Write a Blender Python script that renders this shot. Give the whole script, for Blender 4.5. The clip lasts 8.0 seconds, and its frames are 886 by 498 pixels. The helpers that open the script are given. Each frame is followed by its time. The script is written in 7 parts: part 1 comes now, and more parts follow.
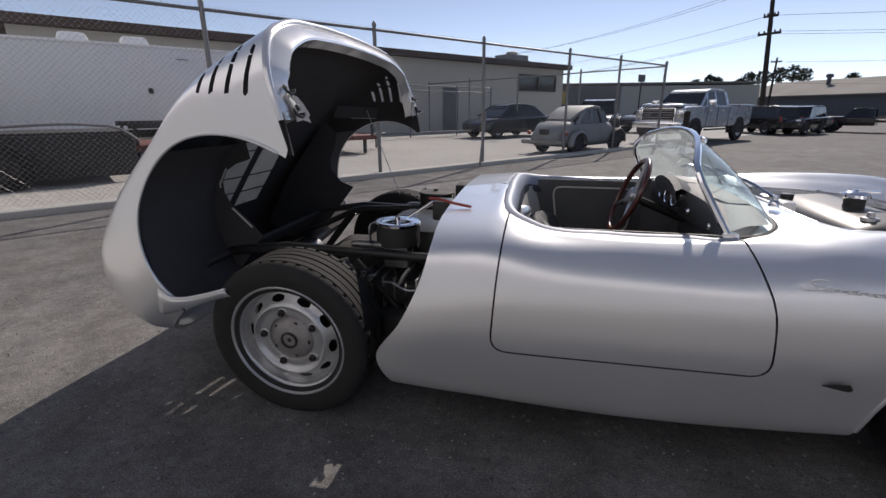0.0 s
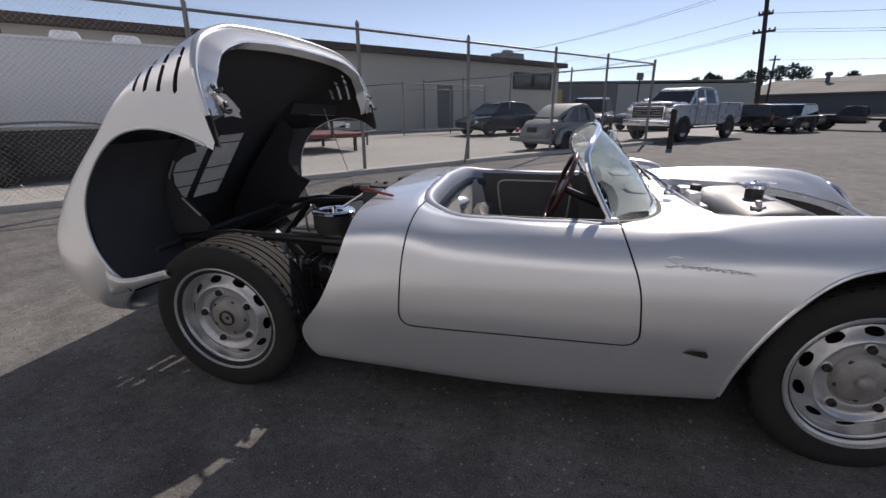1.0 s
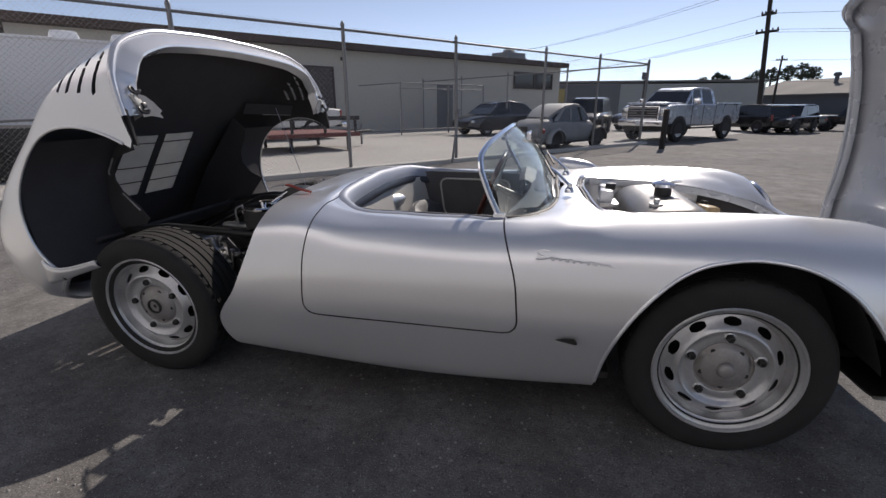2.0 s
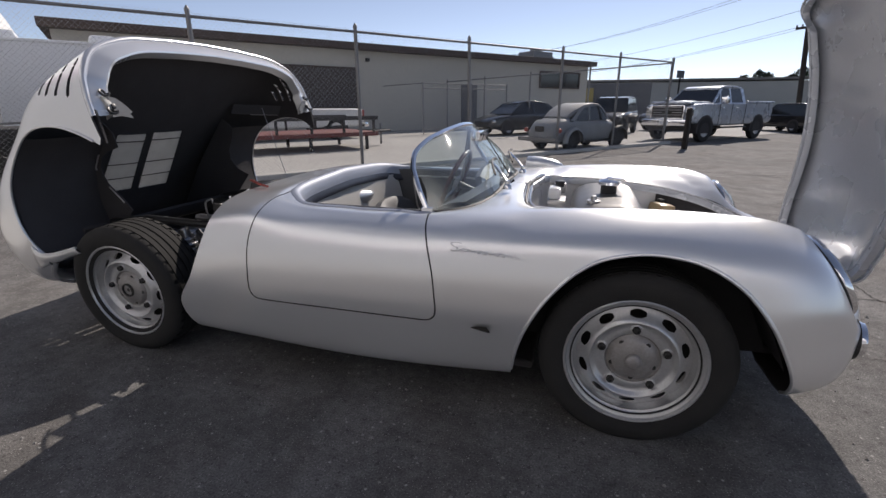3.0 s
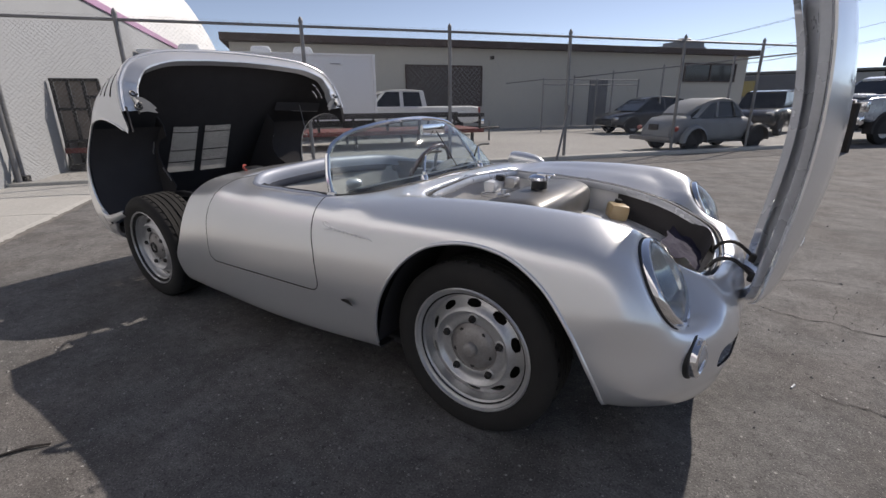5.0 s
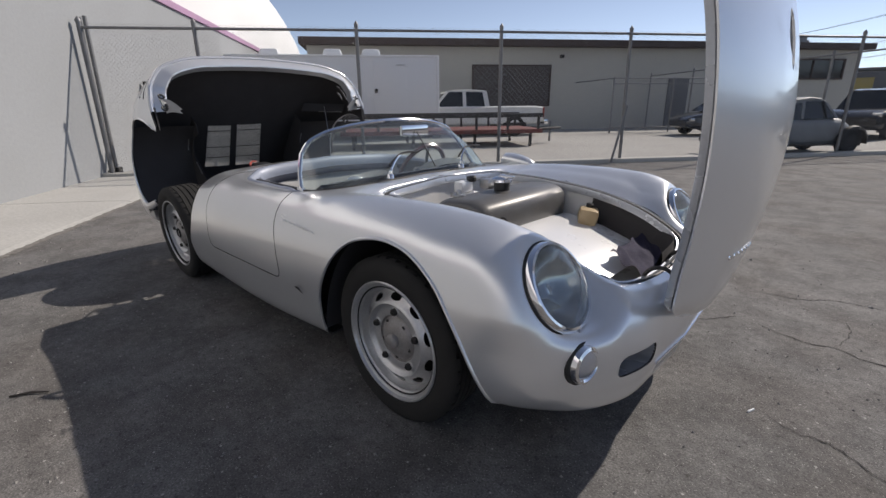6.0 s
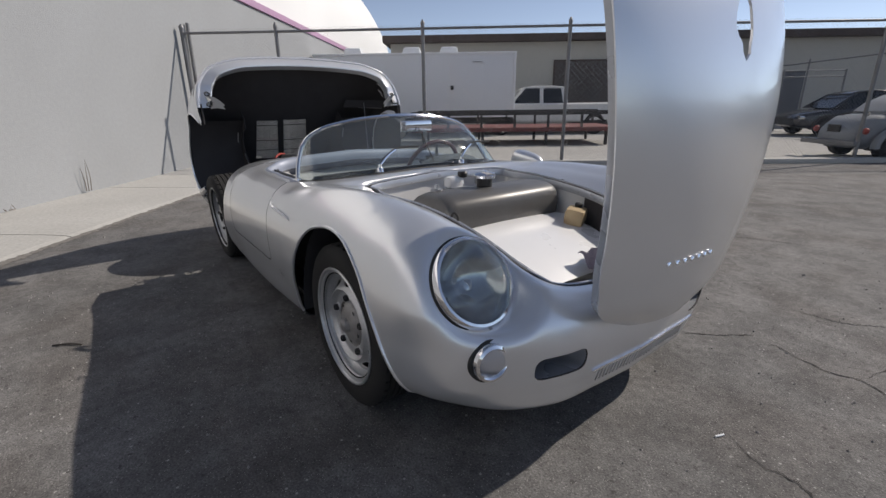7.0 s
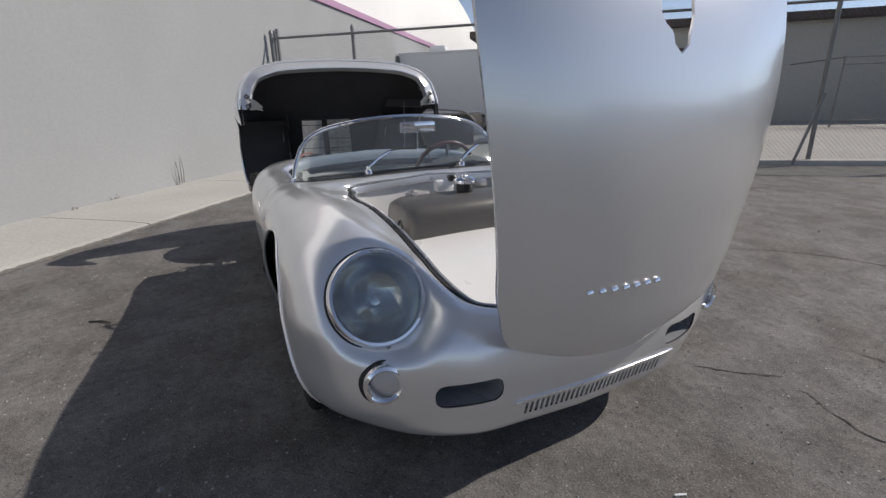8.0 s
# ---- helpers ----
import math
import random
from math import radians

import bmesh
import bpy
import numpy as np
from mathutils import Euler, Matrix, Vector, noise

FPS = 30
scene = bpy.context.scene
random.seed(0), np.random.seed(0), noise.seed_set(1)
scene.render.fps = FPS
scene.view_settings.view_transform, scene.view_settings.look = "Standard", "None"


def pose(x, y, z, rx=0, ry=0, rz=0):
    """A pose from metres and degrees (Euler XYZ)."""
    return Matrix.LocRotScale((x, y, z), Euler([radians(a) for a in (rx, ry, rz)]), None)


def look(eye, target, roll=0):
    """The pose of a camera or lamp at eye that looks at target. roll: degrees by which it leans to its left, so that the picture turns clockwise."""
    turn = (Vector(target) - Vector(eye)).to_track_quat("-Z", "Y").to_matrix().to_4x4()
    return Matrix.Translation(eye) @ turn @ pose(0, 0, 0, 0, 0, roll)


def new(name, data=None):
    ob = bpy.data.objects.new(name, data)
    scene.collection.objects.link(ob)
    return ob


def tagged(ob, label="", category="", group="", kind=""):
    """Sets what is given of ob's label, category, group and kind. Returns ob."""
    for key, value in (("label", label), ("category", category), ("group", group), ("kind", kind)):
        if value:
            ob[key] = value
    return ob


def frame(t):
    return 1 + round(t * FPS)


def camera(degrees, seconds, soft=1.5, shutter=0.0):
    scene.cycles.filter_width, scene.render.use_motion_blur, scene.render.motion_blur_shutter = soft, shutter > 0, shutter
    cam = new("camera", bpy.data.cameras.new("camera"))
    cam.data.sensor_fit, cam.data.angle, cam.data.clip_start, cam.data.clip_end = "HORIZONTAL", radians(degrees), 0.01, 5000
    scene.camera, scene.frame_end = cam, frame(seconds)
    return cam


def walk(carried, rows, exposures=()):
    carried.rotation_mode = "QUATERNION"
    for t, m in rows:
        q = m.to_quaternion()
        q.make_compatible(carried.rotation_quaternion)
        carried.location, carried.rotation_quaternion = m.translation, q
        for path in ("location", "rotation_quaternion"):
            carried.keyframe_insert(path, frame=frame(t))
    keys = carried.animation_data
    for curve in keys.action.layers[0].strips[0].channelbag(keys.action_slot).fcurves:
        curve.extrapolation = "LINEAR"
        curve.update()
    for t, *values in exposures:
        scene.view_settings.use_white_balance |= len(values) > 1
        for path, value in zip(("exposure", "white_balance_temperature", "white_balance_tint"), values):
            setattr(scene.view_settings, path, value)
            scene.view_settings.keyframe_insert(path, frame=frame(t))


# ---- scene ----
cam = camera(89.0, 8.0)
PATH = [
    (0, (0.872, -1.953, 1.065), (0.43, -0.094, 0.473), -0.2),
    (0.5, (1.018, -1.997, 1.053), (0.574, -0.14, 0.457), -0.4),
    (1, (1.189, -2.032, 1.059), (0.745, -0.176, 0.46), -0.2),
    (1.5, (1.383, -2.038, 1.066), (0.938, -0.183, 0.464), -0.1),
    (3, (1.93, -2.034, 1.066), (1.34, -0.221, 0.464), -0.2),
    (3.5, (2.128, -2.001, 1.062), (1.457, -0.217, 0.455), -0.4),
    (4, (2.344, -1.918, 1.053), (1.558, -0.181, 0.448), -0.5),
    (4.5, (2.568, -1.847, 1.047), (1.612, -0.199, 0.439), -0.6),
    (6, (3.199, -1.51, 1.055), (1.865, -0.149, 0.449), -0.6),
    (6.5, (3.368, -1.355, 1.055), (1.907, -0.133, 0.444), -0.7),
    (7, (3.511, -1.196, 1.045), (1.949, -0.108, 0.431), -0.7),
    (7.5, (3.612, -0.983, 1.042), (1.949, -0.062, 0.42), -1.2),
    (8, (3.673, -0.736, 1.058), (1.923, 0.005, 0.434), -1.6),
]
walk(cam, [(t, look(eye, target, roll)) for t, eye, target, roll in PATH], exposures=[(0, .34, 6800, 15), (4, .42, 6850, 14.5), (8, .27, 6800, 11.5)])

# ---- light ----
SUN_EL, SUN_AZ = 38.8, 77.0          # height over the horizon; where it stands, from +x towards +y
world = bpy.data.worlds.new("sky")
scene.world = world
world.use_nodes = True
wn = world.node_tree.nodes
sky = wn.new("ShaderNodeTexSky")
sky.sky_type, sky.sun_disc = "NISHITA", False
sky.sun_elevation, sky.sun_rotation = radians(SUN_EL), radians(90.0 - SUN_AZ)
sky.air_density, sky.dust_density, sky.ozone_density = 0.55, 0.03, 1.0
pale = wn.new("ShaderNodeHueSaturation")
pale.inputs["Saturation"].default_value = 0.80
world.node_tree.links.new(sky.outputs["Color"], pale.inputs["Color"])
world.node_tree.links.new(pale.outputs["Color"], wn["Background"].inputs["Color"])
wn["Background"].inputs["Strength"].default_value = 0.102
sun = new("sun", bpy.data.lights.new("sun", "SUN"))
sun.data.energy, sun.data.angle, sun.data.color = 3.3, radians(0.55), (1.0, 0.95, 0.88)
sun.matrix_world = look((0, 0, 20), (0 - 20 * math.cos(radians(SUN_AZ)) / math.tan(radians(SUN_EL)), -20 * math.sin(radians(SUN_AZ)) / math.tan(radians(SUN_EL)), 0))

# ---- materials ----
def material(name, color, rough=0.5, metal=0.0, vary=0.0, scale=8.0, bump=0.0, bump_scale=60.0, coat=0.0, dark=None, fine=0.0, fine_scale=120.0, island=0.0):
    """A surface whose colour varies at two scales, with fine relief."""
    m = bpy.data.materials.new(name)
    m.use_nodes = True
    n, links = m.node_tree.nodes, m.node_tree.links
    b = n["Principled BSDF"]
    b.inputs["Roughness"].default_value, b.inputs["Metallic"].default_value = rough, metal
    b.inputs["Coat Weight"].default_value = coat
    b.inputs["Coat Roughness"].default_value = 0.02
    b.inputs["Base Color"].default_value = (*color, 1)
    at = n.new("ShaderNodeTexCoord")
    if vary or fine:
        low = dark or tuple(c * 0.55 for c in color)
        big, small = n.new("ShaderNodeTexNoise"), n.new("ShaderNodeTexNoise")
        big.inputs["Scale"].default_value, big.inputs["Detail"].default_value = scale, 6
        small.inputs["Scale"].default_value, small.inputs["Detail"].default_value = fine_scale, 3
        links.new(at.outputs["Object"], big.inputs["Vector"])
        links.new(at.outputs["Object"], small.inputs["Vector"])
        ramp = n.new("ShaderNodeMapRange")
        ramp.inputs["From Min"].default_value, ramp.inputs["From Max"].default_value = 0.3, 0.7
        ramp.inputs["To Min"].default_value, ramp.inputs["To Max"].default_value = 0.0, vary
        links.new(big.outputs["Fac"], ramp.inputs["Value"])
        mix = n.new("ShaderNodeMix")
        mix.data_type = "RGBA"
        mix.inputs[6].default_value, mix.inputs[7].default_value = (*color, 1), (*low, 1)
        links.new(ramp.outputs["Result"], mix.inputs["Factor"])
        r2 = n.new("ShaderNodeMapRange")
        r2.inputs["From Min"].default_value, r2.inputs["From Max"].default_value = 0.25, 0.75
        r2.inputs["To Min"].default_value, r2.inputs["To Max"].default_value = 1.0 - fine, 1.0 + fine
        links.new(small.outputs["Fac"], r2.inputs["Value"])
        mul = n.new("ShaderNodeMix")
        mul.data_type, mul.blend_type = "RGBA", "MULTIPLY"
        mul.inputs["Factor"].default_value = 1.0
        links.new(mix.outputs[2], mul.inputs[6])
        links.new(r2.outputs["Result"], mul.inputs[7])
        links.new(mul.outputs[2], b.inputs["Base Color"])
        rr = n.new("ShaderNodeMapRange")
        rr.inputs["To Min"].default_value, rr.inputs["To Max"].default_value = max(rough - 0.08, 0.02), min(rough + 0.08, 1.0)
        links.new(big.outputs["Fac"], rr.inputs["Value"])
        links.new(rr.outputs["Result"], b.inputs["Roughness"])
    if bump:
        tex, bp = n.new("ShaderNodeTexNoise"), n.new("ShaderNodeBump")
        tex.inputs["Scale"].default_value, tex.inputs["Detail"].default_value = bump_scale, 5
        links.new(at.outputs["Object"], tex.inputs["Vector"])
        bp.inputs["Strength"].default_value, bp.inputs["Distance"].default_value = min(bump, 1.0), 0.01
        links.new(tex.outputs["Fac"], bp.inputs["Height"])
        links.new(bp.outputs["Normal"], b.inputs["Normal"])
    return m


def clear_glass(name, tint=(0.93, 0.97, 0.97), rough=0.0, milk=0.0, veil=0.0, base=0.10):
    m = bpy.data.materials.new(name)
    m.use_nodes = True
    n, links = m.node_tree.nodes, m.node_tree.links
    n.remove(n["Principled BSDF"])
    t, g, mix, fr = n.new("ShaderNodeBsdfTransparent"), n.new("ShaderNodeBsdfGlossy"), n.new("ShaderNodeMixShader"), n.new("ShaderNodeLayerWeight")
    up, add = n.new("ShaderNodeMath"), n.new("ShaderNodeMath")
    t.inputs["Color"].default_value = (*tint, 1)
    g.inputs["Roughness"].default_value = 0.03 + rough
    fr.inputs["Blend"].default_value = 0.5
    up.operation, add.operation = "POWER", "MULTIPLY_ADD"
    up.inputs[1].default_value, add.inputs[1].default_value, add.inputs[2].default_value = 4.0, 0.98 - base, base
    links.new(fr.outputs["Facing"], up.inputs[0])
    links.new(up.outputs[0], add.inputs[0])
    links.new(add.outputs[0], mix.inputs["Fac"])
    links.new(t.outputs["BSDF"], mix.inputs[1])
    links.new(g.outputs["BSDF"], mix.inputs[2])
    if milk:
        d, m2 = n.new("ShaderNodeBsdfDiffuse"), n.new("ShaderNodeMixShader")
        d.inputs["Color"].default_value = (.62, .64, .66, 1)
        m2.inputs["Fac"].default_value = milk
        links.new(mix.outputs["Shader"], m2.inputs[1])
        links.new(d.outputs["BSDF"], m2.inputs[2])
        mix = m2
    # a patchy pale translucent veil mixed over the glass
    if veil:
        d, m3, spots, at = n.new("ShaderNodeBsdfTranslucent"), n.new("ShaderNodeMixShader"), n.new("ShaderNodeTexNoise"), n.new("ShaderNodeTexCoord")
        amount = n.new("ShaderNodeMapRange")
        d.inputs["Color"].default_value = (.74, .80, .80, 1)
        spots.inputs["Scale"].default_value, spots.inputs["Detail"].default_value = 7.0, 5
        amount.inputs["From Min"].default_value, amount.inputs["From Max"].default_value = .3, .7
        amount.inputs["To Min"].default_value, amount.inputs["To Max"].default_value = veil * .6, veil * 1.3
        links.new(at.outputs["Object"], spots.inputs["Vector"])
        links.new(spots.outputs["Fac"], amount.inputs["Value"])
        links.new(amount.outputs["Result"], m3.inputs["Fac"])
        links.new(mix.outputs["Shader"], m3.inputs[1])
        links.new(d.outputs["BSDF"], m3.inputs[2])
        mix = m3
    links.new(mix.outputs["Shader"], n["Material Output"].inputs["Surface"])
    return m


SILVER = material("silver_paint", (0.835, 0.84, 0.85), 0.31, 0.70, vary=0.05, scale=3.0, fine=0.03, fine_scale=900, coat=0.8)
SILVER.node_tree.nodes["Principled BSDF"].inputs["Coat IOR"].default_value = 1.5
SILVER.node_tree.nodes["Principled BSDF"].inputs["Coat Roughness"].default_value = 0.06
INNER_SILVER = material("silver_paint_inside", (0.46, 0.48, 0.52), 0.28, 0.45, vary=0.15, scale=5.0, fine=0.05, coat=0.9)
TRUNK_WHITE = material("pale_gelcoat", (0.80, 0.80, 0.805), 0.30, 0.1, vary=0.08, scale=5.0, coat=0.3)
BRACKET = material("dull_grey_bracket", (0.20, 0.20, 0.20), 0.5, 0.2, vary=0.3, scale=20)
BOTTLE = material("yellowed_plastic", (0.50, 0.38, 0.22), 0.35, vary=0.4, scale=16, dark=(0.36, 0.24, 0.13))
FLANGE = material("polished_silver_flange", (0.78, 0.78, 0.79), 0.24, 0.5, vary=0.12, scale=4.0, coat=0.6)
ROLL_VINYL = material("silver_blue_vinyl", (0.29, 0.32, 0.39), 0.50, 0.15, vary=0.15, scale=6.0, bump=0.05, bump_scale=300)
EMBLEM = material("bright_cast_metal", (0.92, 0.92, 0.92), 0.42, 0.35, vary=0.1, scale=30)
BLACK_IN = material("black_undercoat", (0.064, 0.061, 0.063), 0.95, vary=0.4, scale=9, dark=(0.050, 0.047, 0.047), bump=0.25, bump_scale=90)
BLACK_PAINT = material("black_frame_paint", (0.022, 0.022, 0.023), 0.35, vary=0.3, scale=12, dark=(0.03, 0.028, 0.026))
BLACK_IN.node_tree.nodes["Principled BSDF"].inputs["Specular IOR Level"].default_value = 0.12
RUBBER = material("tyre_rubber", (0.024, 0.0235, 0.0235), 0.8, vary=0.5, scale=14, dark=(0.04, 0.038, 0.036), bump=0.15, bump_scale=150)
RUBBER.node_tree.nodes["Principled BSDF"].inputs["Specular IOR Level"].default_value = 0.25
SEAL = material("black_rubber_seal", (0.02, 0.02, 0.021), 0.6, vary=0.2)
WHEEL_SILVER = material("silver_wheel_paint", (0.60, 0.60, 0.605), 0.34, 0.65, vary=0.25, scale=16, dark=(0.42, 0.41, 0.40), fine=0.08)
HUB_GREY = material("dusty_brake_hub", (0.36, 0.345, 0.335), 0.5, 0.4, vary=0.6, scale=22, dark=(0.22, 0.20, 0.19), fine=0.1)
CHROME = material("chrome", (0.82, 0.82, 0.84), 0.08, 1.0, vary=0.1, scale=12, dark=(0.7, 0.7, 0.72))
DULL_STEEL = material("dull_steel", (0.45, 0.45, 0.46), 0.35, 0.9, vary=0.3, scale=30, fine=0.1)
LEATHER_GREY = material("grey_vinyl", (0.075, 0.078, 0.085), 0.55, vary=0.3, scale=10, bump=0.2, bump_scale=220)
VINYL_NAVY = material("dark_navy_vinyl", (0.026, 0.029, 0.044), 0.34, vary=0.3, scale=12, bump=0.1, bump_scale=200)
LEATHER_PALE = material("pale_vinyl", (0.46, 0.45, 0.43), 0.5, vary=0.15, scale=10, bump=0.15, bump_scale=220)
WOOD_RIM = material("dark_red_wood", (0.085, 0.018, 0.013), 0.3, vary=0.5, scale=25, coat=0.5)
TANK = material("tank_grey_fibreglass", (0.122, 0.12, 0.118), 0.40, 0.25, vary=0.5, scale=7, dark=(0.085, 0.08, 0.075), fine=0.06, bump=0.03, bump_scale=80)
CARPET_BLUE = material("dark_violet_cloth", (0.036, 0.033, 0.064), 0.95, vary=0.5, scale=18, bump=0.4, bump_scale=160)
RED_PLASTIC = material("faded_red", (0.36, 0.07, 0.055), 0.5, vary=0.3, scale=20)
GLASS = clear_glass("windscreen_glass", (0.82, 0.93, 0.94), 0.0, .02, .20)
LAMP_GLASS = clear_glass("lamp_glass", (0.80, 0.84, 0.84), 0.02, .09, 0.0, .06)
FOG_GLASS = clear_glass("frosted_lamp_glass", (0.9, 0.9, 0.92), 0.04, .11, 0.0, .08)
MIRROR = material("mirror_glass", (0.9, 0.9, 0.9), 0.02, 1.0)
REFLECTOR = material("lamp_reflector", (0.74, 0.75, 0.76), 0.16, 0.95, vary=0.8, scale=11, dark=(0.30, 0.32, 0.35))
WIRE_GREY = material("grey_mesh_wire", (0.68, 0.68, 0.66), 0.6, 0.2, vary=0.3, scale=12)
GALV = material("galvanised_steel", (0.23, 0.23, 0.235), 0.55, 0.6, vary=0.4, scale=7, dark=(0.15, 0.145, 0.14))
WIRE = material("fence_wire", (0.36, 0.36, 0.365), 0.5, 0.6, vary=0.3, scale=5)
CONCRETE = material("pale_concrete", (0.45, 0.44, 0.415), 0.9, vary=0.5, scale=1.1, dark=(0.35, 0.34, 0.32), fine=0.12, fine_scale=40, bump=0.3, bump_scale=25)
YARD = material("yard_concrete", (0.36, 0.35, 0.33), 0.9, vary=0.6, scale=0.35, dark=(0.27, 0.26, 0.245), fine=0.14, fine_scale=12, bump=0.3, bump_scale=15)
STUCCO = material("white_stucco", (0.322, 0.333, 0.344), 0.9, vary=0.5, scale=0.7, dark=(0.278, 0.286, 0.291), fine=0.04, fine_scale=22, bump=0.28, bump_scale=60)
BEIGE_WALL = material("cream_painted_block", (0.44, 0.43, 0.39), 0.85, vary=0.3, scale=0.3, dark=(0.37, 0.36, 0.33), fine=0.05, fine_scale=9, bump=0.3, bump_scale=12)
FASCIA = material("brown_fascia", (0.065, 0.045, 0.038), 0.7, vary=0.4, scale=1.5)
MAGENTA = material("faded_magenta_trim", (0.44, 0.26, 0.40), 0.7, vary=0.4, scale=1.0, dark=(0.34, 0.24, 0.33))
ROOF_WHITE = material("white_roof_coating", (0.74, 0.74, 0.73), 0.8, vary=0.25, scale=0.3, dark=(0.64, 0.64, 0.63), bump=0.2, bump_scale=3)
TRAILER_WHITE = material("white_trailer_skin", (0.80, 0.81, 0.82), 0.35, vary=0.2, scale=0.8, dark=(0.70, 0.71, 0.72), fine=0.03)
DARK_MISC = material("dark_underframe", (0.03, 0.029, 0.029), 0.7, vary=0.5, scale=4, dark=(0.04, 0.035, 0.03))
DARK_GLASS = material("dark_car_glass", (0.012, 0.014, 0.016), 0.06, vary=0.1)
RUST_RED = material("rusty_red_deck", (0.17, 0.055, 0.05), 0.85, vary=0.6, scale=1.5, dark=(0.10, 0.045, 0.04))
WOOD_GREY = material("weathered_boards", (0.21, 0.18, 0.155), 0.9, vary=0.6, scale=3, dark=(0.12, 0.105, 0.095), fine=0.2, fine_scale=30)
POLE_WOOD = material("utility_pole_wood", (0.035, 0.03, 0.027), 0.9, vary=0.5, scale=2)
FAR_WALL = material("grey_far_wall", (0.12, 0.125, 0.135), 0.9, vary=0.3, scale=0.15, fine=0.05, fine_scale=3)
FAR_ROOF = material("brown_far_roof", (0.19, 0.18, 0.165), 0.9, vary=0.3, scale=0.2)
FOLIAGE = material("palm_green", (0.035, 0.05, 0.028), 0.8, vary=0.5, scale=1.5)
YELLOW = material("yellow_panel", (0.36, 0.29, 0.10), 0.6, vary=0.3, scale=2)
STONE = material("gravel_grit", (0.26, 0.25, 0.235), 0.9, vary=0.5, scale=40, dark=(0.12, 0.115, 0.11))
ROLLUP = material("ribbed_dark_door", (0.075, 0.06, 0.055), 0.7, vary=0.3, scale=1.2)


def asphalt():
    m = material("worn_asphalt", (0.125, 0.119, 0.112), 0.92)
    n, links = m.node_tree.nodes, m.node_tree.links
    b = n["Principled BSDF"]
    at = n.new("ShaderNodeTexCoord")

    def tex(scale, detail, kind="ShaderNodeTexNoise"):
        t = n.new(kind)
        t.inputs["Scale"].default_value = scale
        if detail is not None:
            t.inputs["Detail"].default_value = detail
        links.new(at.outputs["Object"], t.inputs["Vector"])
        return t

    def span(src, a, b_, c, d):
        r = n.new("ShaderNodeMapRange")
        for k, v in zip(("From Min", "From Max", "To Min", "To Max"), (a, b_, c, d)):
            r.inputs[k].default_value = v
        links.new(src, r.inputs["Value"])
        return r.outputs["Result"]

    def mixed(kind, fac, a, b_):
        x = n.new("ShaderNodeMix")
        x.data_type, x.blend_type = "RGBA", kind
        if isinstance(fac, float):
            x.inputs["Factor"].default_value = fac
        else:
            links.new(fac, x.inputs["Factor"])
        for i, s in ((6, a), (7, b_)):
            if isinstance(s, tuple):
                x.inputs[i].default_value = (*s, 1)
            else:
                links.new(s, x.inputs[i])
        return x.outputs[2]

    patch, mid = tex(0.55, 11), tex(4.5, 12)
    clump, grit = tex(26.0, 8), tex(150.0, 3)
    stone = tex(95.0, None, "ShaderNodeTexVoronoi")
    crumb = tex(48.0, None, "ShaderNodeTexVoronoi")
    chip = tex(19.0, None, "ShaderNodeTexVoronoi")
    pit, dirt = tex(44.0, 3), tex(1.7, 10)
    c = mixed("MIX", span(patch.outputs["Fac"], 0.40, 0.60, 0.0, 1.0), (0.158, 0.152, 0.147), (0.122, 0.118, 0.115))
    c = mixed("MIX", span(dirt.outputs["Fac"], 0.48, 0.62, 0.0, 0.48), c, (0.098, 0.086, 0.078))
    c = mixed("MULTIPLY", 1.0, c, span(mid.outputs["Fac"], 0.38, 0.62, 0.80, 1.16))
    c = mixed("MULTIPLY", 1.0, c, span(clump.outputs["Fac"], 0.34, 0.66, 0.82, 1.16))
    c = mixed("MULTIPLY", 1.0, c, span(grit.outputs["Fac"], 0.3, 0.7, 0.62, 1.38))
    c = mixed("MIX", span(pit.outputs["Fac"], 0.63, 0.67, 0.0, 0.7), c, (0.050, 0.046, 0.043))
    c = mixed("MIX", span(crumb.outputs["Distance"], 0.05, 0.13, 0.75, 0.0), c, (0.060, 0.052, 0.047))
    c = mixed("MIX", span(stone.outputs["Distance"], 0.08, 0.20, 0.8, 0.0), c, (0.36, 0.35, 0.33))
    c = mixed("MIX", span(chip.outputs["Distance"], 0.055, 0.10, 0.7, 0.0), c, (0.42, 0.41, 0.39))
    links.new(c, b.inputs["Base Color"])
    last = None
    for src, strength, dist in ((grit, 0.55, 0.005), (clump, 0.09, 0.004), (mid, 0.12, 0.010)):
        bp = n.new("ShaderNodeBump")
        bp.inputs["Strength"].default_value, bp.inputs["Distance"].default_value = strength, dist
        links.new(src.outputs["Fac"], bp.inputs["Height"])
        if last:
            links.new(last.outputs["Normal"], bp.inputs["Normal"])
        last = bp
    links.new(last.outputs["Normal"], b.inputs["Normal"])
    return m


ASPHALT = asphalt()

# ---- building tools ----
def finish(name, bm, mat, smooth=True):
    me = bpy.data.meshes.new(name)
    bmesh.ops.recalc_face_normals(bm, faces=bm.faces[:])
    bm.to_mesh(me)
    bm.free()
    for m in mat if isinstance(mat, (list, tuple)) else (mat,):
        me.materials.append(m)
    me.polygons.foreach_set("use_smooth", [smooth] * len(me.polygons))
    return me


def part(name, bm, mat, parent=None, label="", smooth=True):
    """Links a bmesh as one mesh object, under a thing or a part."""
    ob = new(name, finish(name, bm, mat, smooth))
    if parent:
        ob.parent = parent
    if smooth:
        sharp(ob.data)
    if label:
        ob["label"] = label
    return ob


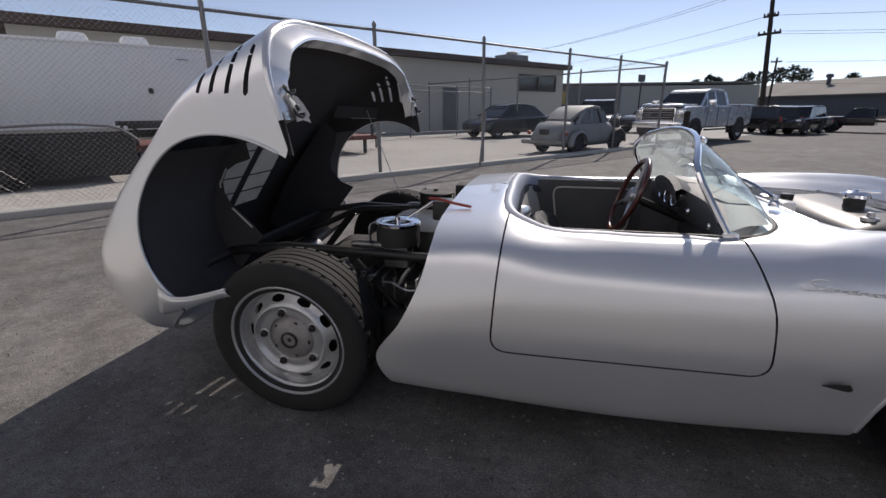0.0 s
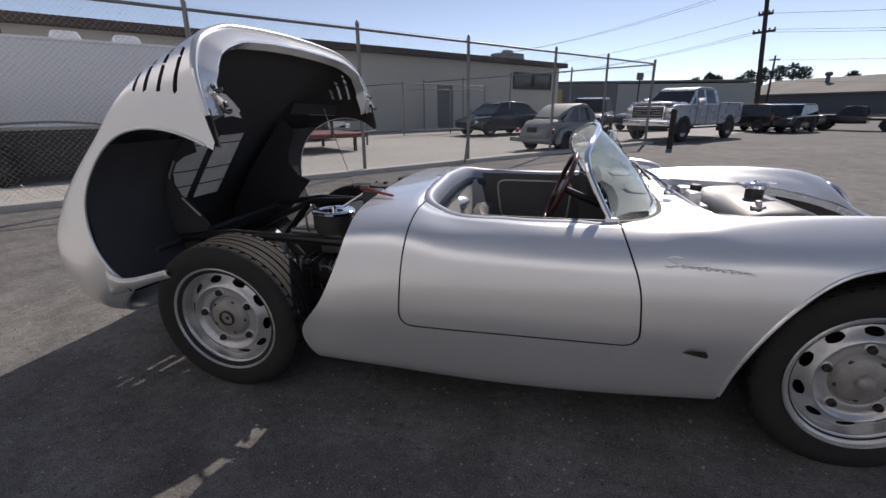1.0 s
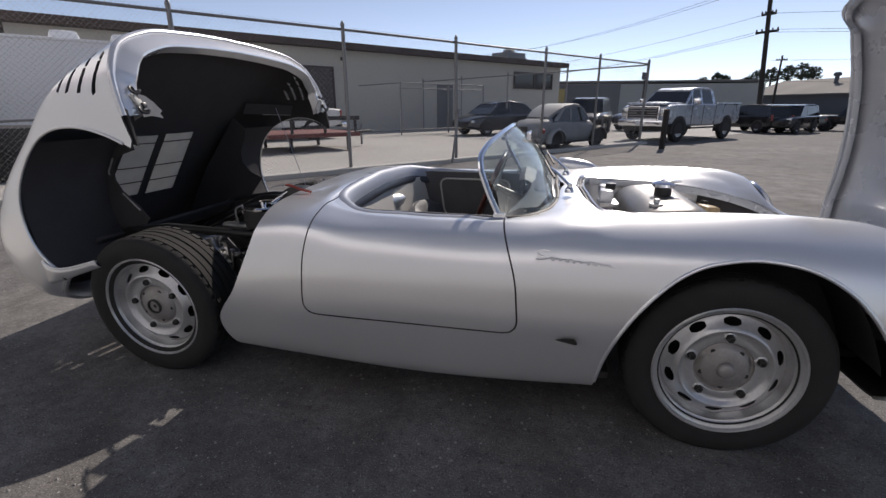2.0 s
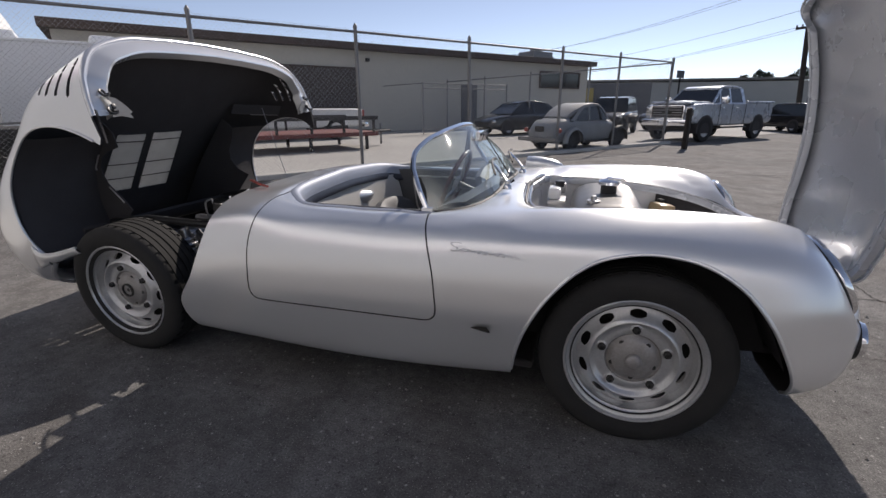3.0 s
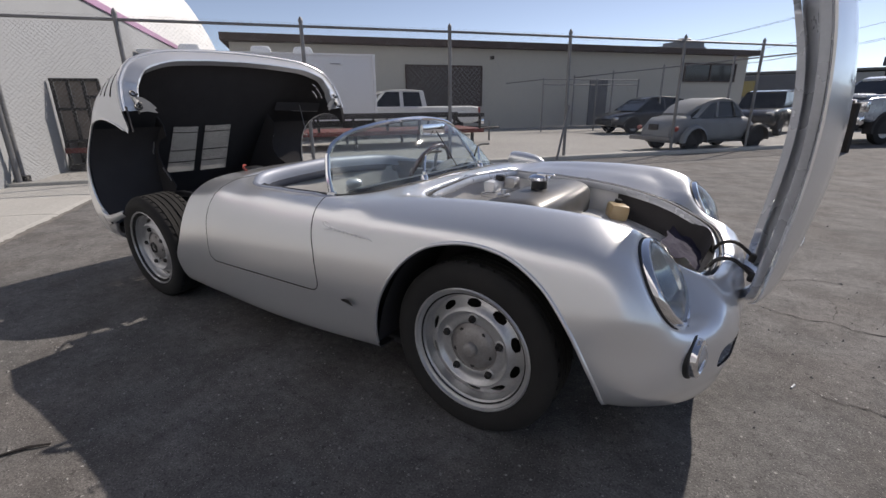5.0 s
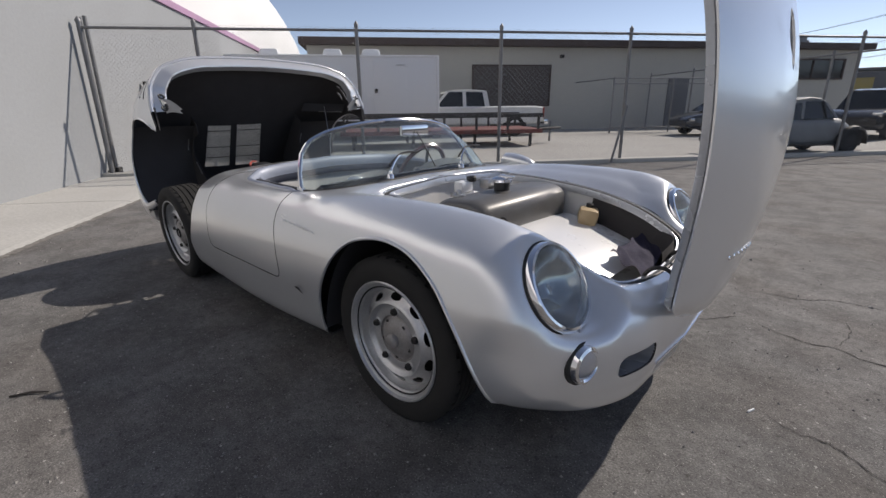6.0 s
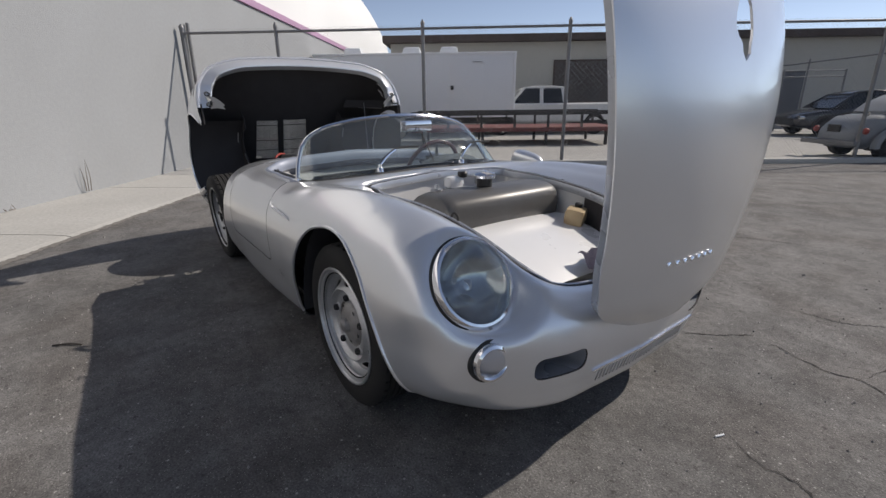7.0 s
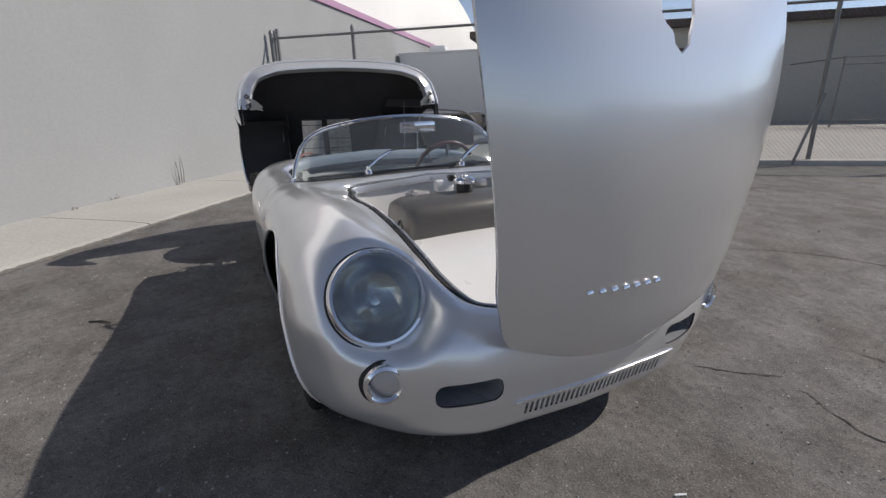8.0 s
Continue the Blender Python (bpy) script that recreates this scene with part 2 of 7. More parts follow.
def sharp(me, degrees=38):
    """Marks the edges that turn by more than that many degrees as sharp."""
    bm = bmesh.new()
    bm.from_mesh(me)
    lim = radians(degrees)
    for e in bm.edges:
        e.smooth = not (len(e.link_faces) == 2 and e.calc_face_angle(0) > lim)
    bm.to_mesh(me)
    bm.free()


def thing(name, label, category, m=None, group="", kind=""):
    ob = new(name)
    if m is not None:
        ob.matrix_world = m
    return tagged(ob, label, category, group, kind)


def box(bm, c, s, bevel=0.0, m=None, taper=1.0):
    """A box at c with sizes s, with rounded edges; taper narrows its top."""
    r = bmesh.ops.create_cube(bm, size=1.0)["verts"]
    for v in r:
        k = taper if v.co.z > 0 else 1.0
        v.co = Vector((v.co.x * s[0] * k, v.co.y * s[1] * k, v.co.z * s[2]))
    if bevel:
        es = list({e for v in r for e in v.link_edges})
        r = bmesh.ops.bevel(bm, geom=es, offset=bevel, segments=2, affect="EDGES", profile=0.6)["verts"]
    mat = Matrix.Translation(c) @ (m or Matrix())
    bmesh.ops.transform(bm, matrix=mat, verts=r)
    return bm


def tube(bm, pts, r, n=8, closed=False, ends=True):
    """A round bar along points; r may be one radius or one for each point."""
    pts = [Vector(p) for p in pts]
    rings, up = [], None
    for i, p in enumerate(pts):
        a = pts[i - 1] if (i or closed) else p
        b = pts[(i + 1) % len(pts)] if (i < len(pts) - 1 or closed) else p
        d = (b - a).normalized()
        if up is None:
            up = d.orthogonal().normalized()
        up = (up - d * up.dot(d)).normalized()
        side = d.cross(up)
        rad = r[i] if isinstance(r, (list, tuple)) else r
        rings.append([bm.verts.new(p + rad * (math.cos(2 * math.pi * k / n) * up + math.sin(2 * math.pi * k / n) * side)) for k in range(n)])
    for i in range(len(rings) - (0 if closed else 1)):
        a, b = rings[i], rings[(i + 1) % len(rings)]
        for k in range(n):
            bm.faces.new((a[k], a[(k + 1) % n], b[(k + 1) % n], b[k]))
    if ends and not closed:
        bm.faces.new(rings[0][::-1])
        bm.faces.new(rings[-1])
    return bm


def lathe(bm, profile, n=48, m=None, gap=None):
    """Turns (radius, along) points about the z axis."""
    rings = []
    for r, z in profile:
        rings.append([bm.verts.new(((r * math.cos(2 * math.pi * k / n)), r * math.sin(2 * math.pi * k / n), z)) for k in range(n)] if r > 1e-6 else [bm.verts.new((0, 0, z))])
    for i, (a, b) in enumerate(zip(rings, rings[1:])):
        for k in range(n):
            if gap and gap(i, k):
                continue
            if len(a) == 1 and len(b) == 1:
                continue
            if len(a) == 1:
                bm.faces.new((a[0], b[(k + 1) % n], b[k]))
            elif len(b) == 1:
                bm.faces.new((a[k], a[(k + 1) % n], b[0]))
            else:
                bm.faces.new((a[k], a[(k + 1) % n], b[(k + 1) % n], b[k]))
    if m is not None:
        bmesh.ops.transform(bm, matrix=m, verts=[v for ring in rings for v in ring])
    return bm


def prism(bm, outline, a, b, m=None, cap=True):
    """A plate: the outline (x, z) stretched from y=a to y=b."""
    lo, hi = [bm.verts.new((x, a, z)) for x, z in outline], [bm.verts.new((x, b, z)) for x, z in outline]
    for i in range(len(outline)):
        j = (i + 1) % len(outline)
        bm.faces.new((lo[i], lo[j], hi[j], hi[i]))
    if cap:
        bm.faces.new(lo[::-1])
        bm.faces.new(hi)
    if m is not None:
        bmesh.ops.transform(bm, matrix=m, verts=lo + hi)
    return bm


def grid(bm, rows):
    """A sheet over rows of points."""
    vs = [[bm.verts.new(p) for p in row] for row in rows]
    for a, b in zip(vs, vs[1:]):
        for i in range(len(a) - 1):
            bm.faces.new((a[i], a[i + 1], b[i + 1], b[i]))
    return vs


def spline(pts, params, where):
    """A smooth curve through points at params, read at where (numpy)."""
    pts, s, w = np.asarray(pts, float), np.asarray(params, float), np.asarray(where, float)
    d = np.diff(pts, axis=0) / np.diff(s)[:, None]
    h = np.diff(s)
    t = np.empty_like(pts)
    t[0], t[-1] = d[0], d[-1]
    t[1:-1] = (d[:-1] * h[1:, None] + d[1:] * h[:-1, None]) / (h[1:] + h[:-1])[:, None]
    i = np.clip(np.searchsorted(s, w, side="right") - 1, 0, len(s) - 2)
    k = ((w - s[i]) / h[i])[:, None]
    hh = h[i][:, None]
    return (2 * k**3 - 3 * k**2 + 1) * pts[i] + (k**3 - 2 * k**2 + k) * hh * t[i] + (-2 * k**3 + 3 * k**2) * pts[i + 1] + (k**3 - k**2) * hh * t[i + 1]


def curve(pts, n):
    p = np.asarray(pts, float)
    s = np.concatenate([[0], np.cumsum(np.linalg.norm(np.diff(p, axis=0), axis=1))])
    return spline(p, s, np.linspace(0, s[-1], n))


def skin(stations, columns, rows, guide=3):
    """A smooth sheet through stations of control points: columns x rows x 3."""
    st = np.asarray(stations, float)
    step = np.linalg.norm(np.diff(st, axis=1), axis=2).mean(0) ** .6
    at = np.concatenate([[0], np.cumsum(step)])
    fine = np.stack([spline(c, at, np.linspace(0, at[-1], rows)) for c in st])
    g = st[:, guide]
    s = np.concatenate([[0], np.cumsum(np.linalg.norm(np.diff(g, axis=0), axis=1))])
    w = np.linspace(0, s[-1], columns)
    flat = spline(fine.reshape(len(st), -1), s, w)
    return flat.reshape(columns, rows, 3)


def cut(bm, side, keep=-1):
    """Parts the faces along the line where side(co) is zero, and keeps those on one side of it."""
    val = {v: side(v.co) for v in bm.verts}
    made = []
    for e in list(bm.edges):
        a, b = e.verts
        sa, sb = val[a], val[b]
        if sa * sb < 0 and abs(sa) > 1e-7 and abs(sb) > 1e-7:
            ne, nv = bmesh.utils.edge_split(e, a, sa / (sa - sb))
            val[nv] = 0.0
            made.append(nv)
    for v, s in val.items():
        if abs(s) <= 1e-7:
            made.append(v)
    bmesh.ops.connect_verts(bm, verts=list(set(made)))
    gone = [f for f in bm.faces if sum(max(min(val.get(v, side(v.co)), 9), -9) for v in f.verts) * keep < 0]
    bmesh.ops.delete(bm, geom=gone, context="FACES")
    bmesh.ops.delete(bm, geom=[v for v in bm.verts if not v.link_faces], context="VERTS")
    return bm


def shape(outline, ix, iy):
    """The signed distance (inside negative) of a point's two axes to a closed outline."""
    p = np.asarray(outline, float)
    q = np.roll(p, -1, axis=0)
    d = q - p
    dd = (d * d).sum(1) + 1e-12

    def side(co):
        c = np.array((co[ix], co[iy]))
        k = np.clip(((c - p) * d).sum(1) / dd, 0, 1)
        dist = np.sqrt((((p + k[:, None] * d) - c) ** 2).sum(1).min())
        cross = ((p[:, 1] > c[1]) != (q[:, 1] > c[1])) & (c[0] < d[:, 0] * (c[1] - p[:, 1]) / (d[:, 1] + 1e-15) + p[:, 0])
        return -dist if cross.sum() % 2 else dist

    return side


def mirrored(bm):
    """Adds the y-mirrored half, and closes the seam."""
    r = bmesh.ops.duplicate(bm, geom=bm.verts[:] + bm.edges[:] + bm.faces[:])["geom"]
    for v in r:
        if isinstance(v, bmesh.types.BMVert):
            v.co.y = -v.co.y
    bmesh.ops.reverse_faces(bm, faces=[f for f in r if isinstance(f, bmesh.types.BMFace)])
    bmesh.ops.remove_doubles(bm, verts=bm.verts[:], dist=0.0006)
    return bm


def rounded(points, r, n=5):
    """A closed outline with its corners rounded."""
    out = []
    for i, p in enumerate(points):
        a, p, b = Vector(points[i - 1]), Vector(p), Vector(points[(i + 1) % len(points)])
        da, db = (a - p), (b - p)
        k = min(r, da.length * 0.45, db.length * 0.45)
        s, e = p + da.normalized() * k, p + db.normalized() * k
        for j in range(n + 1):
            t = j / n
            out.append(tuple((1 - t) ** 2 * s + 2 * t * (1 - t) * p + t * t * e))
    return out


def thick(ob, t, inner=1, rim=None, offset=-1.0):
    mod = ob.modifiers.new("thickness", "SOLIDIFY")
    mod.thickness, mod.offset = t, offset
    mod.material_offset, mod.material_offset_rim = inner, (inner if rim is None else rim)
    return ob


def frame_of(z, x=(0, 0, 1)):
    """A turn whose z axis points along z."""
    z = Vector(z).normalized()
    x = Vector(x)
    x = (x - z * x.dot(z)).normalized()
    y = z.cross(x)
    return Matrix((x, y, z)).transposed().to_4x4()


# The yard's own axes: u runs along the fence, v from the car towards the building.
YARD_TURN = 53.29


def yard(u, v, z=0.0, turn=0.0):
    a = radians(YARD_TURN)
    return pose(math.cos(a) * u - math.sin(a) * v, math.sin(a) * u + math.cos(a) * v, z, 0, 0, YARD_TURN + turn)

# ---- the silver sports car ----
from mathutils.bvhtree import BVHTree
car = thing("sports_car", "silver open two-seat sports car, front and rear lids raised", "car")
REAR_AXLE, FRONT_AXLE, R_TYRE = 0.0, 2.10, 0.297


class Surface:
    """The smooth uncut surface of one half (y below zero), which lends its normals to the panels cut from it."""

    def __init__(self, bm, inside):
        bm.normal_update()
        self.tree = BVHTree.FromBMesh(bm)
        flip = -1.0 if sum((f.calc_center_median() - Vector(inside)).dot(f.normal) * f.calc_area() for f in bm.faces) < 0 else 1.0
        bm.faces.ensure_lookup_table()
        self.faces = [([v.co.copy() for v in f.verts], [v.normal * flip for v in f.verts]) for f in bm.faces]

    def normal(self, co, half=True):
        side = -1.0 if half and co.y > 0 else 1.0
        hit, _, index, _ = self.tree.find_nearest(Vector((co.x, co.y * side, co.z)))
        corners, normals = self.faces[index]
        n = Vector()
        for c, q in zip(corners, normals):
            n += q / ((c - hit).length + 1e-5)
        if half and abs(co.y) < .002:
            n.y = 0.0
        n.normalize()
        return Vector((n.x, n.y * side, n.z))


def shell(name, bm, mats, parent, inside, t=0.006, rim=0, label="", surface=None, half=True):
    """A thin-walled panel with its outer face away from the point inside, shaded after the surface that it was cut from."""
    if sum((f.calc_center_median() - Vector(inside)).dot(f.normal) * f.calc_area() for f in bm.faces) < 0:
        bmesh.ops.reverse_faces(bm, faces=bm.faces[:])
    bm.verts.index_update()
    bm.normal_update()
    out = [v.co.copy() for v in bm.verts]
    nrm = [surface.normal(v.co, half) for v in bm.verts]
    n = len(out)
    verts = out + [p - q * t for p, q in zip(out, nrm)]
    faces, kinds, loops = [], [], []
    for f in bm.faces:
        ids = [v.index for v in f.verts]
        faces.append(ids)
        kinds.append(0)
        loops += [nrm[i] for i in ids]
        faces.append([n + i for i in reversed(ids)])
        kinds.append(1)
        loops += [-nrm[i] for i in reversed(ids)]
    for e in bm.edges:
        if len(e.link_loops) == 1:
            lp = e.link_loops[0]
            i, j = lp.vert.index, lp.link_loop_next.vert.index
            k = len(verts)
            verts += [out[j], out[i], verts[n + i], verts[n + j]]
            faces.append([k, k + 1, k + 2, k + 3])
            kinds.append(rim)
            q = (out[i] - out[j]).cross(verts[n + i] - out[i]).normalized()
            loops += [q] * 4
    bm.free()
    me = bpy.data.meshes.new(name)
    me.from_pydata([tuple(v) for v in verts], [], faces)
    for m in mats:
        me.materials.append(m)
    me.polygons.foreach_set("material_index", kinds)
    me.polygons.foreach_set("use_smooth", [True] * len(faces))
    me.normals_split_custom_set([tuple(q) for q in loops])
    ob = new(name, me)
    ob.parent = parent
    if label:
        ob["label"] = label
    return ob


def sheet(stations, columns, rows):
    g = skin(stations, columns, rows)
    bm = bmesh.new()
    grid(bm, [[Vector(p) for p in row] for row in g])
    bmesh.ops.remove_doubles(bm, verts=bm.verts[:], dist=0.0003)
    bm.normal_update()
    return bm


# Control sections of one half of the body: under, bottom, low side, widest, upper side, shoulder, crest, inner slope, inner edge.
BODY = [
    [(.44, .60, .160), (.385, .70, .172), (.336, .735, .29), (.425, .75, .425), (.488, .735, .56), (.510, .685, .652), (.512, .57, .708), (.508, .30, .730), (.505, 0, .737)],
    [(.62, .62, 0.158), (.60, .71, .170), (.60, .745, .30), (.62, .76, .45), (.635, .742, .58), (.645, .685, .675), (.65, .57, .722), (.655, .30, .748), (.655, 0, .756)],
    [(.68, .63, 0.156), (.68, .71, .168), (.68, .748, .30), (.69, .762, .45), (.70, .745, .59), (.70, .69, .683), (.70, .585, .727), (.70, .35, .752), (.70, 0, .765)],
    [(.75, .63, 0.154), (.75, .712, .166), (.75, .75, .30), (.755, .764, .45), (.76, .748, .59), (.755, .695, .685), (.745, .605, .727), (.73, .50, .737), (.708, .36, .748)],
    [(.86, .63, 0.151), (.86, .713, .163), (.86, .752, .30), (.86, .766, .45), (.86, .75, .59), (.86, .697, .683), (.855, .63, .718), (.845, .59, .726), (.81, .548, .728)],
    [(1.05, .63, 0.148), (1.05, .714, .160), (1.05, .752, .31), (1.05, .766, .45), (1.05, .75, .59), (1.05, .698, .68), (1.05, .635, .715), (1.05, .60, .720), (1.05, .566, .716)],
    [(1.25, .63, 0.151), (1.25, .714, .163), (1.25, .752, .315), (1.25, .766, .45), (1.25, .751, .59), (1.25, .70, .68), (1.25, .637, .716), (1.25, .60, .721), (1.25, .566, .716)],
    [(1.40, .63, 0.157), (1.40, .713, .169), (1.40, .751, .32), (1.40, .766, .45), (1.40, .752, .59), (1.40, .703, .683), (1.40, .635, .721), (1.405, .60, .726), (1.41, .566, .722)],
    [(1.52, .63, 0.164), (1.52, .712, .176), (1.52, .75, .32), (1.52, .766, .45), (1.52, .753, .59), (1.52, .707, .685), (1.52, .63, .730), (1.535, .48, .738), (1.55, .33, .740)],
    [(1.60, .63, 0.169), (1.60, .711, .181), (1.60, .75, .32), (1.60, .766, .45), (1.60, .754, .59), (1.60, .71, .687), (1.60, .625, .738), (1.605, .32, .748), (1.605, 0, .752)],
    [(1.66, .63, 0.173), (1.66, .71, .185), (1.66, .75, .32), (1.66, .767, .45), (1.66, .755, .59), (1.66, .713, .688), (1.66, .62, .743), (1.655, .30, .745), (1.65, 0, .748)],
    [(1.73, .63, 0.178), (1.73, .71, .190), (1.73, .75, .32), (1.73, .767, .45), (1.73, .756, .59), (1.73, .715, .689), (1.725, .615, .748), (1.715, .46, .738), (1.685, .34, .732)],
    [(1.84, .63, 0.191), (1.84, .71, .203), (1.84, .75, .32), (1.84, .768, .45), (1.84, .757, .59), (1.84, .718, .69), (1.835, .61, .754), (1.83, .50, .740), (1.80, .415, .720)],
    [(2.10, .63, .22), (2.10, .71, .235), (2.10, .752, .32), (2.10, .768, .44), (2.10, .757, .58), (2.10, .715, .69), (2.10, .60, .759), (2.10, .49, .735), (2.10, .408, .700)],
    [(2.34, .61, .235), (2.35, .69, .245), (2.35, .737, .32), (2.35, .750, .42), (2.35, .74, .55), (2.345, .70, .67), (2.34, .582, .748), (2.335, .468, .716), (2.33, .388, .668)],
    [(2.43, .56, .245), (2.48, .645, .253), (2.51, .69, .32), (2.525, .697, .42), (2.515, .685, .54), (2.50, .648, .648), (2.475, .546, .717), (2.472, .445, .686), (2.475, .365, .632)],
    [(2.49, .50, .245), (2.565, .575, .255), (2.62, .61, .325), (2.645, .612, .42), (2.632, .60, .52), (2.594, .582, .626), (2.552, .505, .698), (2.562, .405, .652), (2.585, .338, .590)],
    [(2.53, .40, .24), (2.650, .46, .247), (2.705, .485, .32), (2.725, .485, .41), (2.715, .475, .49), (2.685, .45, .555), (2.668, .405, .590), (2.655, .345, .574), (2.652, .302, .552)],
    [(2.555, .28, .228), (2.715, .31, .230), (2.768, .33, .312), (2.785, .33, .392), (2.775, .322, .455), (2.75, .305, .502), (2.738, .285, .526), (2.722, .252, .530), (2.712, .232, .528)],
    [(2.565, .14, .218), (2.745, .155, .222), (2.800, .165, .307), (2.813, .165, .385), (2.80, .16, .445), (2.778, .155, .485), (2.766, .142, .506), (2.748, .130, .514), (2.730, .118, .517)],
    [(2.57, 0, .215), (2.752, 0, .220), (2.808, 0, .305), (2.822, 0, .382), (2.81, 0, .44), (2.788, 0, .48), (2.772, 0, .502), (2.754, 0, .510), (2.736, 0, .514)],
]
def nose_drop(x, y, z):
    """The chin hangs lower towards the middle of the nose."""
    k = max(0.0, min(1.0, (x - 2.44) / .2))
    return z - .055 * k * max(0.0, min(1.0, (.43 - z) / .16))


def belt_drop(x, z):
    """The shoulder sinks a little along the cockpit and the cowl."""
    k = max(0.0, min(1.0, (x - .62) / .22)) * max(0.0, min(1.0, (2.25 - x) / .55))
    return z - .016 * k * max(0.0, min(1.0, (z - .58) / .09))


BODY = [[(x, y + (.012 if .86 <= x <= 1.42 and z > .71 and y > .5 else 0), belt_drop(x, z)) for x, y, z in st] for st in BODY]
BODY = [[(x + (.02 if .3 < y < .63 and x > 2.6 else 0), y * (1.02 + .090 * max(0.0, min(1.0, (x - 2.25) / .35))), nose_drop(x, y, z)) for x, y, z in st] for st in BODY]
ARCH = [(1.712, .08), (1.717, .20), (1.733, .30), (1.773, .415), (1.838, .522), (1.905, .593), (1.968, .632), (2.03, .650), (2.09, .659), (2.16, .658), (2.25, .640), (2.345, .585), (2.42, .50), (2.475, .405), (2.515, .31), (2.525, .24), (2.53, .10)]
ARCH = [tuple(p) for p in curve(ARCH, 60)]
DOOR = rounded([(.752, .90), (.724, .60), (.710, .366), (1.466, .371), (1.450, .56), (1.388, .73), (1.388, .90)], .055, 6)
LAMP_AT, LAMP_WAY, LAMP_R = Vector((2.620, -.552, .585)), Vector((.863, .0, .505)).normalized(), .126


def lamp_side(co):
    p = Vector((co.x, -abs(co.y), co.z)) - LAMP_AT
    along = p.dot(LAMP_WAY)
    return (p - along * LAMP_WAY).length - (LAMP_R - .006) if abs(along) < .2 else 1.0


def lamp_seat(co):
    """Draws the fender out to meet the headlight's ring all round."""
    p = Vector((co.x, -abs(co.y), co.z)) - LAMP_AT
    along = p.dot(LAMP_WAY)
    r = (p - along * LAMP_WAY).length
    reach = LAMP_R * (1.65 + 1.0 * max(0.0, min(1.0, (abs(co.y) - .46) / .12)))
    k = max(0.0, min(1.0, (reach - r) / (reach - LAMP_R * .98))) ** 2
    k *= max(0.0, min(1.0, (.26 - abs(along)) / .14)) * max(0.0, min(1.0, (co.z - .435) / .07))
    return LAMP_WAY * (k * (-.012 - along))


def grown(outline, d):
    """An outline moved outward by d."""
    c, out = np.asarray(outline, float), []
    n = len(c)
    area = sum(c[i - 1][0] * c[i][1] - c[i][0] * c[i - 1][1] for i in range(n))
    for i in range(n):
        t = c[(i + 1) % n] - c[i - 1]
        nrm = np.array((t[1], -t[0])) / (np.linalg.norm(t) + 1e-9) * (1 if area > 0 else -1)
        out.append(tuple(c[i] + nrm * d))
    return out


def body_half():
    bm = sheet(BODY, 230, 72)
    for v in bm.verts:
        v.co.y = -v.co.y
        if v.co.x > 2.3:
            v.co += lamp_seat(v.co)
    return bm


def side_only(fn, limit=-.45):
    return lambda co: fn(co) if co.y < limit else abs(fn(co)) + 1.0


BODY_SURFACE = Surface(body_half(), (1.6, 0, .35))
slot = rounded([(-.466, .316), (-.290, .316), (-.290, .386), (-.466, .386)], .030, 6)
half = body_half()
cut(half, side_only(shape(ARCH, 0, 2)), keep=1)
cut(half, side_only(shape(grown(DOOR, .0026), 0, 2)), keep=1)
cut(half, lamp_side, keep=1)
cut(half, lambda co: shape(slot, 1, 2)(co) if co.x > 2.6 else 1.0, keep=1)
mirrored(half)
mouth = rounded([(-.218, .226), (.306, .226), (.306, .268), (-.218, .268)], .010, 3)
cut(half, lambda co: shape(mouth, 1, 2)(co) if co.x > 2.66 else 1.0, keep=1)
body = shell("body", half, [SILVER, BLACK_IN], car, (1.6, 0, .35), .006, 1, surface=BODY_SURFACE)
door_bm = body_half()
cut(door_bm, side_only(shape(grown(DOOR, -.0026), 0, 2)), keep=-1)
right_door = shell("door", door_bm, [SILVER, LEATHER_GREY], car, (1.1, 0, .4), .012, 1, surface=BODY_SURFACE)
door_bm = body_half()
cut(door_bm, side_only(shape(grown(DOOR, -.0026), 0, 2)), keep=-1)
for v in door_bm.verts:
    v.co.y = -v.co.y
left_door = shell("door", door_bm, [SILVER, LEATHER_GREY], car, (1.1, 0, .4), .012, 1, surface=BODY_SURFACE)

# inner edge of the skin: cockpit rim, cowl, trunk rim
EDGE = skin(BODY, 230, 72)[:, -1]
COCKPIT = [Vector(p) for p in EDGE if .70 <= p[0] <= 1.60]
TRUNK = [Vector(p) for p in EDGE if p[0] >= 1.652]


def both_sides(pts):
    """One half's points, then the other's, as a closed loop."""
    a = [Vector((p[0], -abs(p[1]), p[2])) for p in pts]
    b = [Vector((p[0], abs(p[1]), p[2])) for p in reversed(pts)]
    return [p for i, p in enumerate(a + b) if i == 0 or (p - (a + b)[i - 1]).length > .002]


def band(bm, loop, steps, closed=True):
    """A strip hung on a loop: steps of (towards the loop's middle, down)."""
    mid = sum(loop, Vector()) / len(loop)
    rows = []
    for inw, dz in steps:
        row = []
        for i, p in enumerate(loop):
            t = loop[(i + 1) % len(loop)] - loop[i - 1]
            nrm = Vector((t.y, -t.x, 0)).normalized()
            if nrm.dot(mid - p) < 0:
                nrm = -nrm
            row.append(p + nrm * inw + Vector((0, 0, dz)))
        rows.append(row + [row[0]] if closed else row)
    grid(bm, rows)
    bmesh.ops.remove_doubles(bm, verts=bm.verts[:], dist=.0002)
    return bm


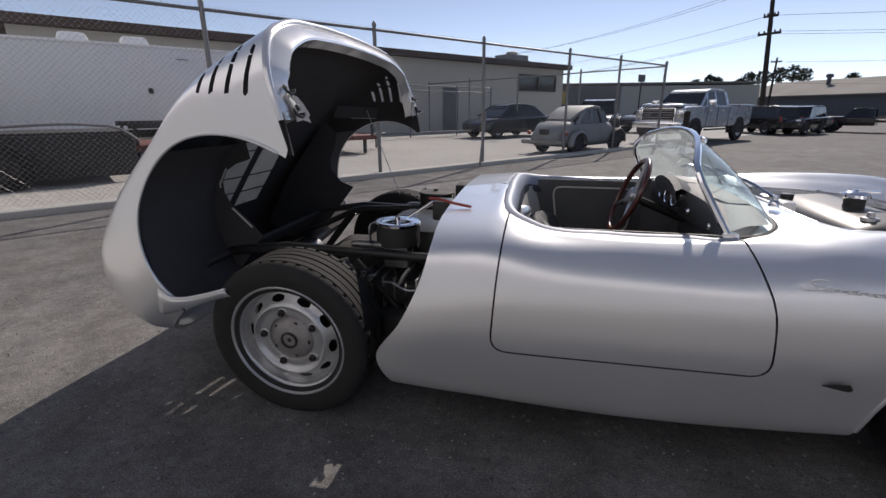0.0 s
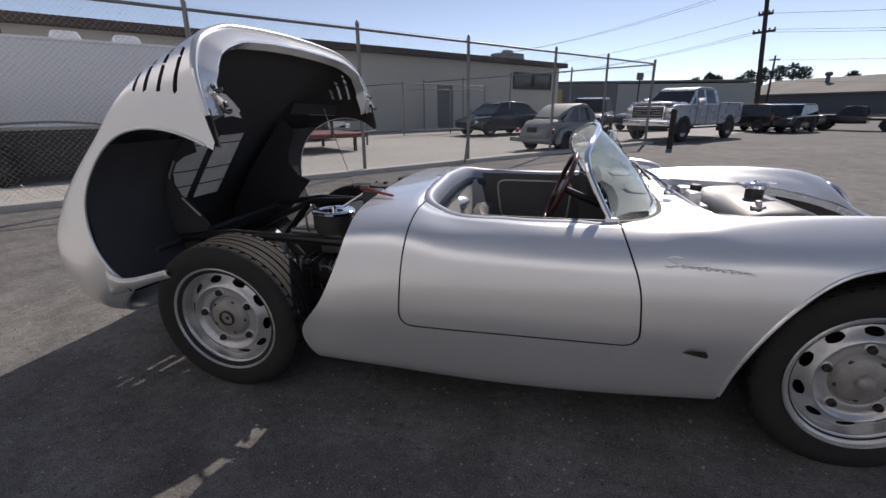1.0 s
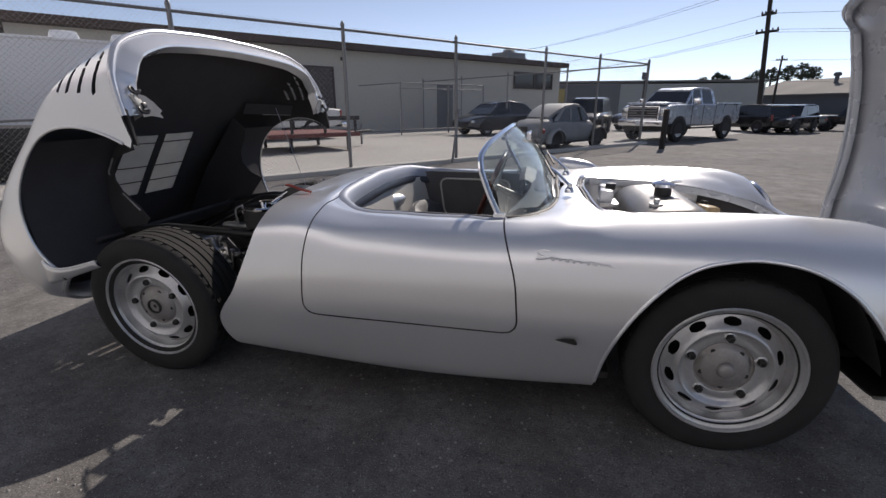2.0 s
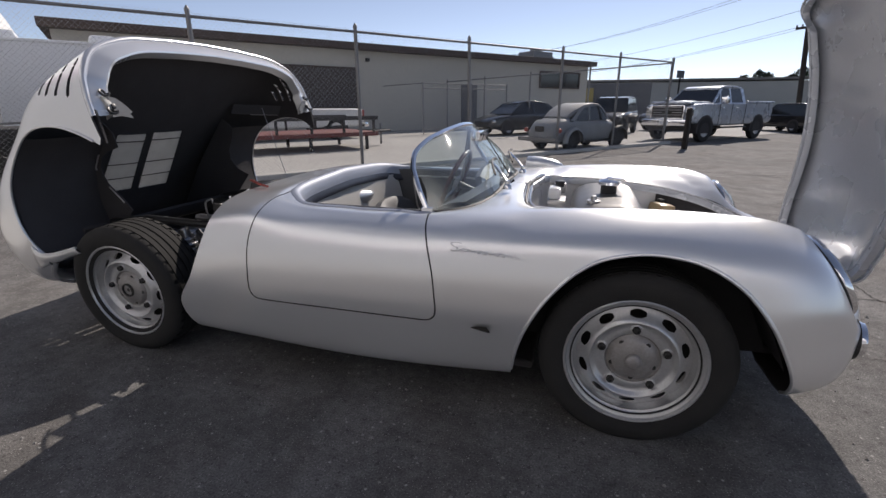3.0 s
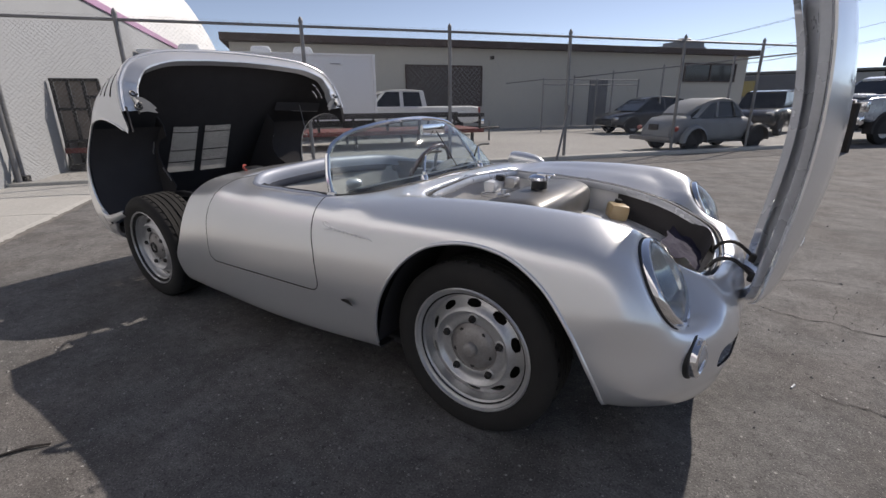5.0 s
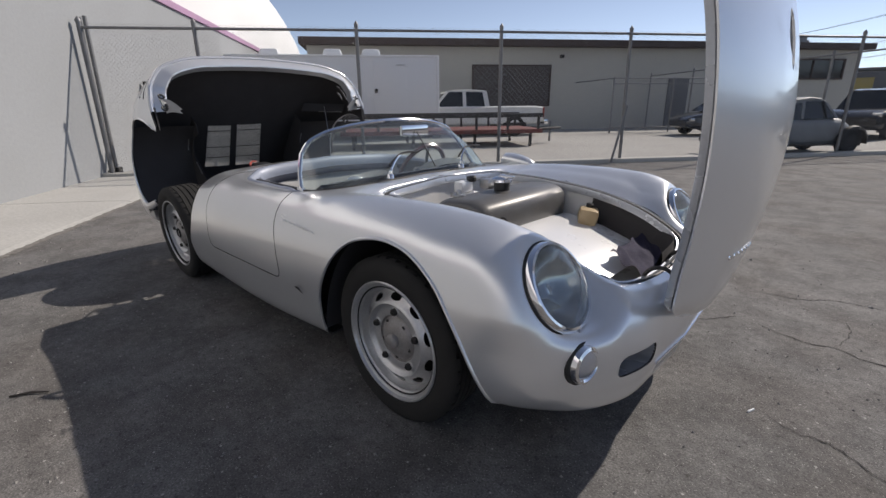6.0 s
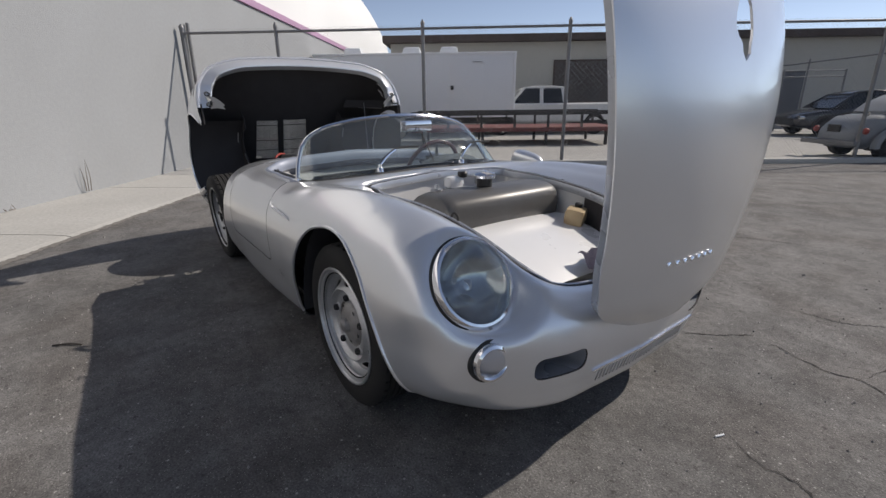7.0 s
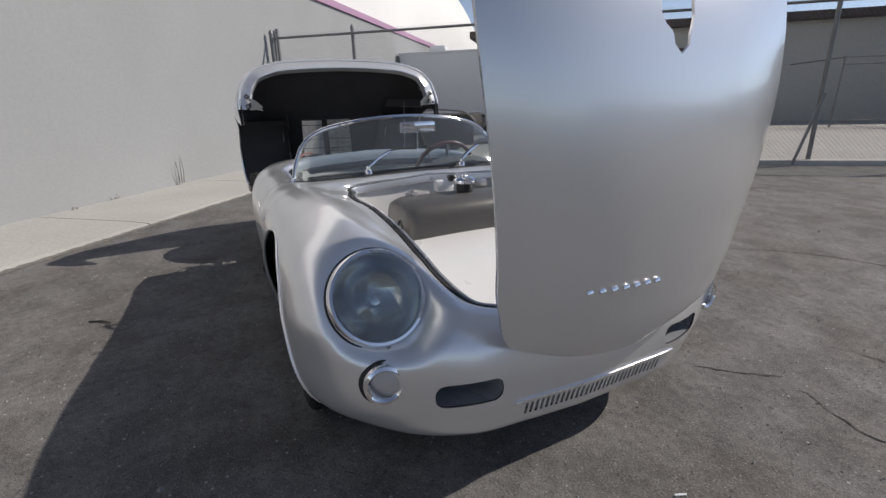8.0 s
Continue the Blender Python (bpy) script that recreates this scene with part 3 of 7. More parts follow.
# the rolled edge behind and beside the seats
roll = bmesh.new()
half_rim = [p for p in COCKPIT if p.x < 1.42]
line = [Vector((p.x, -p.y, p.z)) for p in reversed(half_rim)] + [Vector((p.x, p.y, p.z)) for p in half_rim]
rows = []
for inw, dz in [(-.002, .001), (.006, .006), (.014, .006), (.021, .000), (.026, -.010), (.030, -.026), (.031, -.042)]:
    row = []
    for i, p in enumerate(line):
        t = line[min(i + 1, len(line) - 1)] - line[max(i - 1, 0)]
        nrm = Vector((t.y, -t.x, 0)).normalized()
        if nrm.dot(Vector((1.1, 0, p.z)) - p) < 0:
            nrm = -nrm
        wide = 1.0 + .55 * max(0.0, min(1.0, (.95 - p.x) / .25))
        row.append(p + nrm * inw * wide + Vector((0, 0, dz * (1 + .5 * (wide - 1)))))
    rows.append(row)
grid(roll, rows)
part("cockpit_rim", roll, ROLL_VINYL, body, "silver-blue padded cockpit roll")
pad = bmesh.new()
low_row = rows[-1]
hub_line = Vector((1.1, 0, 0))
rows = []
for inw, dz in ((0, .002), (.008, -.014), (.010, -.026), (.010, -.034)):
    rows.append([p + (Vector((hub_line.x - p.x if p.x < .9 else 0, -p.y, 0)).normalized() * inw) + Vector((0, 0, dz)) for p in low_row])
grid(pad, rows)
part("rim_padding", pad, VINYL_NAVY, body, "dark padding under the cockpit rim")

# a dropped channel with a seal round the trunk opening
trunk_loop = both_sides(TRUNK)
ch = bmesh.new()
band(ch, trunk_loop, [(-.001, .0005), (.003, -.012), (.022, -.014), (.026, -.004), (.032, -.002), (.036, -.010), (.036, -.034)])
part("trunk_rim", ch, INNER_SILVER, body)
seal_line = []
for i, p in enumerate(trunk_loop):
    t = trunk_loop[(i + 1) % len(trunk_loop)] - trunk_loop[i - 1]
    nrm = Vector((t.y, -t.x, 0)).normalized()
    if nrm.dot(Vector((2.2, 0, 0)) - Vector((p.x, p.y, 0))) < 0:
        nrm = -nrm
    seal_line.append(p + nrm * .013 + Vector((0, 0, -.008)))
part("seal", tube(bmesh.new(), seal_line, .006, 6, closed=True), SEAL, body)

# wheel housings
for sgn in (-1, 1):
    bm = bmesh.new()
    pts = [Vector((x, 0, z)) for x, z in ARCH if z > (.20 if x < 2.2 else .31)]
    rows = []
    for y, k in ((.764, 1.0), (.735, 1.0), (.70, 1.01), (.44, 1.03)):
        rows.append([Vector((2.12 + (p.x - 2.12) * k, sgn * y * (1.0 if y < .7 else (1 - max(0, (p.x - 2.36)) * .42)), .28 + (p.z - .28) * k)) for p in pts])
    grid(bm, rows[1:])
    part("wheel_housing", bm, BLACK_IN, body)
    bm = bmesh.new()
    prism(bm, [(1.70, .20), (2.56, .24), (2.54, .30), (2.46, .50), (2.30, .66), (2.1, .70), (1.9, .64), (1.76, .45)], sgn * .43, sgn * .42)
    part("wheel_housing", bm, BLACK_IN, body, smooth=False)

# floor pan
bm = bmesh.new()
box(bm, (1.10, 0, .165), (1.36, 1.24, .03), .01)
box(bm, (2.20, 0, .235), (.86, .80, .03), .01)
part("floor_pan", bm, BLACK_IN, body, smooth=False)

NOSE = BVHTree.FromBMesh(body_half())


def nose_at(y, z):
    """The point of the uncut nose at that width and height."""
    hit = NOSE.ray_cast(Vector((3.2, -max(abs(y), .0015), z)), Vector((-1, 0, 0)))[0]
    return Vector((hit.x if hit else 2.72, y, z))


# air ducts behind the nose slots
for sgn in (-1, 1):
    bm = bmesh.new()
    r0 = [nose_at(a, b) + Vector((-.003, 0, 0)) for a, b in slot]
    rows = [r0, [p + Vector((-.020, 0, 0)) for p in r0], [Vector((2.585, p.y * .98, .351 + (p.z - .351) * .9)) for p in r0]]
    rows = [[Vector((p.x, -sgn * p.y, p.z)) for p in r] for r in rows]
    grid(bm, [r + [r[0]] for r in rows])
    bm.faces.new([bm.verts.new(p + Vector((.004, 0, 0))) for p in rows[-1]])
    part("air_duct", bm, INNER_SILVER, body)
for sgn in (-1, 1):
    lip = []
    for x, z in ARCH:
        hit = NOSE.ray_cast(Vector((x, -1.2, z)), Vector((0, 1, 0)))[0]
        if hit and z > .20:
            lip.append(Vector((x, sgn * (-hit.y - .0005), z)))
    part("arch_lip", tube(bmesh.new(), lip, .006, 8), SILVER, body)
# dark box behind the mouth, and upright slats across it
bm = bmesh.new()
ys = np.linspace(-.224, .312, 33)
grid(bm, [[nose_at(y, z) + Vector((-dx, 0, 0)) for y in ys] for z, dx in ((.272, .008), (.262, .035), (.234, .04), (.222, .014))])
part("grille_back", bm, BLACK_IN, body)
for k in range(31):
    y = -.214 + k * .0172
    bm = bmesh.new()
    rows = []
    for z in (.223, .235, .247, .259, .271):
        p, q = nose_at(y - .0045, z), nose_at(y + .0045, z)
        rows.append([p + Vector((-.012, 0, 0)), p, q, q + Vector((-.012, 0, 0))])
    grid(bm, rows)
    part("grille_slat", bm, SILVER, body)
# chrome line added for the bright reflection along the nose's crease
lip = [nose_at(-.25 + .60 * i / 50, .284) + Vector((.002, 0, 0)) for i in range(51)]
part("nose_crease_glint", tube(bmesh.new(), lip, .0042, 6), CHROME, body)

# ---- wheels ----
def rim_bm(depth):
    """A five-bolt steel wheel with ten vent holes; its outer face towards +z."""
    bm = bmesh.new()
    lathe(bm, [(.196, -.075), (.190, -.06), (.186, depth - .03), (.194, depth - .012), (.205, depth - .004), (.213, depth), (.216, depth + .006), (.2125, depth + .010), (.208, depth + .009), (.2045, depth + .001), (.200, depth - .001), (.196, depth - .003), (.1935, depth - .012), (.190, depth - .016), (.186, depth - .017), (.183, depth - .032), (.176, depth - .042)], 72)
    return bm


def disc_bm(depth):
    bm = bmesh.new()
    lathe(bm, [(.178, depth - .044), (.170, depth - .041), (.162, depth - .037), (.152, depth - .029), (.143, depth - .020), (.137, depth - .012), (.132, depth - .010), (.127, depth - .013), (.122, depth - .022), (.116, depth - .026), (.104, depth - .026), (.092, depth - .025), (.086, depth - .027), (.084, depth - .033), (.080, depth - .034), (.074, depth - .030), (.070, depth - .024), (.064, depth - .020), (.045, depth - .015), (.03, depth - .012), (.0, depth - .012)], 120)

    def vent(co):
        r = math.hypot(co.x, co.y)
        a = (math.atan2(co.y, co.x) % (math.pi / 5)) - math.pi / 10
        return math.hypot(a * r / .027, (r - .157) / .0118) - 1

    cut(bm, vent, keep=1)
    for f in bm.faces:
        c = f.calc_center_median()
        f.material_index = 1 if math.hypot(c.x, c.y) < .085 else 0
    return bm


def tyre_bm(width, ro=R_TYRE):
    bm = bmesh.new()
    w = width / 2
    n = 120
    prof = [(.190, -w * .78), (.205, -w * .86), (.232, -w * .98), (.255, -w), (.275, -w * .97), (ro - .009, -w * .88), (ro - .002, -w * .78)]
    treads = [-.78, -.62, -.56, -.34, -.28, -.05, .05, .28, .34, .56, .62, .78]
    for i, k in enumerate(treads[1:-1]):
        prof.append((ro, k * w))
    prof += [(ro - .002, w * .78), (ro - .009, w * .88), (.275, w * .97), (.255, w), (.232, w * .98), (.205, w * .86), (.190, w * .78)]
    lathe(bm, prof, n)
    bm.faces.ensure_lookup_table()
    grooves = [f for f in bm.faces if any(lo * w < f.calc_center_median().z < hi * w and math.hypot(f.calc_center_median().x, f.calc_center_median().y) > ro - .004 for lo, hi in ((-.62, -.56), (-.34, -.28), (-.05, .05), (.28, .34), (.56, .62)))]
    r = bmesh.ops.extrude_face_region(bm, geom=grooves)
    for v in [g for g in r["geom"] if isinstance(g, bmesh.types.BMVert)]:
        k = (math.hypot(v.co.x, v.co.y) - .008) / math.hypot(v.co.x, v.co.y)
        v.co.x *= k
        v.co.y *= k
    bmesh.ops.delete(bm, geom=grooves, context="FACES_ONLY")
    # sipes across the shoulders
    sip = []
    for f in bm.faces:
        c = f.calc_center_median()
        a = math.atan2(c.y, c.x) / (2 * math.pi) * n
        if math.hypot(c.x, c.y) > ro - .006 and abs(c.z) > w * .62 and abs(c.z) < w * .82 and int(round(a - .5)) % 3 == 0:
            sip.append(f)
    r = bmesh.ops.extrude_face_region(bm, geom=sip)
    for v in [g for g in r["geom"] if isinstance(g, bmesh.types.BMVert)]:
        k = (math.hypot(v.co.x, v.co.y) - .006) / math.hypot(v.co.x, v.co.y)
        v.co.x *= k
        v.co.y *= k
    bmesh.ops.delete(bm, geom=sip, context="FACES_ONLY")
    return bm


def wheel(x, y, width, depth, camber=0.0, steer=0.0, capped=True, turn=0.0):
    """A road wheel; y negative is the side that faces the lens first."""
    side = -1 if y < 0 else 1
    hub = thing("wheel", "", "")
    for k in ("label", "category"):
        if k in hub:
            del hub[k]
    hub.parent = car
    hub.matrix_world = pose(x, y, R_TYRE - .004) @ pose(0, 0, 0, camber * side, 0, steer) @ pose(0, 0, 0, 90 if side < 0 else -90, 0, 0) @ pose(0, 0, 0, 0, 0, turn)
    part("tyre", tyre_bm(width), RUBBER, hub)
    part("rim", rim_bm(depth), WHEEL_SILVER, hub, "silver painted steel rim")
    part("wheel_disc", disc_bm(depth), [WHEEL_SILVER, HUB_GREY], hub, "silver wheel disc with ten vent holes")
    for k in range(5):
        a = 2 * math.pi * (k + .25) / 5
        at = pose(.1025 * math.cos(a), .1025 * math.sin(a), 0)
        part("bolt_boss", lathe(bmesh.new(), [(.019, depth - .029), (.0175, depth - .0235), (.0145, depth - .022), (.0125, depth - .026)], 20, at), WHEEL_SILVER, hub)
        part("wheel_nut", lathe(bmesh.new(), [(.0125, depth - .030), (.0125, depth - .014), (.010, depth - .010), (.006, depth - .010), (.005, depth - .016), (0, depth - .016)], 6, at), DARK_MISC, hub)
        b = a + math.pi / 5
        part("drum_hole", lathe(bmesh.new(), [(.0075, depth - .024), (.0075, depth - .0225), (0, depth - .0225)], 10, pose(.067 * math.cos(b), .067 * math.sin(b), .0015)), DARK_MISC, hub)
    cap = bmesh.new()
    if capped:
        lathe(cap, [(.034, depth - .020), (.030, depth - .016), (.025, depth - .014), (.025, depth - .002), (.022, depth + .004), (.014, depth + .008), (0, depth + .009)], 28)
        part("hub_cap", cap, HUB_GREY, hub)
    else:
        lathe(cap, [(.032, depth - .018), (.031, depth - .006), (.026, depth - .004), (.024, depth - .012), (.012, depth - .014), (0, depth - .008)], 24)
        part("hub_nut", cap, DARK_MISC, hub)
    back = bmesh.new()
    lathe(back, [(.185, -.02), (.12, -.035), (.12, -.06), (0, -.06)], 32)
    part("brake_drum", back, DARK_MISC, hub)
    return hub


wheel(REAR_AXLE, -.640, .205, .085, camber=-3.0, capped=False, turn=12)
wheel(REAR_AXLE, .640, .205, .085, camber=-3.0, capped=False, turn=40)
wheel(FRONT_AXLE, -.650, .165, .072, camber=-.5, turn=72)
wheel(FRONT_AXLE, .650, .165, .072, camber=-.5)

# ---- lamps on the nose ----
for sgn in (-1, 1):
    at = Vector((LAMP_AT.x, sgn * abs(LAMP_AT.y), LAMP_AT.z))
    way = Vector((LAMP_WAY.x, sgn * abs(LAMP_WAY.y), LAMP_WAY.z))
    m = Matrix.Translation(at) @ frame_of(way)
    lamp = new("headlight")
    lamp.parent = car
    R = LAMP_R
    part("bezel", lathe(bmesh.new(), [(R - .004, -.04), (R + .002, -.04), (R + .004, -.008), (R + .003, .004), (R - .003, .011), (R - .010, .012), (R - .014, .006), (R - .014, -.02)], 64, m), CHROME, lamp, "chrome headlight ring")
    part("gasket", lathe(bmesh.new(), [(R - .002, -.03), (R + .0075, -.022), (R + .0085, -.010), (R + .006, -.0065), (R + .002, -.007)], 64, m), SEAL, lamp)
    part("reflector", lathe(bmesh.new(), [(R - .013, -.002), (R - .019, -.010), (R - .03, -.03), (R - .055, -.062), (.03, -.082), (0, -.086)], 48, m), REFLECTOR, lamp)
    part("bulb_shield", lathe(bmesh.new(), [(.020, -.085), (.020, -.045), (.016, -.035), (0, -.030)], 24, m), CHROME, lamp)
    part("lens", lathe(bmesh.new(), [(R - .012, .006), (R - .03, .018), (R - .06, .030), (R - .09, .038), (0, .041)], 48, m), LAMP_GLASS, lamp, "domed clear glass lens")
    part("bezel_screw", box(bmesh.new(), at + frame_of(way).to_3x3() @ Vector((-R - .009, 0, -.004)), (.014, .012, .014), .003), DULL_STEEL, lamp)
    fog = new("fog_lamp")
    fog.parent = car
    fm = Matrix.Translation((2.712, sgn * .578, .398)) @ frame_of(Vector((1.0, sgn * .16, .03)))
    part("bezel", lathe(bmesh.new(), [(.051, -.11), (.0525, -.03), (.055, .010), (.052, .021), (.044, .025), (.037, .019)], 36, fm), CHROME, fog)
    part("rubber_gasket", lathe(bmesh.new(), [(.057, -.11), (.0625, -.006), (.0615, .004), (.054, .007)], 36, fm), SEAL, fog)
    part("lens", lathe(bmesh.new(), [(.039, .018), (.034, .026), (.020, .032), (0, .034)], 32, fm), FOG_GLASS, fog)
    part("reflector", lathe(bmesh.new(), [(.042, .014), (.034, .0), (.014, -.014), (0, -.016)], 32, fm), REFLECTOR, fog)

# ---- raised front lid ----
hood = new("front_lid")
hood.parent = car
HOOD_SIDE = [(2.828, .405), (2.842, .47), (2.857, .58), (2.875, .72), (2.889, .88), (2.889, 1.05), (2.871, 1.22), (2.835, 1.38), (2.797, 1.53), (2.782, 1.575)]
HOOD_HALF = [.17, .318, .378, .396, .415, .436, .449, .452, .42, .18]
HOOD_SHIFT = .045
HOOD_BULGE = [.040, .055, .070, .080, .085, .085, .080, .074, .060, .050]


def hood_rows(back=0.0, shrink=0.0, ny=33, nz=64):
    z = np.linspace(0, 1, nz)
    keys = np.concatenate([[0], np.cumsum([math.dist(a, b) for a, b in zip(HOOD_SIDE, HOOD_SIDE[1:])])])
    keys /= keys[-1]
    prof = spline(np.array(HOOD_SIDE), keys, z)
    wid = spline(np.array(HOOD_HALF)[:, None], keys, z)[:, 0]
    bul = spline(np.array(HOOD_BULGE)[:, None], keys, z)[:, 0]
    rows = []
    for (x, zz), w, b in zip(prof, wid, bul):
        w -= shrink
        rows.append([Vector((x + b * (1 - (s * s) ** 1.15) - back, HOOD_SHIFT + s * w, zz)) for s in np.linspace(-1, 1, ny)])
    return rows


bm = bmesh.new()
grid(bm, hood_rows())
HOOD_SURFACE = Surface(bm, (2.4, 0, 1.0))
HOLE = rounded([(-.034, 1.235), (-.006, 1.285), (.030, 1.30), (.052, 1.27), (.055, 1.205), (.042, 1.175), (.040, 1.135), (.000, 1.135), (-.004, 1.175), (-.036, 1.20)], .006, 3)
cut(bm, shape(HOLE, 1, 2), keep=1)
bm.normal_update()
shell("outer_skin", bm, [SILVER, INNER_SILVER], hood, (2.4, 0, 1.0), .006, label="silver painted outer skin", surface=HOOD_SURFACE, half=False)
# stiffening flange round the inside
edge = hood_rows(.012)
loop = [r[0] for r in edge] + edge[-1][1:-1] + [r[-1] for r in reversed(edge)] + edge[0][1:-1][::-1]
bm = bmesh.new()
mid = Vector((2.84, HOOD_SHIFT, 1.0))
rows = []
for inw, back in [(.009, -.002), (.010, .012), (.013, .018), (.017, .018), (.020, .013), (.022, .013), (.040, .013), (.043, .016), (.047, .016), (.050, .010), (.053, -.008)]:
    row = []
    for p in loop:
        d = Vector((0, mid.y - p.y, (mid.z - p.z) * .55))
        d.normalize()
        row.append(p + d * inw + Vector((-back, 0, 0)))
    rows.append(row + [row[0]])
grid(bm, rows)
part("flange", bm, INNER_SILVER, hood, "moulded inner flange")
for y in (-.125, .105):
    pts = curve([(2.690, y, .500), (2.715, y, .540), (2.755, y, .552), (2.795, y, .530), (2.822, y, .505)], 14)
    part("hinge_arm", tube(bmesh.new(), pts, .0068, 8), DARK_MISC, hood)
    part("hinge_pad", box(bmesh.new(), (2.822, y, .500), (.022, .030, .030), .006, pose(0, 0, 0, 0, 14, 0)), DARK_MISC, hood)
# chrome lettering, a plain row of bars
for k in range(7):
    y = -.136 + k * .0325
    row = min(hood_rows(), key=lambda r: abs(r[16].z - .630))
    s = ((y - HOOD_SHIFT) / .345)
    x = row[16].x - .072 * (s * s) ** 1.15 + .003
    bm = bmesh.new()
    box(bm, (x + .002, y, .630), (.006, .019, .012), .003, pose(0, 0, 0, 0, -24, 0))
    part("letter_bar", bm, CHROME, hood)

# ---- raised rear shell ----
OPEN, HINGE = 46.5, Vector((-.48, 0, .3215))
lid = new("rear_shell")
lid.parent = car
lid.matrix_world = Matrix.Translation(HINGE) @ Matrix.Rotation(-radians(OPEN), 4, "Y") @ Matrix.Translation(-HINGE)
TAIL = [
    [(.374, .756, .338), (.402, .761, .378), (.436, .763, .43), (.47, .752, .495), (.508, .728, .56), (.550, .658, .638), (.576, .53, .688), (.585, .28, .724), (.585, 0, .738)],
    [(.27, .762, .295), (.28, .772, .36), (.29, .780, .44), (.30, .780, .52), (.31, .768, .61), (.32, .722, .69), (.33, .615, .735), (.34, .30, .728), (.345, 0, .728)],
    [(.0, .765, .29), (.0, .778, .37), (.0, .786, .46), (.0, .784, .54), (.0, .770, .63), (.0, .728, .712), (.0, .62, .754), (.03, .30, .716), (.035, 0, .708)],
    [(-.33, .745, .30), (-.335, .763, .37), (-.335, .772, .45), (-.33, .768, .53), (-.325, .752, .615), (-.32, .708, .69), (-.315, .60, .724), (-.28, .29, .672), (-.28, 0, .662)],
    [(-.53, .675, .315), (-.56, .702, .37), (-.575, .712, .45), (-.57, .706, .53), (-.56, .686, .60), (-.545, .640, .660), (-.52, .55, .686), (-.47, .28, .640), (-.46, 0, .628)],
    [(-.66, .52, .325), (-.70, .54, .38), (-.722, .545, .45), (-.716, .538, .52), (-.70, .518, .582), (-.68, .478, .622), (-.65, .42, .637), (-.605, .22, .614), (-.595, 0, .605)],
    [(-.72, .26, .33), (-.765, .27, .385), (-.787, .275, .45), (-.782, .27, .512), (-.767, .26, .56), (-.747, .245, .59), (-.72, .22, .602), (-.685, .11, .597), (-.675, 0, .593)],
    [(-.73, 0, .33), (-.775, 0, .385), (-.797, 0, .45), (-.792, 0, .508), (-.779, 0, .55), (-.762, 0, .574), (-.74, 0, .584), (-.72, 0, .588), (-.70, 0, .590)],
]
def longer(x):
    """Draws the tail out towards its end."""
    return x - .012 * max(0.0, min(1.0, (-.15 - x) / .5))


TAIL = [[(longer(x), y, z + .038 * max(0.0, min(1.0, (-.05 - x) / .4)) * max(0.0, min(1.0, (z - .44) / .2))) for x, y, z in st] for st in TAIL]
REAR_ARCH = [(-.345, .05), (-.345, .20)] + [(.352 * math.cos(a), .285 + .356 * math.sin(a)) for a in np.linspace(math.pi, 0, 50)] + [(.352, .20), (.352, .05)]
GRILLES = [[(.005, -.278), (.005, -.106), (-.420, -.056), (-.420, -.255)], [(.010, -.070), (.012, .130), (-.432, .200), (-.424, -.016)]]
VENTS = []
for (x0, z0), ln in (((.405, .525), .150), ((.365, .570), .150), ((.328, .612), .115), ((.296, .650), .065)):
    ax, az = .725, .688
    nx, nz = az, -ax
    VENTS.append(rounded([(x0 - nx * .008, z0 - nz * .008), (x0 + nx * .008, z0 + nz * .008), (x0 + ax * ln + nx * .008, z0 + az * ln + nz * .008), (x0 + ax * ln - nx * .008, z0 + az * ln - nz * .008)], .007, 3))


def tail_half():
    bm = sheet(TAIL, 150, 80)
    for v in bm.verts:
        v.co.y = -v.co.y
    return bm


TAIL_SKIN = BVHTree.FromBMesh(tail_half())


def tail_at(x, z):
    hit = TAIL_SKIN.ray_cast(Vector((x, -1.2, z)), Vector((0, 1, 0)))[0]
    return hit if hit else Vector((x, -.75, z))


half = tail_half()
cut(half, side_only(shape(REAR_ARCH, 0, 2), -.40), keep=1)
for g in VENTS:
    vs = shape(g, 0, 2)
    cut(half, side_only(vs, -.50), keep=1)
mirrored(half)
for g in GRILLES:
    gs = shape(rounded(g, .022, 4), 0, 1)
    cut(half, lambda co: gs((co.x, co.y)) if co.z > .5 else 1.0, keep=1)
shell("skin", half, [SILVER, BLACK_IN], lid, (0, 0, .3), .010, 1, label="silver painted outer skin", surface=Surface(tail_half(), (0, 0, .3)))
# the tail's lower edge turned in
low_edge = [Vector(p) for p in skin(TAIL, 150, 80)[:, 0] if p[0] < -.34]
low_edge = [Vector((p.x, -p.y, p.z)) for p in low_edge] + [p.copy() for p in reversed(low_edge[:-1])]
bm = bmesh.new()
grid(bm, [[Vector((p.x + (1 - k) * (.10 if p.x < -.5 else .02), p.y * (.80 + .20 * k), p.z - .006 * (1 - k) - .001)) for p in low_edge] for k in (1.0, .95, .88)])
thick(part("tail_lip", bm, [SILVER, SILVER], lid), .004)
bm = bmesh.new()
grid(bm, [[Vector((p.x + .004 + inw, p.y * (1 - inw * .8), p.z + up)) for p in low_edge if p.x < -.46] for inw, up in ((.0, -.003), (.012, .02), (.016, .05), (.014, .085))])
part("tail_return", bm, SILVER, lid, "silver turned-in lower edge")
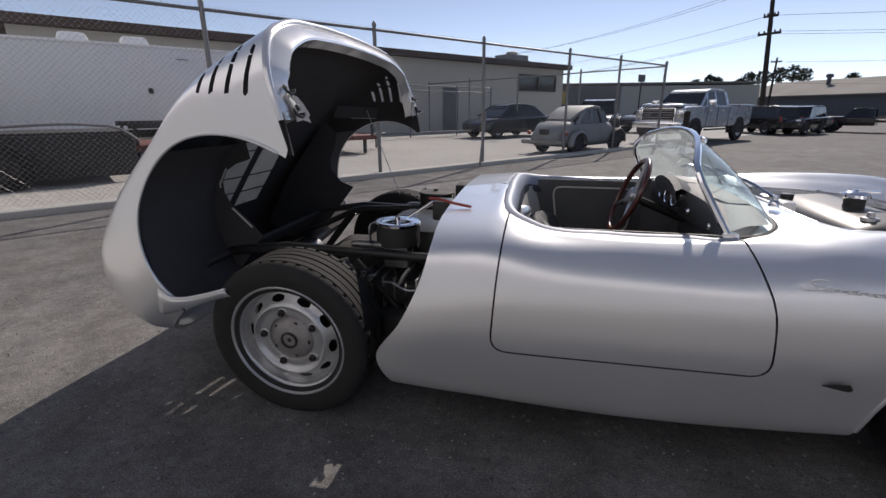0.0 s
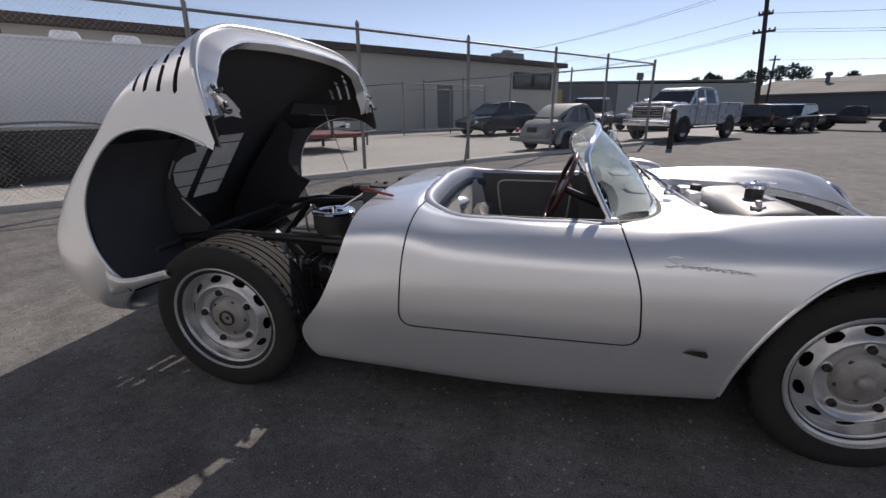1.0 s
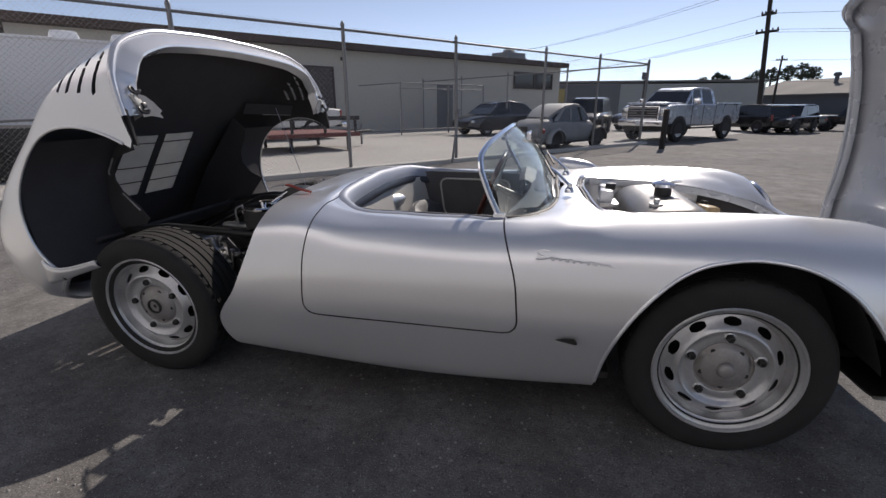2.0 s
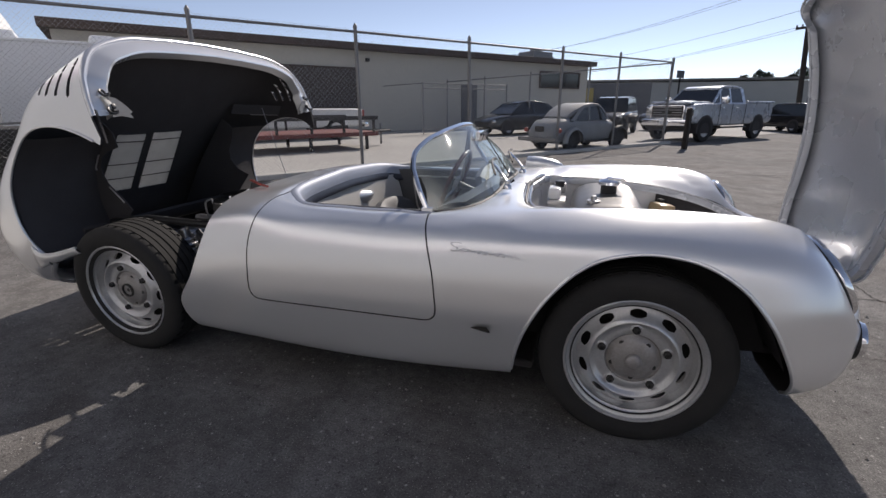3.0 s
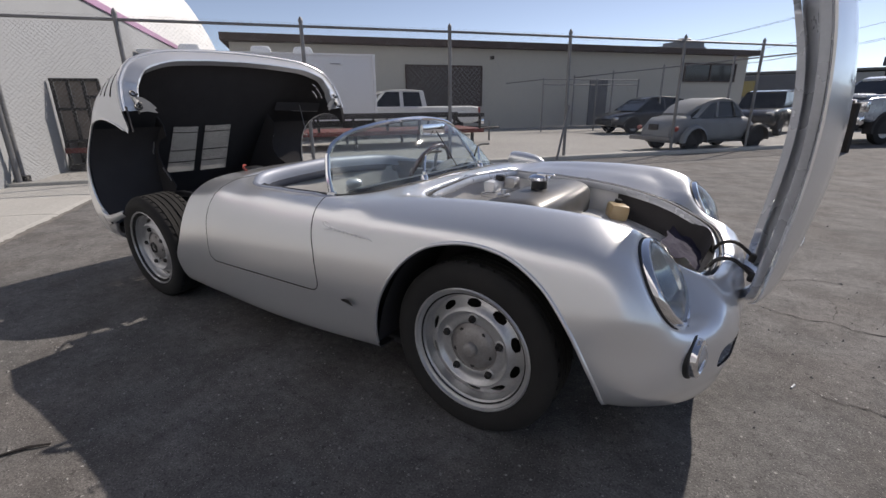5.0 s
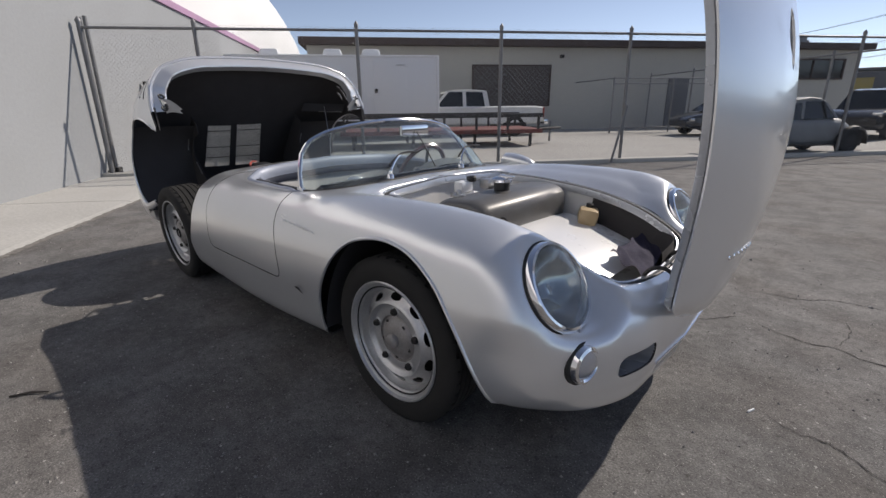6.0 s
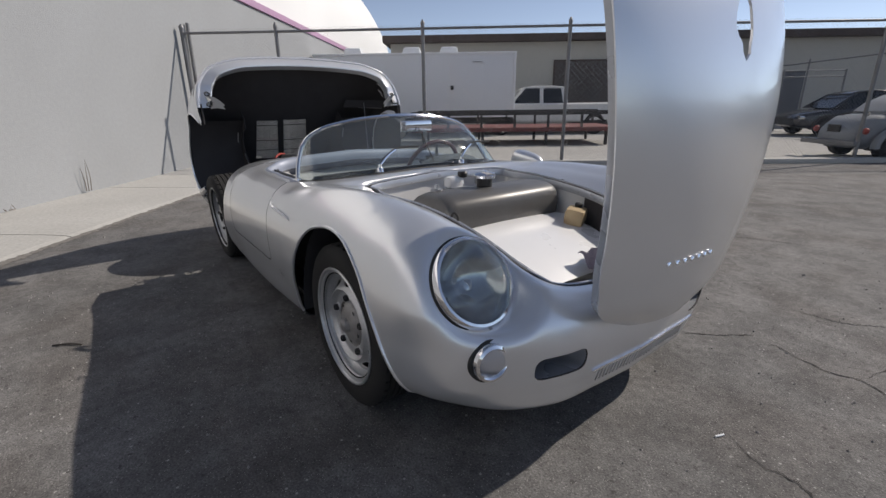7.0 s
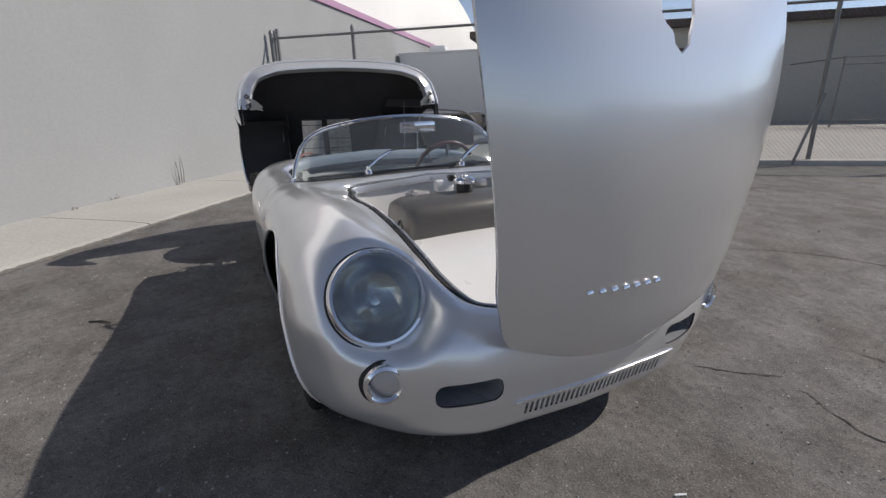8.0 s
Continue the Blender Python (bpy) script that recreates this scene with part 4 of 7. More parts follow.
# the foot of the wheel arch, curling forward under the opening
for sgn in (-1, 1):
    upper = curve([(-.352, sgn * .772, .40), (-.340, sgn * .772, .350), (-.305, sgn * .768, .312), (-.25, sgn * .765, .275), (-.16, sgn * .762, .222)], 14)
    lower = curve([(-.52, sgn * .700, .338), (-.44, sgn * .722, .312), (-.36, sgn * .730, .276), (-.28, sgn * .730, .240), (-.18, sgn * .728, .188)], 14)
    bm = bmesh.new()
    rows = [[Vector(u).lerp(Vector(v), k) + Vector((0, sgn * .012 * math.sin(math.pi * k), 0)) for u, v in zip(upper, lower)] for k in (0, .2, .4, .6, .72)]
    grid(bm, rows)
    thick(part("arch_foot", bm, [SILVER, BLACK_IN], lid), .006, offset=0)
    part("arch_lip", tube(bmesh.new(), [Vector(p) for p in upper], .0055, 8), SILVER, lid)
# pale flange along the front edge, with a drain groove
front = [Vector(p) for p in skin(TAIL, 150, 80)[0]]
front = [p for p in front if p.z > .40]
line = [Vector((p.x, -p.y, p.z)) for p in front] + [Vector((p.x, p.y, p.z)) for p in reversed(front[:-1])]
bm = bmesh.new()
rows = []
for ahead, inw in [(.0, -.001), (.010, .003), (.013, .010), (.011, .016), (.002, .020), (.001, .025), (.004, .030), (.007, .086), (.001, .094), (-.05, .098)]:
    row = []
    for i, p in enumerate(line):
        t = line[min(i + 1, len(line) - 1)] - line[max(i - 1, 0)]
        n = Vector((0, t.z, -t.y)).normalized()
        if n.dot(Vector((0, 0, .30)) - Vector((0, p.y, p.z))) < 0:
            n = -n
        row.append(p + n * inw + Vector((ahead * .9, 0, -ahead * .4)))
    rows.append(row)
grid(bm, rows)
part("front_flange", bm, FLANGE, lid, "bright silver flange along the lid's mouth")
# the inner trays beside the wheels
for sgn in (-1, 1):
    bm = bmesh.new()
    prism(bm, [(.365, .32), (.44, .42), (.425, .47), (.385, .45), (.362, .41), (.345, .36)], sgn * .742, sgn * .734)
    part("splash_panel", bm, BLACK_IN, lid, smooth=False)
    bm = bmesh.new()
    pts = [(x, z) for x, z in REAR_ARCH[2:-2] if x < .10]
    grid(bm, [[Vector((x, sgn * y, z)) for x, z in pts] for y in (.764, .70, .40)])
    part("wheel_arch_liner", bm, BLACK_IN, lid)
    bm = bmesh.new()
    if sgn < 0:
        rim_in = [(-.16, .34), (-.15, .40), (-.153, .52), (-.135, .572), (-.10, .604), (-.05, .614), (.0, .600), (.06, .566), (.10, .62)]
    else:
        rim_in = [(-.055, .345), (-.085, .42), (-.075, .50), (-.03, .545), (.05, .57), (.10, .60)]
    prism(bm, [(-.60, .36), (-.36, .325)] + rim_in + [(.10, .70), (-.30, .665), (-.60, .60)], sgn * .400, sgn * .394)
    part("inner_panel", bm, BLACK_IN, lid, "black inner wheel-house panel", smooth=False)
    # pale bar added for the light caught by the black panel's edge
    part("lit_panel_edge", tube(bmesh.new(), [(-.156, sgn * .405, .395), (-.156, sgn * .405, .505)], .004, 5), DULL_STEEL, lid)
    part("arch_lip", tube(bmesh.new(), [Vector((x, sgn * (-tail_at(x, z).y + .001), z)) for x, z in REAR_ARCH[2:-2] if x < 0 or z > .345], .0055, 8), SILVER, lid)
    bm = bmesh.new()
    tab = [bm.verts.new((.446 + a * .64, sgn * (.745 - w), .418 + a * .77)) for w, a in ((.06, -.030), (.10, -.026), (.148, -.036), (.136, -.018), (.150, -.010), (.118, .024), (.09, .044), (.06, .05))]
    bm.faces.new(tab)
    r = bmesh.ops.extrude_face_region(bm, geom=bm.faces[:])
    bmesh.ops.translate(bm, vec=(.003, 0, -.0025), verts=[g for g in r["geom"] if isinstance(g, bmesh.types.BMVert)])
    part("bracket_plate", bm, BRACKET, lid, smooth=False)
    lm = pose(.446, sgn * .692, .446) @ pose(0, 0, 0, 0, 25, 0)
    latch = new("latch")
    latch.parent = lid
    latch["label"] = "steel latch with black rings"
    for dz in (-.036, .036):
        ring = [lm @ Vector((.014 + .002 * k, .015 * math.cos(2 * math.pi * k / 14), dz + .015 * math.sin(2 * math.pi * k / 14))) for k in range(14)]
        part("ring", tube(bmesh.new(), [Vector(p) for p in ring], .0045, 6, closed=True), BLACK_PAINT, latch)
    part("lever", box(bmesh.new(), lm @ Vector((.018, -.004 * sgn, 0)), (.012, .024, .056), .004, (lm @ pose(0, 0, 0, 12, 0, 0)).to_3x3().to_4x4()), LEATHER_PALE, latch)
    part("catch", box(bmesh.new(), lm @ Vector((.024, -.014 * sgn, -.018)), (.016, .016, .018), .003, lm.to_3x3().to_4x4()), BLACK_PAINT, latch)
# the ribbed ledge above the far wheel house
bm = bmesh.new()
ends = [Vector((.200, .450, .716)), Vector((.288, .748, .606))]
out = Vector((-.055, -.018, -.030))
grid(bm, [[p + out * k for k in (0, .5, 1)] for p in ends])
ledge = part("inner_ledge", bm, BLACK_IN, lid, "ribbed black ledge", smooth=False)
thick(ledge, .006)
for k, a in ((.25, .06), (.6, .22), (1.0, .40)):
    p, q = ends[0].lerp(ends[1], a) + out * k, ends[1] + out * k
    part("rib", tube(bmesh.new(), [p, q], .0032, 6), DULL_STEEL, ledge)
# mesh grilles in the lid
def on_skin(x, y, down):
    hit = TAIL_SKIN.ray_cast(Vector((x, -max(abs(y), .002), 1.2)), Vector((0, 0, -1)))[0]
    return Vector((x, y, (hit.z if hit else .69) - down))


for g in GRILLES:
    near = [Vector((*g[0], 0)).lerp(Vector((*g[3], 0)), k / 8) for k in range(9)]
    far = [Vector((*g[1], 0)).lerp(Vector((*g[2], 0)), k / 8) for k in range(9)]
    edge = near + [near[-1].lerp(far[-1], k / 4) for k in range(1, 4)] + far[::-1] + [far[0].lerp(near[0], k / 4) for k in range(1, 4)]
    part("grille_frame", tube(bmesh.new(), [on_skin(p.x, p.y, .008) for p in edge], .0060, 6, closed=True), BLACK_IN, lid)
    bars = bmesh.new()
    for k in range(1, 36):
        tube(bars, [on_skin(*p.lerp(q, k / 36).xy, .008) for p, q in zip(near, far)], .0020, 5)
    part("grille_mesh", bars, WIRE_GREY, lid)["kind"] = "stuff"
    for i in (1, 4, 6):
        part("grille_bar", tube(bmesh.new(), [on_skin(*near[i].lerp(far[i], k / 5).xy, .014) for k in range(6)], .0028, 5), BLACK_IN, lid)
# the shelf that crosses the lid inside, and its stay
bm = bmesh.new()
box(bm, (-.36, 0, .40), (.10, 1.10, .02), .006)
part("inner_shelf", bm, BLACK_IN, lid)
for sgn in (-1, 1):
    part("stay_clip", tube(bmesh.new(), [(-.02, sgn * .44, .60), (-.09, sgn * .44, .585), (-.10, sgn * .44, .575)], .004, 6), DULL_STEEL, lid)
part("stay_cable", tube(bmesh.new(), [(-.16, .55, 1.06), (.05, .46, .60)], .0022, 5), DULL_STEEL, car)

# ---- windscreen ----
ws = new("windscreen")
ws.parent = car
BASE = [(1.375, -.590, .708), (1.46, -.572, .715), (1.522, -.505, .722), (1.553, -.40, .727), (1.565, -.27, .731), (1.565, -.12, .736), (1.562, 0, .738)]
TOP = [(1.302, -.532, .850), (1.292, -.490, .895), (1.305, -.430, .930), (1.335, -.31, .962), (1.358, -.15, .982), (1.364, 0, .988)]


def whole(pts):
    return list(pts) + [(x, -y, z) for x, y, z in reversed(pts[:-1])]


base, top = curve(whole(BASE), 61), curve(whole(TOP), 61)
bm = bmesh.new()
grid(bm, [[Vector(b) * (1 - k) + Vector(t) * k + Vector((.018 * math.sin(math.pi * k), 0, .012 * math.sin(math.pi * k))) for b, t in zip(base, top)] for k in np.linspace(0, 1, 12)])
g = part("pane", bm, GLASS, ws, "curved clear windscreen glass")
g.visible_shadow = False
side_l = curve([BASE[0], (1.338, -.568, .776), TOP[0]], 12)
loop = list(side_l) + list(top[1:-1]) + [(x, -y, z) for x, y, z in reversed(side_l)]
part("frame", tube(bmesh.new(), loop, .0105, 8), CHROME, ws, "polished metal windscreen frame")
part("seal", tube(bmesh.new(), [Vector(p) + Vector((.004, 0, -.006)) for p in base], .010, 8), SEAL, ws)
part("base_trim", tube(bmesh.new(), [Vector(p) + Vector((.016, 0, -.010)) for p in base], .007, 6), CHROME, ws)
for sgn in (-1, 1):
    bm = bmesh.new()
    box(bm, (1.376, sgn * .590, .708), (.045, .022, .030), .008)
    part("foot", bm, CHROME, ws)
mir = new("inside_mirror")
mir.parent = car
part("stem", tube(bmesh.new(), [(1.565, .06, .762), (1.50, .05, .86), (1.455, .04, .93)], .0026, 8), SEAL, mir)
bm = bmesh.new()
box(bm, (1.435, .04, .935), (.022, .19, .055), .01)
part("housing", bm, CHROME, mir)
# wipers
for y0 in (-.28, .20):
    wiper = new("wiper")
    wiper.parent = car
    part("spindle", lathe(bmesh.new(), [(.018, 0), (.016, .014), (.010, .02), (.009, .034), (0, .036)], 16, pose(1.612, y0, .748)), CHROME, wiper)
    part("arm", tube(bmesh.new(), curve([(1.612, y0, .775), (1.565, y0 + .07, .81), (1.515, y0 + .15, .835)], 8), .0055, 6), CHROME, wiper)
    part("blade", tube(bmesh.new(), curve([(1.552, y0 + .05, .795), (1.518, y0 + .15, .838), (1.512, y0 + .28, .838)], 9), .005, 5), SEAL, wiper)

# ---- bullet mirrors ----
def bullet(at, way, name, stand=True):
    ob = new(name)
    ob.parent = car
    m = Matrix.Translation(at) @ frame_of(way)
    part("housing", lathe(bmesh.new(), [(.047, -.080), (.051, -.075), (.052, -.04), (.049, .01), (.041, .06), (.029, .10), (.014, .124), (0, .130)], 36, m), SILVER, ob)
    part("glass", lathe(bmesh.new(), [(.047, -.078), (0, -.075)], 32, m), MIRROR, ob)
    if stand:
        bm = bmesh.new()
        tube(bm, [Vector(at) + Vector((0, 0, -.03)), Vector(at) + Vector((.01, -.005, -.09))], [.014, .022], 10)
        part("foot", bm, SILVER, ob)
    return ob


bullet((1.665, .635, .735), (1, -.12, -.02), "wing_mirror")

# ---- cockpit ----
tub = new("cockpit_tub")
tub.parent = car
bm = bmesh.new()
inner = [(.77, -.50), (.72, -.30), (.71, 0), (.72, .30), (.77, .50), (.95, .545), (1.35, .545), (1.52, .40), (1.56, 0), (1.52, -.40), (1.35, -.545), (.95, -.545)]
grid(bm, [[Vector((x, y, z)) for x, y in inner + inner[:1]] for z in (.70, .45, .185)])
part("side_lining", bm, LEATHER_GREY, tub)
bm = bmesh.new()
box(bm, (1.12, 0, .185), (.95, 1.10, .012), .003)
part("carpet", bm, CARPET_BLUE, tub)
# far door card with its pocket
for sgn in (-1, 1):
    card = bmesh.new()
    prism(card, rounded([(.80, .70), (1.40, .70), (1.40, .26), (.80, .26)], .04), sgn * .533, sgn * .540)
    part("door_card", card, LEATHER_GREY, tub)
    pk = [Vector((x, sgn * .528, z)) for x, z in rounded([(.90, .66), (1.32, .66), (1.30, .44), (1.22, .40), (1.0, .40), (.93, .45)], .05, 5)]
    part("pocket_piping", tube(bmesh.new(), pk, .0055, 6, closed=True), LEATHER_PALE, tub)
# pale panel behind the seats
bm = bmesh.new()
grid(bm, [[Vector((x + dx, y, z)) for y, dx in ((-.50, .06), (-.40, .015), (-.2, 0), (0, -.004), (.2, 0), (.40, .015), (.50, .06))] for x, z in ((.742, .672), (.765, .60), (.79, .50), (.805, .40))])
part("rear_panel", bm, LEATHER_PALE, tub, "pale panel behind the seats")
for y in (-.27, .27):
    seat = new("bucket_seat")
    seat.parent = car
    bm = bmesh.new()
    rows = []
    for x, z, w, d in ((.80, .53, .13, .0), (.815, .56, .15, .012), (.84, .565, .165, .03), (.87, .54, .18, .05), (.90, .45, .20, .06), (.93, .34, .205, .06)):
        rows.append([Vector((x + d * abs(s) ** 2, y + s * w, z - .02 * abs(s) ** 3)) for s in np.linspace(-1, 1, 13)])
    grid(bm, rows)
    part("backrest", bm, LEATHER_GREY, seat)
    bm = bmesh.new()
    box(bm, (1.08, y, .285), (.36, .40, .13), .04)
    part("cushion", bm, LEATHER_GREY, seat)
bullet((.715, .09, .585), (.55, .75, .12), "spare_mirror", stand=False)
# dashboard
dash = new("dashboard")
dash.parent = car
bm = bmesh.new()
rows = []
for x, z in ((1.56, .752), (1.50, .745), (1.455, .725), (1.445, .70), (1.46, .62), (1.49, .585)):
    rows.append([Vector((x - .06 * (abs(s) ** 2), s * .53, z - .015 * abs(s) ** 3)) for s in np.linspace(-1, 1, 25)])
grid(bm, rows)
part("panel", bm, LEATHER_GREY, dash)
bm = bmesh.new()
rows = []
for x, z in ((1.47, .75), (1.42, .775), (1.395, .765), (1.41, .70)):
    rows.append([Vector((x, .27 + s * .19, z - .035 * abs(s) ** 2.5)) for s in np.linspace(-1, 1, 15)])
grid(bm, rows)
part("instrument_hood", bm, LEATHER_GREY, dash)
for y, r in ((.16, .045), (.27, .052), (.38, .045)):
    gm = pose(1.425, y, .695) @ pose(0, 0, 0, 0, -80, 0)
    part("gauge", lathe(bmesh.new(), [(r, -.02), (r + .004, .004), (r, .008), (r - .006, .004), (0, .004)], 28, gm), [CHROME], dash, "chrome-ringed gauge")
    part("gauge_face", lathe(bmesh.new(), [(r - .006, .0055), (0, .0056)], 24, gm), BLACK_IN, dash)
for y in (-.40, -.32, -.24, .02):
    part("knob", lathe(bmesh.new(), [(.012, 0), (.014, .014), (.008, .022), (0, .022)], 14, pose(1.452, y, .655, 0, -80, 0)), CHROME, dash)
sw = new("steering_wheel")
sw.parent = car
sm = pose(1.245, .27, .672) @ pose(0, 0, 0, 0, -68, 0)
part("rim", tube(bmesh.new(), [sm @ Vector((.178 * math.cos(a), .178 * math.sin(a), 0)) for a in np.linspace(0, 2 * math.pi, 48, endpoint=False)], .0125, 10, closed=True), WOOD_RIM, sw, "dark red wooden rim")
for k in range(3):
    a = math.pi / 2 + 2 * math.pi * k / 3 + .5
    bm = bmesh.new()
    tube(bm, [sm @ Vector((.03 * math.cos(a), .03 * math.sin(a), -.02)), sm @ Vector((.17 * math.cos(a), .17 * math.sin(a), 0))], [.011, .008], 6)
    part("spoke", bm, DULL_STEEL, sw)
part("boss", lathe(bmesh.new(), [(.045, -.02), (.045, -.005), (.036, .004), (0, .006)], 24, sm), DULL_STEEL, sw)
part("column", tube(bmesh.new(), [sm @ Vector((0, 0, -.02)), sm @ Vector((0, 0, -.28))], .018, 10), BLACK_PAINT, sw)

# ---- trunk ----
trunk = new("trunk_well")
trunk.parent = car
bm = bmesh.new()
wall = [Vector(p) for p in trunk_loop]
mid = Vector((2.15, 0, 0))
rows = []
for k, z in ((.955, None), (.95, .58), (.94, .47), (.92, .40)):
    rows.append([Vector((mid.x + (p.x - mid.x) * k, p.y * k, (p.z - .03) if z is None else min(z, p.z - .04))) for p in wall])
grid(bm, [r + [r[0]] for r in rows])
part("side_wall", bm, TRUNK_WHITE, trunk)
bm = bmesh.new()
box(bm, (2.16, 0, .395), (1.06, .78, .02), .004)
part("floor", bm, TRUNK_WHITE, trunk)
bm = bmesh.new()
grid(bm, [[Vector((x, y, z + .012 * (1 - (y / .36) ** 2))) for y in np.linspace(-.34, .34, 9)] for x, z in ((2.12, .560), (2.18, .560), (2.34, .530), (2.46, .490), (2.56, .44))])
part("spare_cover", bm, TRUNK_WHITE, trunk, "pale sloping panel")
tank = new("fuel_tank")
tank.parent = car
bm = bmesh.new()
prof = rounded([(1.86, .50), (1.86, .655), (1.93, .690), (2.08, .700), (2.145, .675), (2.155, .61), (2.145, .545), (2.13, .50)], .045, 5)
rows = []
for y, k in ((-.285, .80), (-.278, .90), (-.262, .96), (-.235, 1.0), (.31, 1.0), (.337, .96), (.353, .90), (.36, .80)):
    rows.append([Vector((2.0 + (x - 2.0) * k, y, .59 + (z - .59) * k + .016 * (1 - ((y - .03) / .31) ** 2))) for x, z in prof])
vs = grid(bm, [r + [r[0]] for r in rows])
bmesh.ops.remove_doubles(bm, verts=bm.verts[:], dist=.0002)
bmesh.ops.holes_fill(bm, edges=[e for e in bm.edges if len(e.link_faces) == 1])
part("shell", bm, TANK, tank, "grey moulded tank")
for k in range(16):
    part("tank_rib", box(bmesh.new(), (2.146, -.20 + k * .03, .552), (.010, .012, .030), .003), TANK, tank)
part("seam", tube(bmesh.new(), [Vector((x, y, .535)) for x, y in rounded([(1.85, -.285), (2.145, -.285), (2.145, .345), (1.85, .345)], .05)], .007, 6, closed=True), TANK, tank)
filler = new("filler_neck")
filler.parent = tank
part("neck", lathe(bmesh.new(), [(.034, 0), (.034, .05), (.028, .054)], 28, pose(2.015, .01, .685)), BLACK_PAINT, filler, "black rubber filler neck")
part("cap", lathe(bmesh.new(), [(.040, 0), (.046, .004), (.046, .016), (.036, .024), (.014, .028), (.010, .034), (0, .035)], 32, pose(2.015, .01, .735)), CHROME, filler, "chrome filler cap")
part("cap_lever", box(bmesh.new(), (2.045, .0, .763), (.075, .020, .010), .004), CHROME, filler)
part("sender", lathe(bmesh.new(), [(.026, 0), (.026, .012), (.012, .014), (.010, .03), (0, .032)], 20, pose(1.95, -.20, .692)), DULL_STEEL, tank)
bottle = new("brake_reservoir")
bottle.parent = car
bm = bmesh.new()
box(bm, (1.785, .02, .690), (.055, .085, .055), .016)
part("body", bm, TRUNK_WHITE, bottle)
part("cap", lathe(bmesh.new(), [(.022, 0), (.024, .02), (.02, .026), (0, .028)], 20, pose(1.805, .055, .712)), BLACK_PAINT, bottle)
part("bracket", box(bmesh.new(), (1.795, .02, .655), (.08, .12, .02), .004), DULL_STEEL, bottle)
part("wiper_motor", box(bmesh.new(), (1.80, .19, .685), (.06, .07, .05), .012), DULL_STEEL, car)
bm = bmesh.new()
rnd = random.Random(5)
grid(bm, [[Vector((2.455 + i * .012 + .006 * math.sin(j * .9), -.13 + j * .024 + .006 * math.sin(i), .528 - .0058 * i + .007 * math.sin(i * .9 + j * .5) * math.cos(j * .8) + .005 * math.sin(j * 1.7 + i))) for j in range(17)] for i in range(13)])
cloth = part("folded_cloth", bm, CARPET_BLUE)
cloth.matrix_world = pose(0, .02, 0, 0, 0, 1.15) @ pose(.06, .125, -.006) @ Matrix.Diagonal((1, .80, 1, 1))
tagged(cloth, "crumpled dark violet cloth in the open trunk", "cloth")
bottle = thing("washer_bottle", "small yellowed plastic bottle with a black cap in the trunk", "bottle", pose(0, .02, 0, 0, 0, 1.15) @ pose(2.285, .300, .575, 0, 8, 28))
bm = bmesh.new()
box(bm, (0, 0, 0), (.085, .11, .075), .022)
part("body", bm, BOTTLE, bottle)
part("cap", lathe(bmesh.new(), [(.016, 0), (.017, .014), (.013, .018), (0, .019)], 18, pose(0, .02, .036)), BLACK_PAINT, bottle)
# black liner in the front corner of the trunk, on the far side
bm = bmesh.new()
side_pts = [p for p in trunk_loop if p.y > .05 and p.x > 2.27]
grid(bm, [[Vector((2.15 + (p.x - 2.15) * k, p.y * k, z if z else p.z - .022)) for p in side_pts] for k, z in ((.94, None), (.925, .55), (.88, .465))])
part("trunk_liner", bm, BLACK_IN, car, "black felt liner")
part("tie_down", tube(bmesh.new(), [(2.30 + .018 * math.cos(a), -.372, .672 + .018 * math.sin(a)) for a in np.linspace(0, 2 * math.pi, 16, endpoint=False)], .004, 6, closed=True), DARK_MISC, car)

# ---- script emblem and side scoop on both flanks ----
for sgn in (-1, 1):
    pts = [Vector((x, 0, z)) for x, z in curve([(1.548, .653), (1.528, .656), (1.512, .650), (1.520, .642), (1.536, .637), (1.528, .629), (1.508, .629), (1.530, .630), (1.548, .634)], 30)]
    for i in range(170):
        k = i / 169
        pts.append(Vector((1.550 + k * .168 + .0085 * math.sin(k * 52), 0, .633 - .012 * k + .0052 * math.cos(k * 52) * (.7 + .3 * math.cos(k * 17.0)))))
    pts = [Vector((p.x if sgn < 0 else 3.275 - p.x, sgn * .7655, p.z)) for p in pts]
    pts2 = [Vector(((1.712 + .002 * k) if sgn < 0 else 3.275 - 1.712 - .002 * k, sgn * .7655, .619 - .0002 * k)) for k in range(15)]
    em = new("script_emblem")
    em.parent = car
    part("stroke", tube(bmesh.new(), pts, .0024, 5), EMBLEM, em, "small chrome script, unreadable strokes")
    part("underline", tube(bmesh.new(), pts2, .0020, 5), EMBLEM, em)
    bm = bmesh.new()
    grid(bm, [[Vector((x, sgn * (.7825 + d), z)) for x, z, d in ((1.585, .372, .0), (1.61, .381, .005), (1.640, .386, .012), (1.650, .372, .010))], [Vector((x, sgn * (.7805 + d * .4), z)) for x, z, d in ((1.585, .368, 0), (1.61, .364, .003), (1.640, .360, .010), (1.650, .360, .010))]])
    part("side_scoop", bm, DARK_MISC, car, "small dark air scoop")

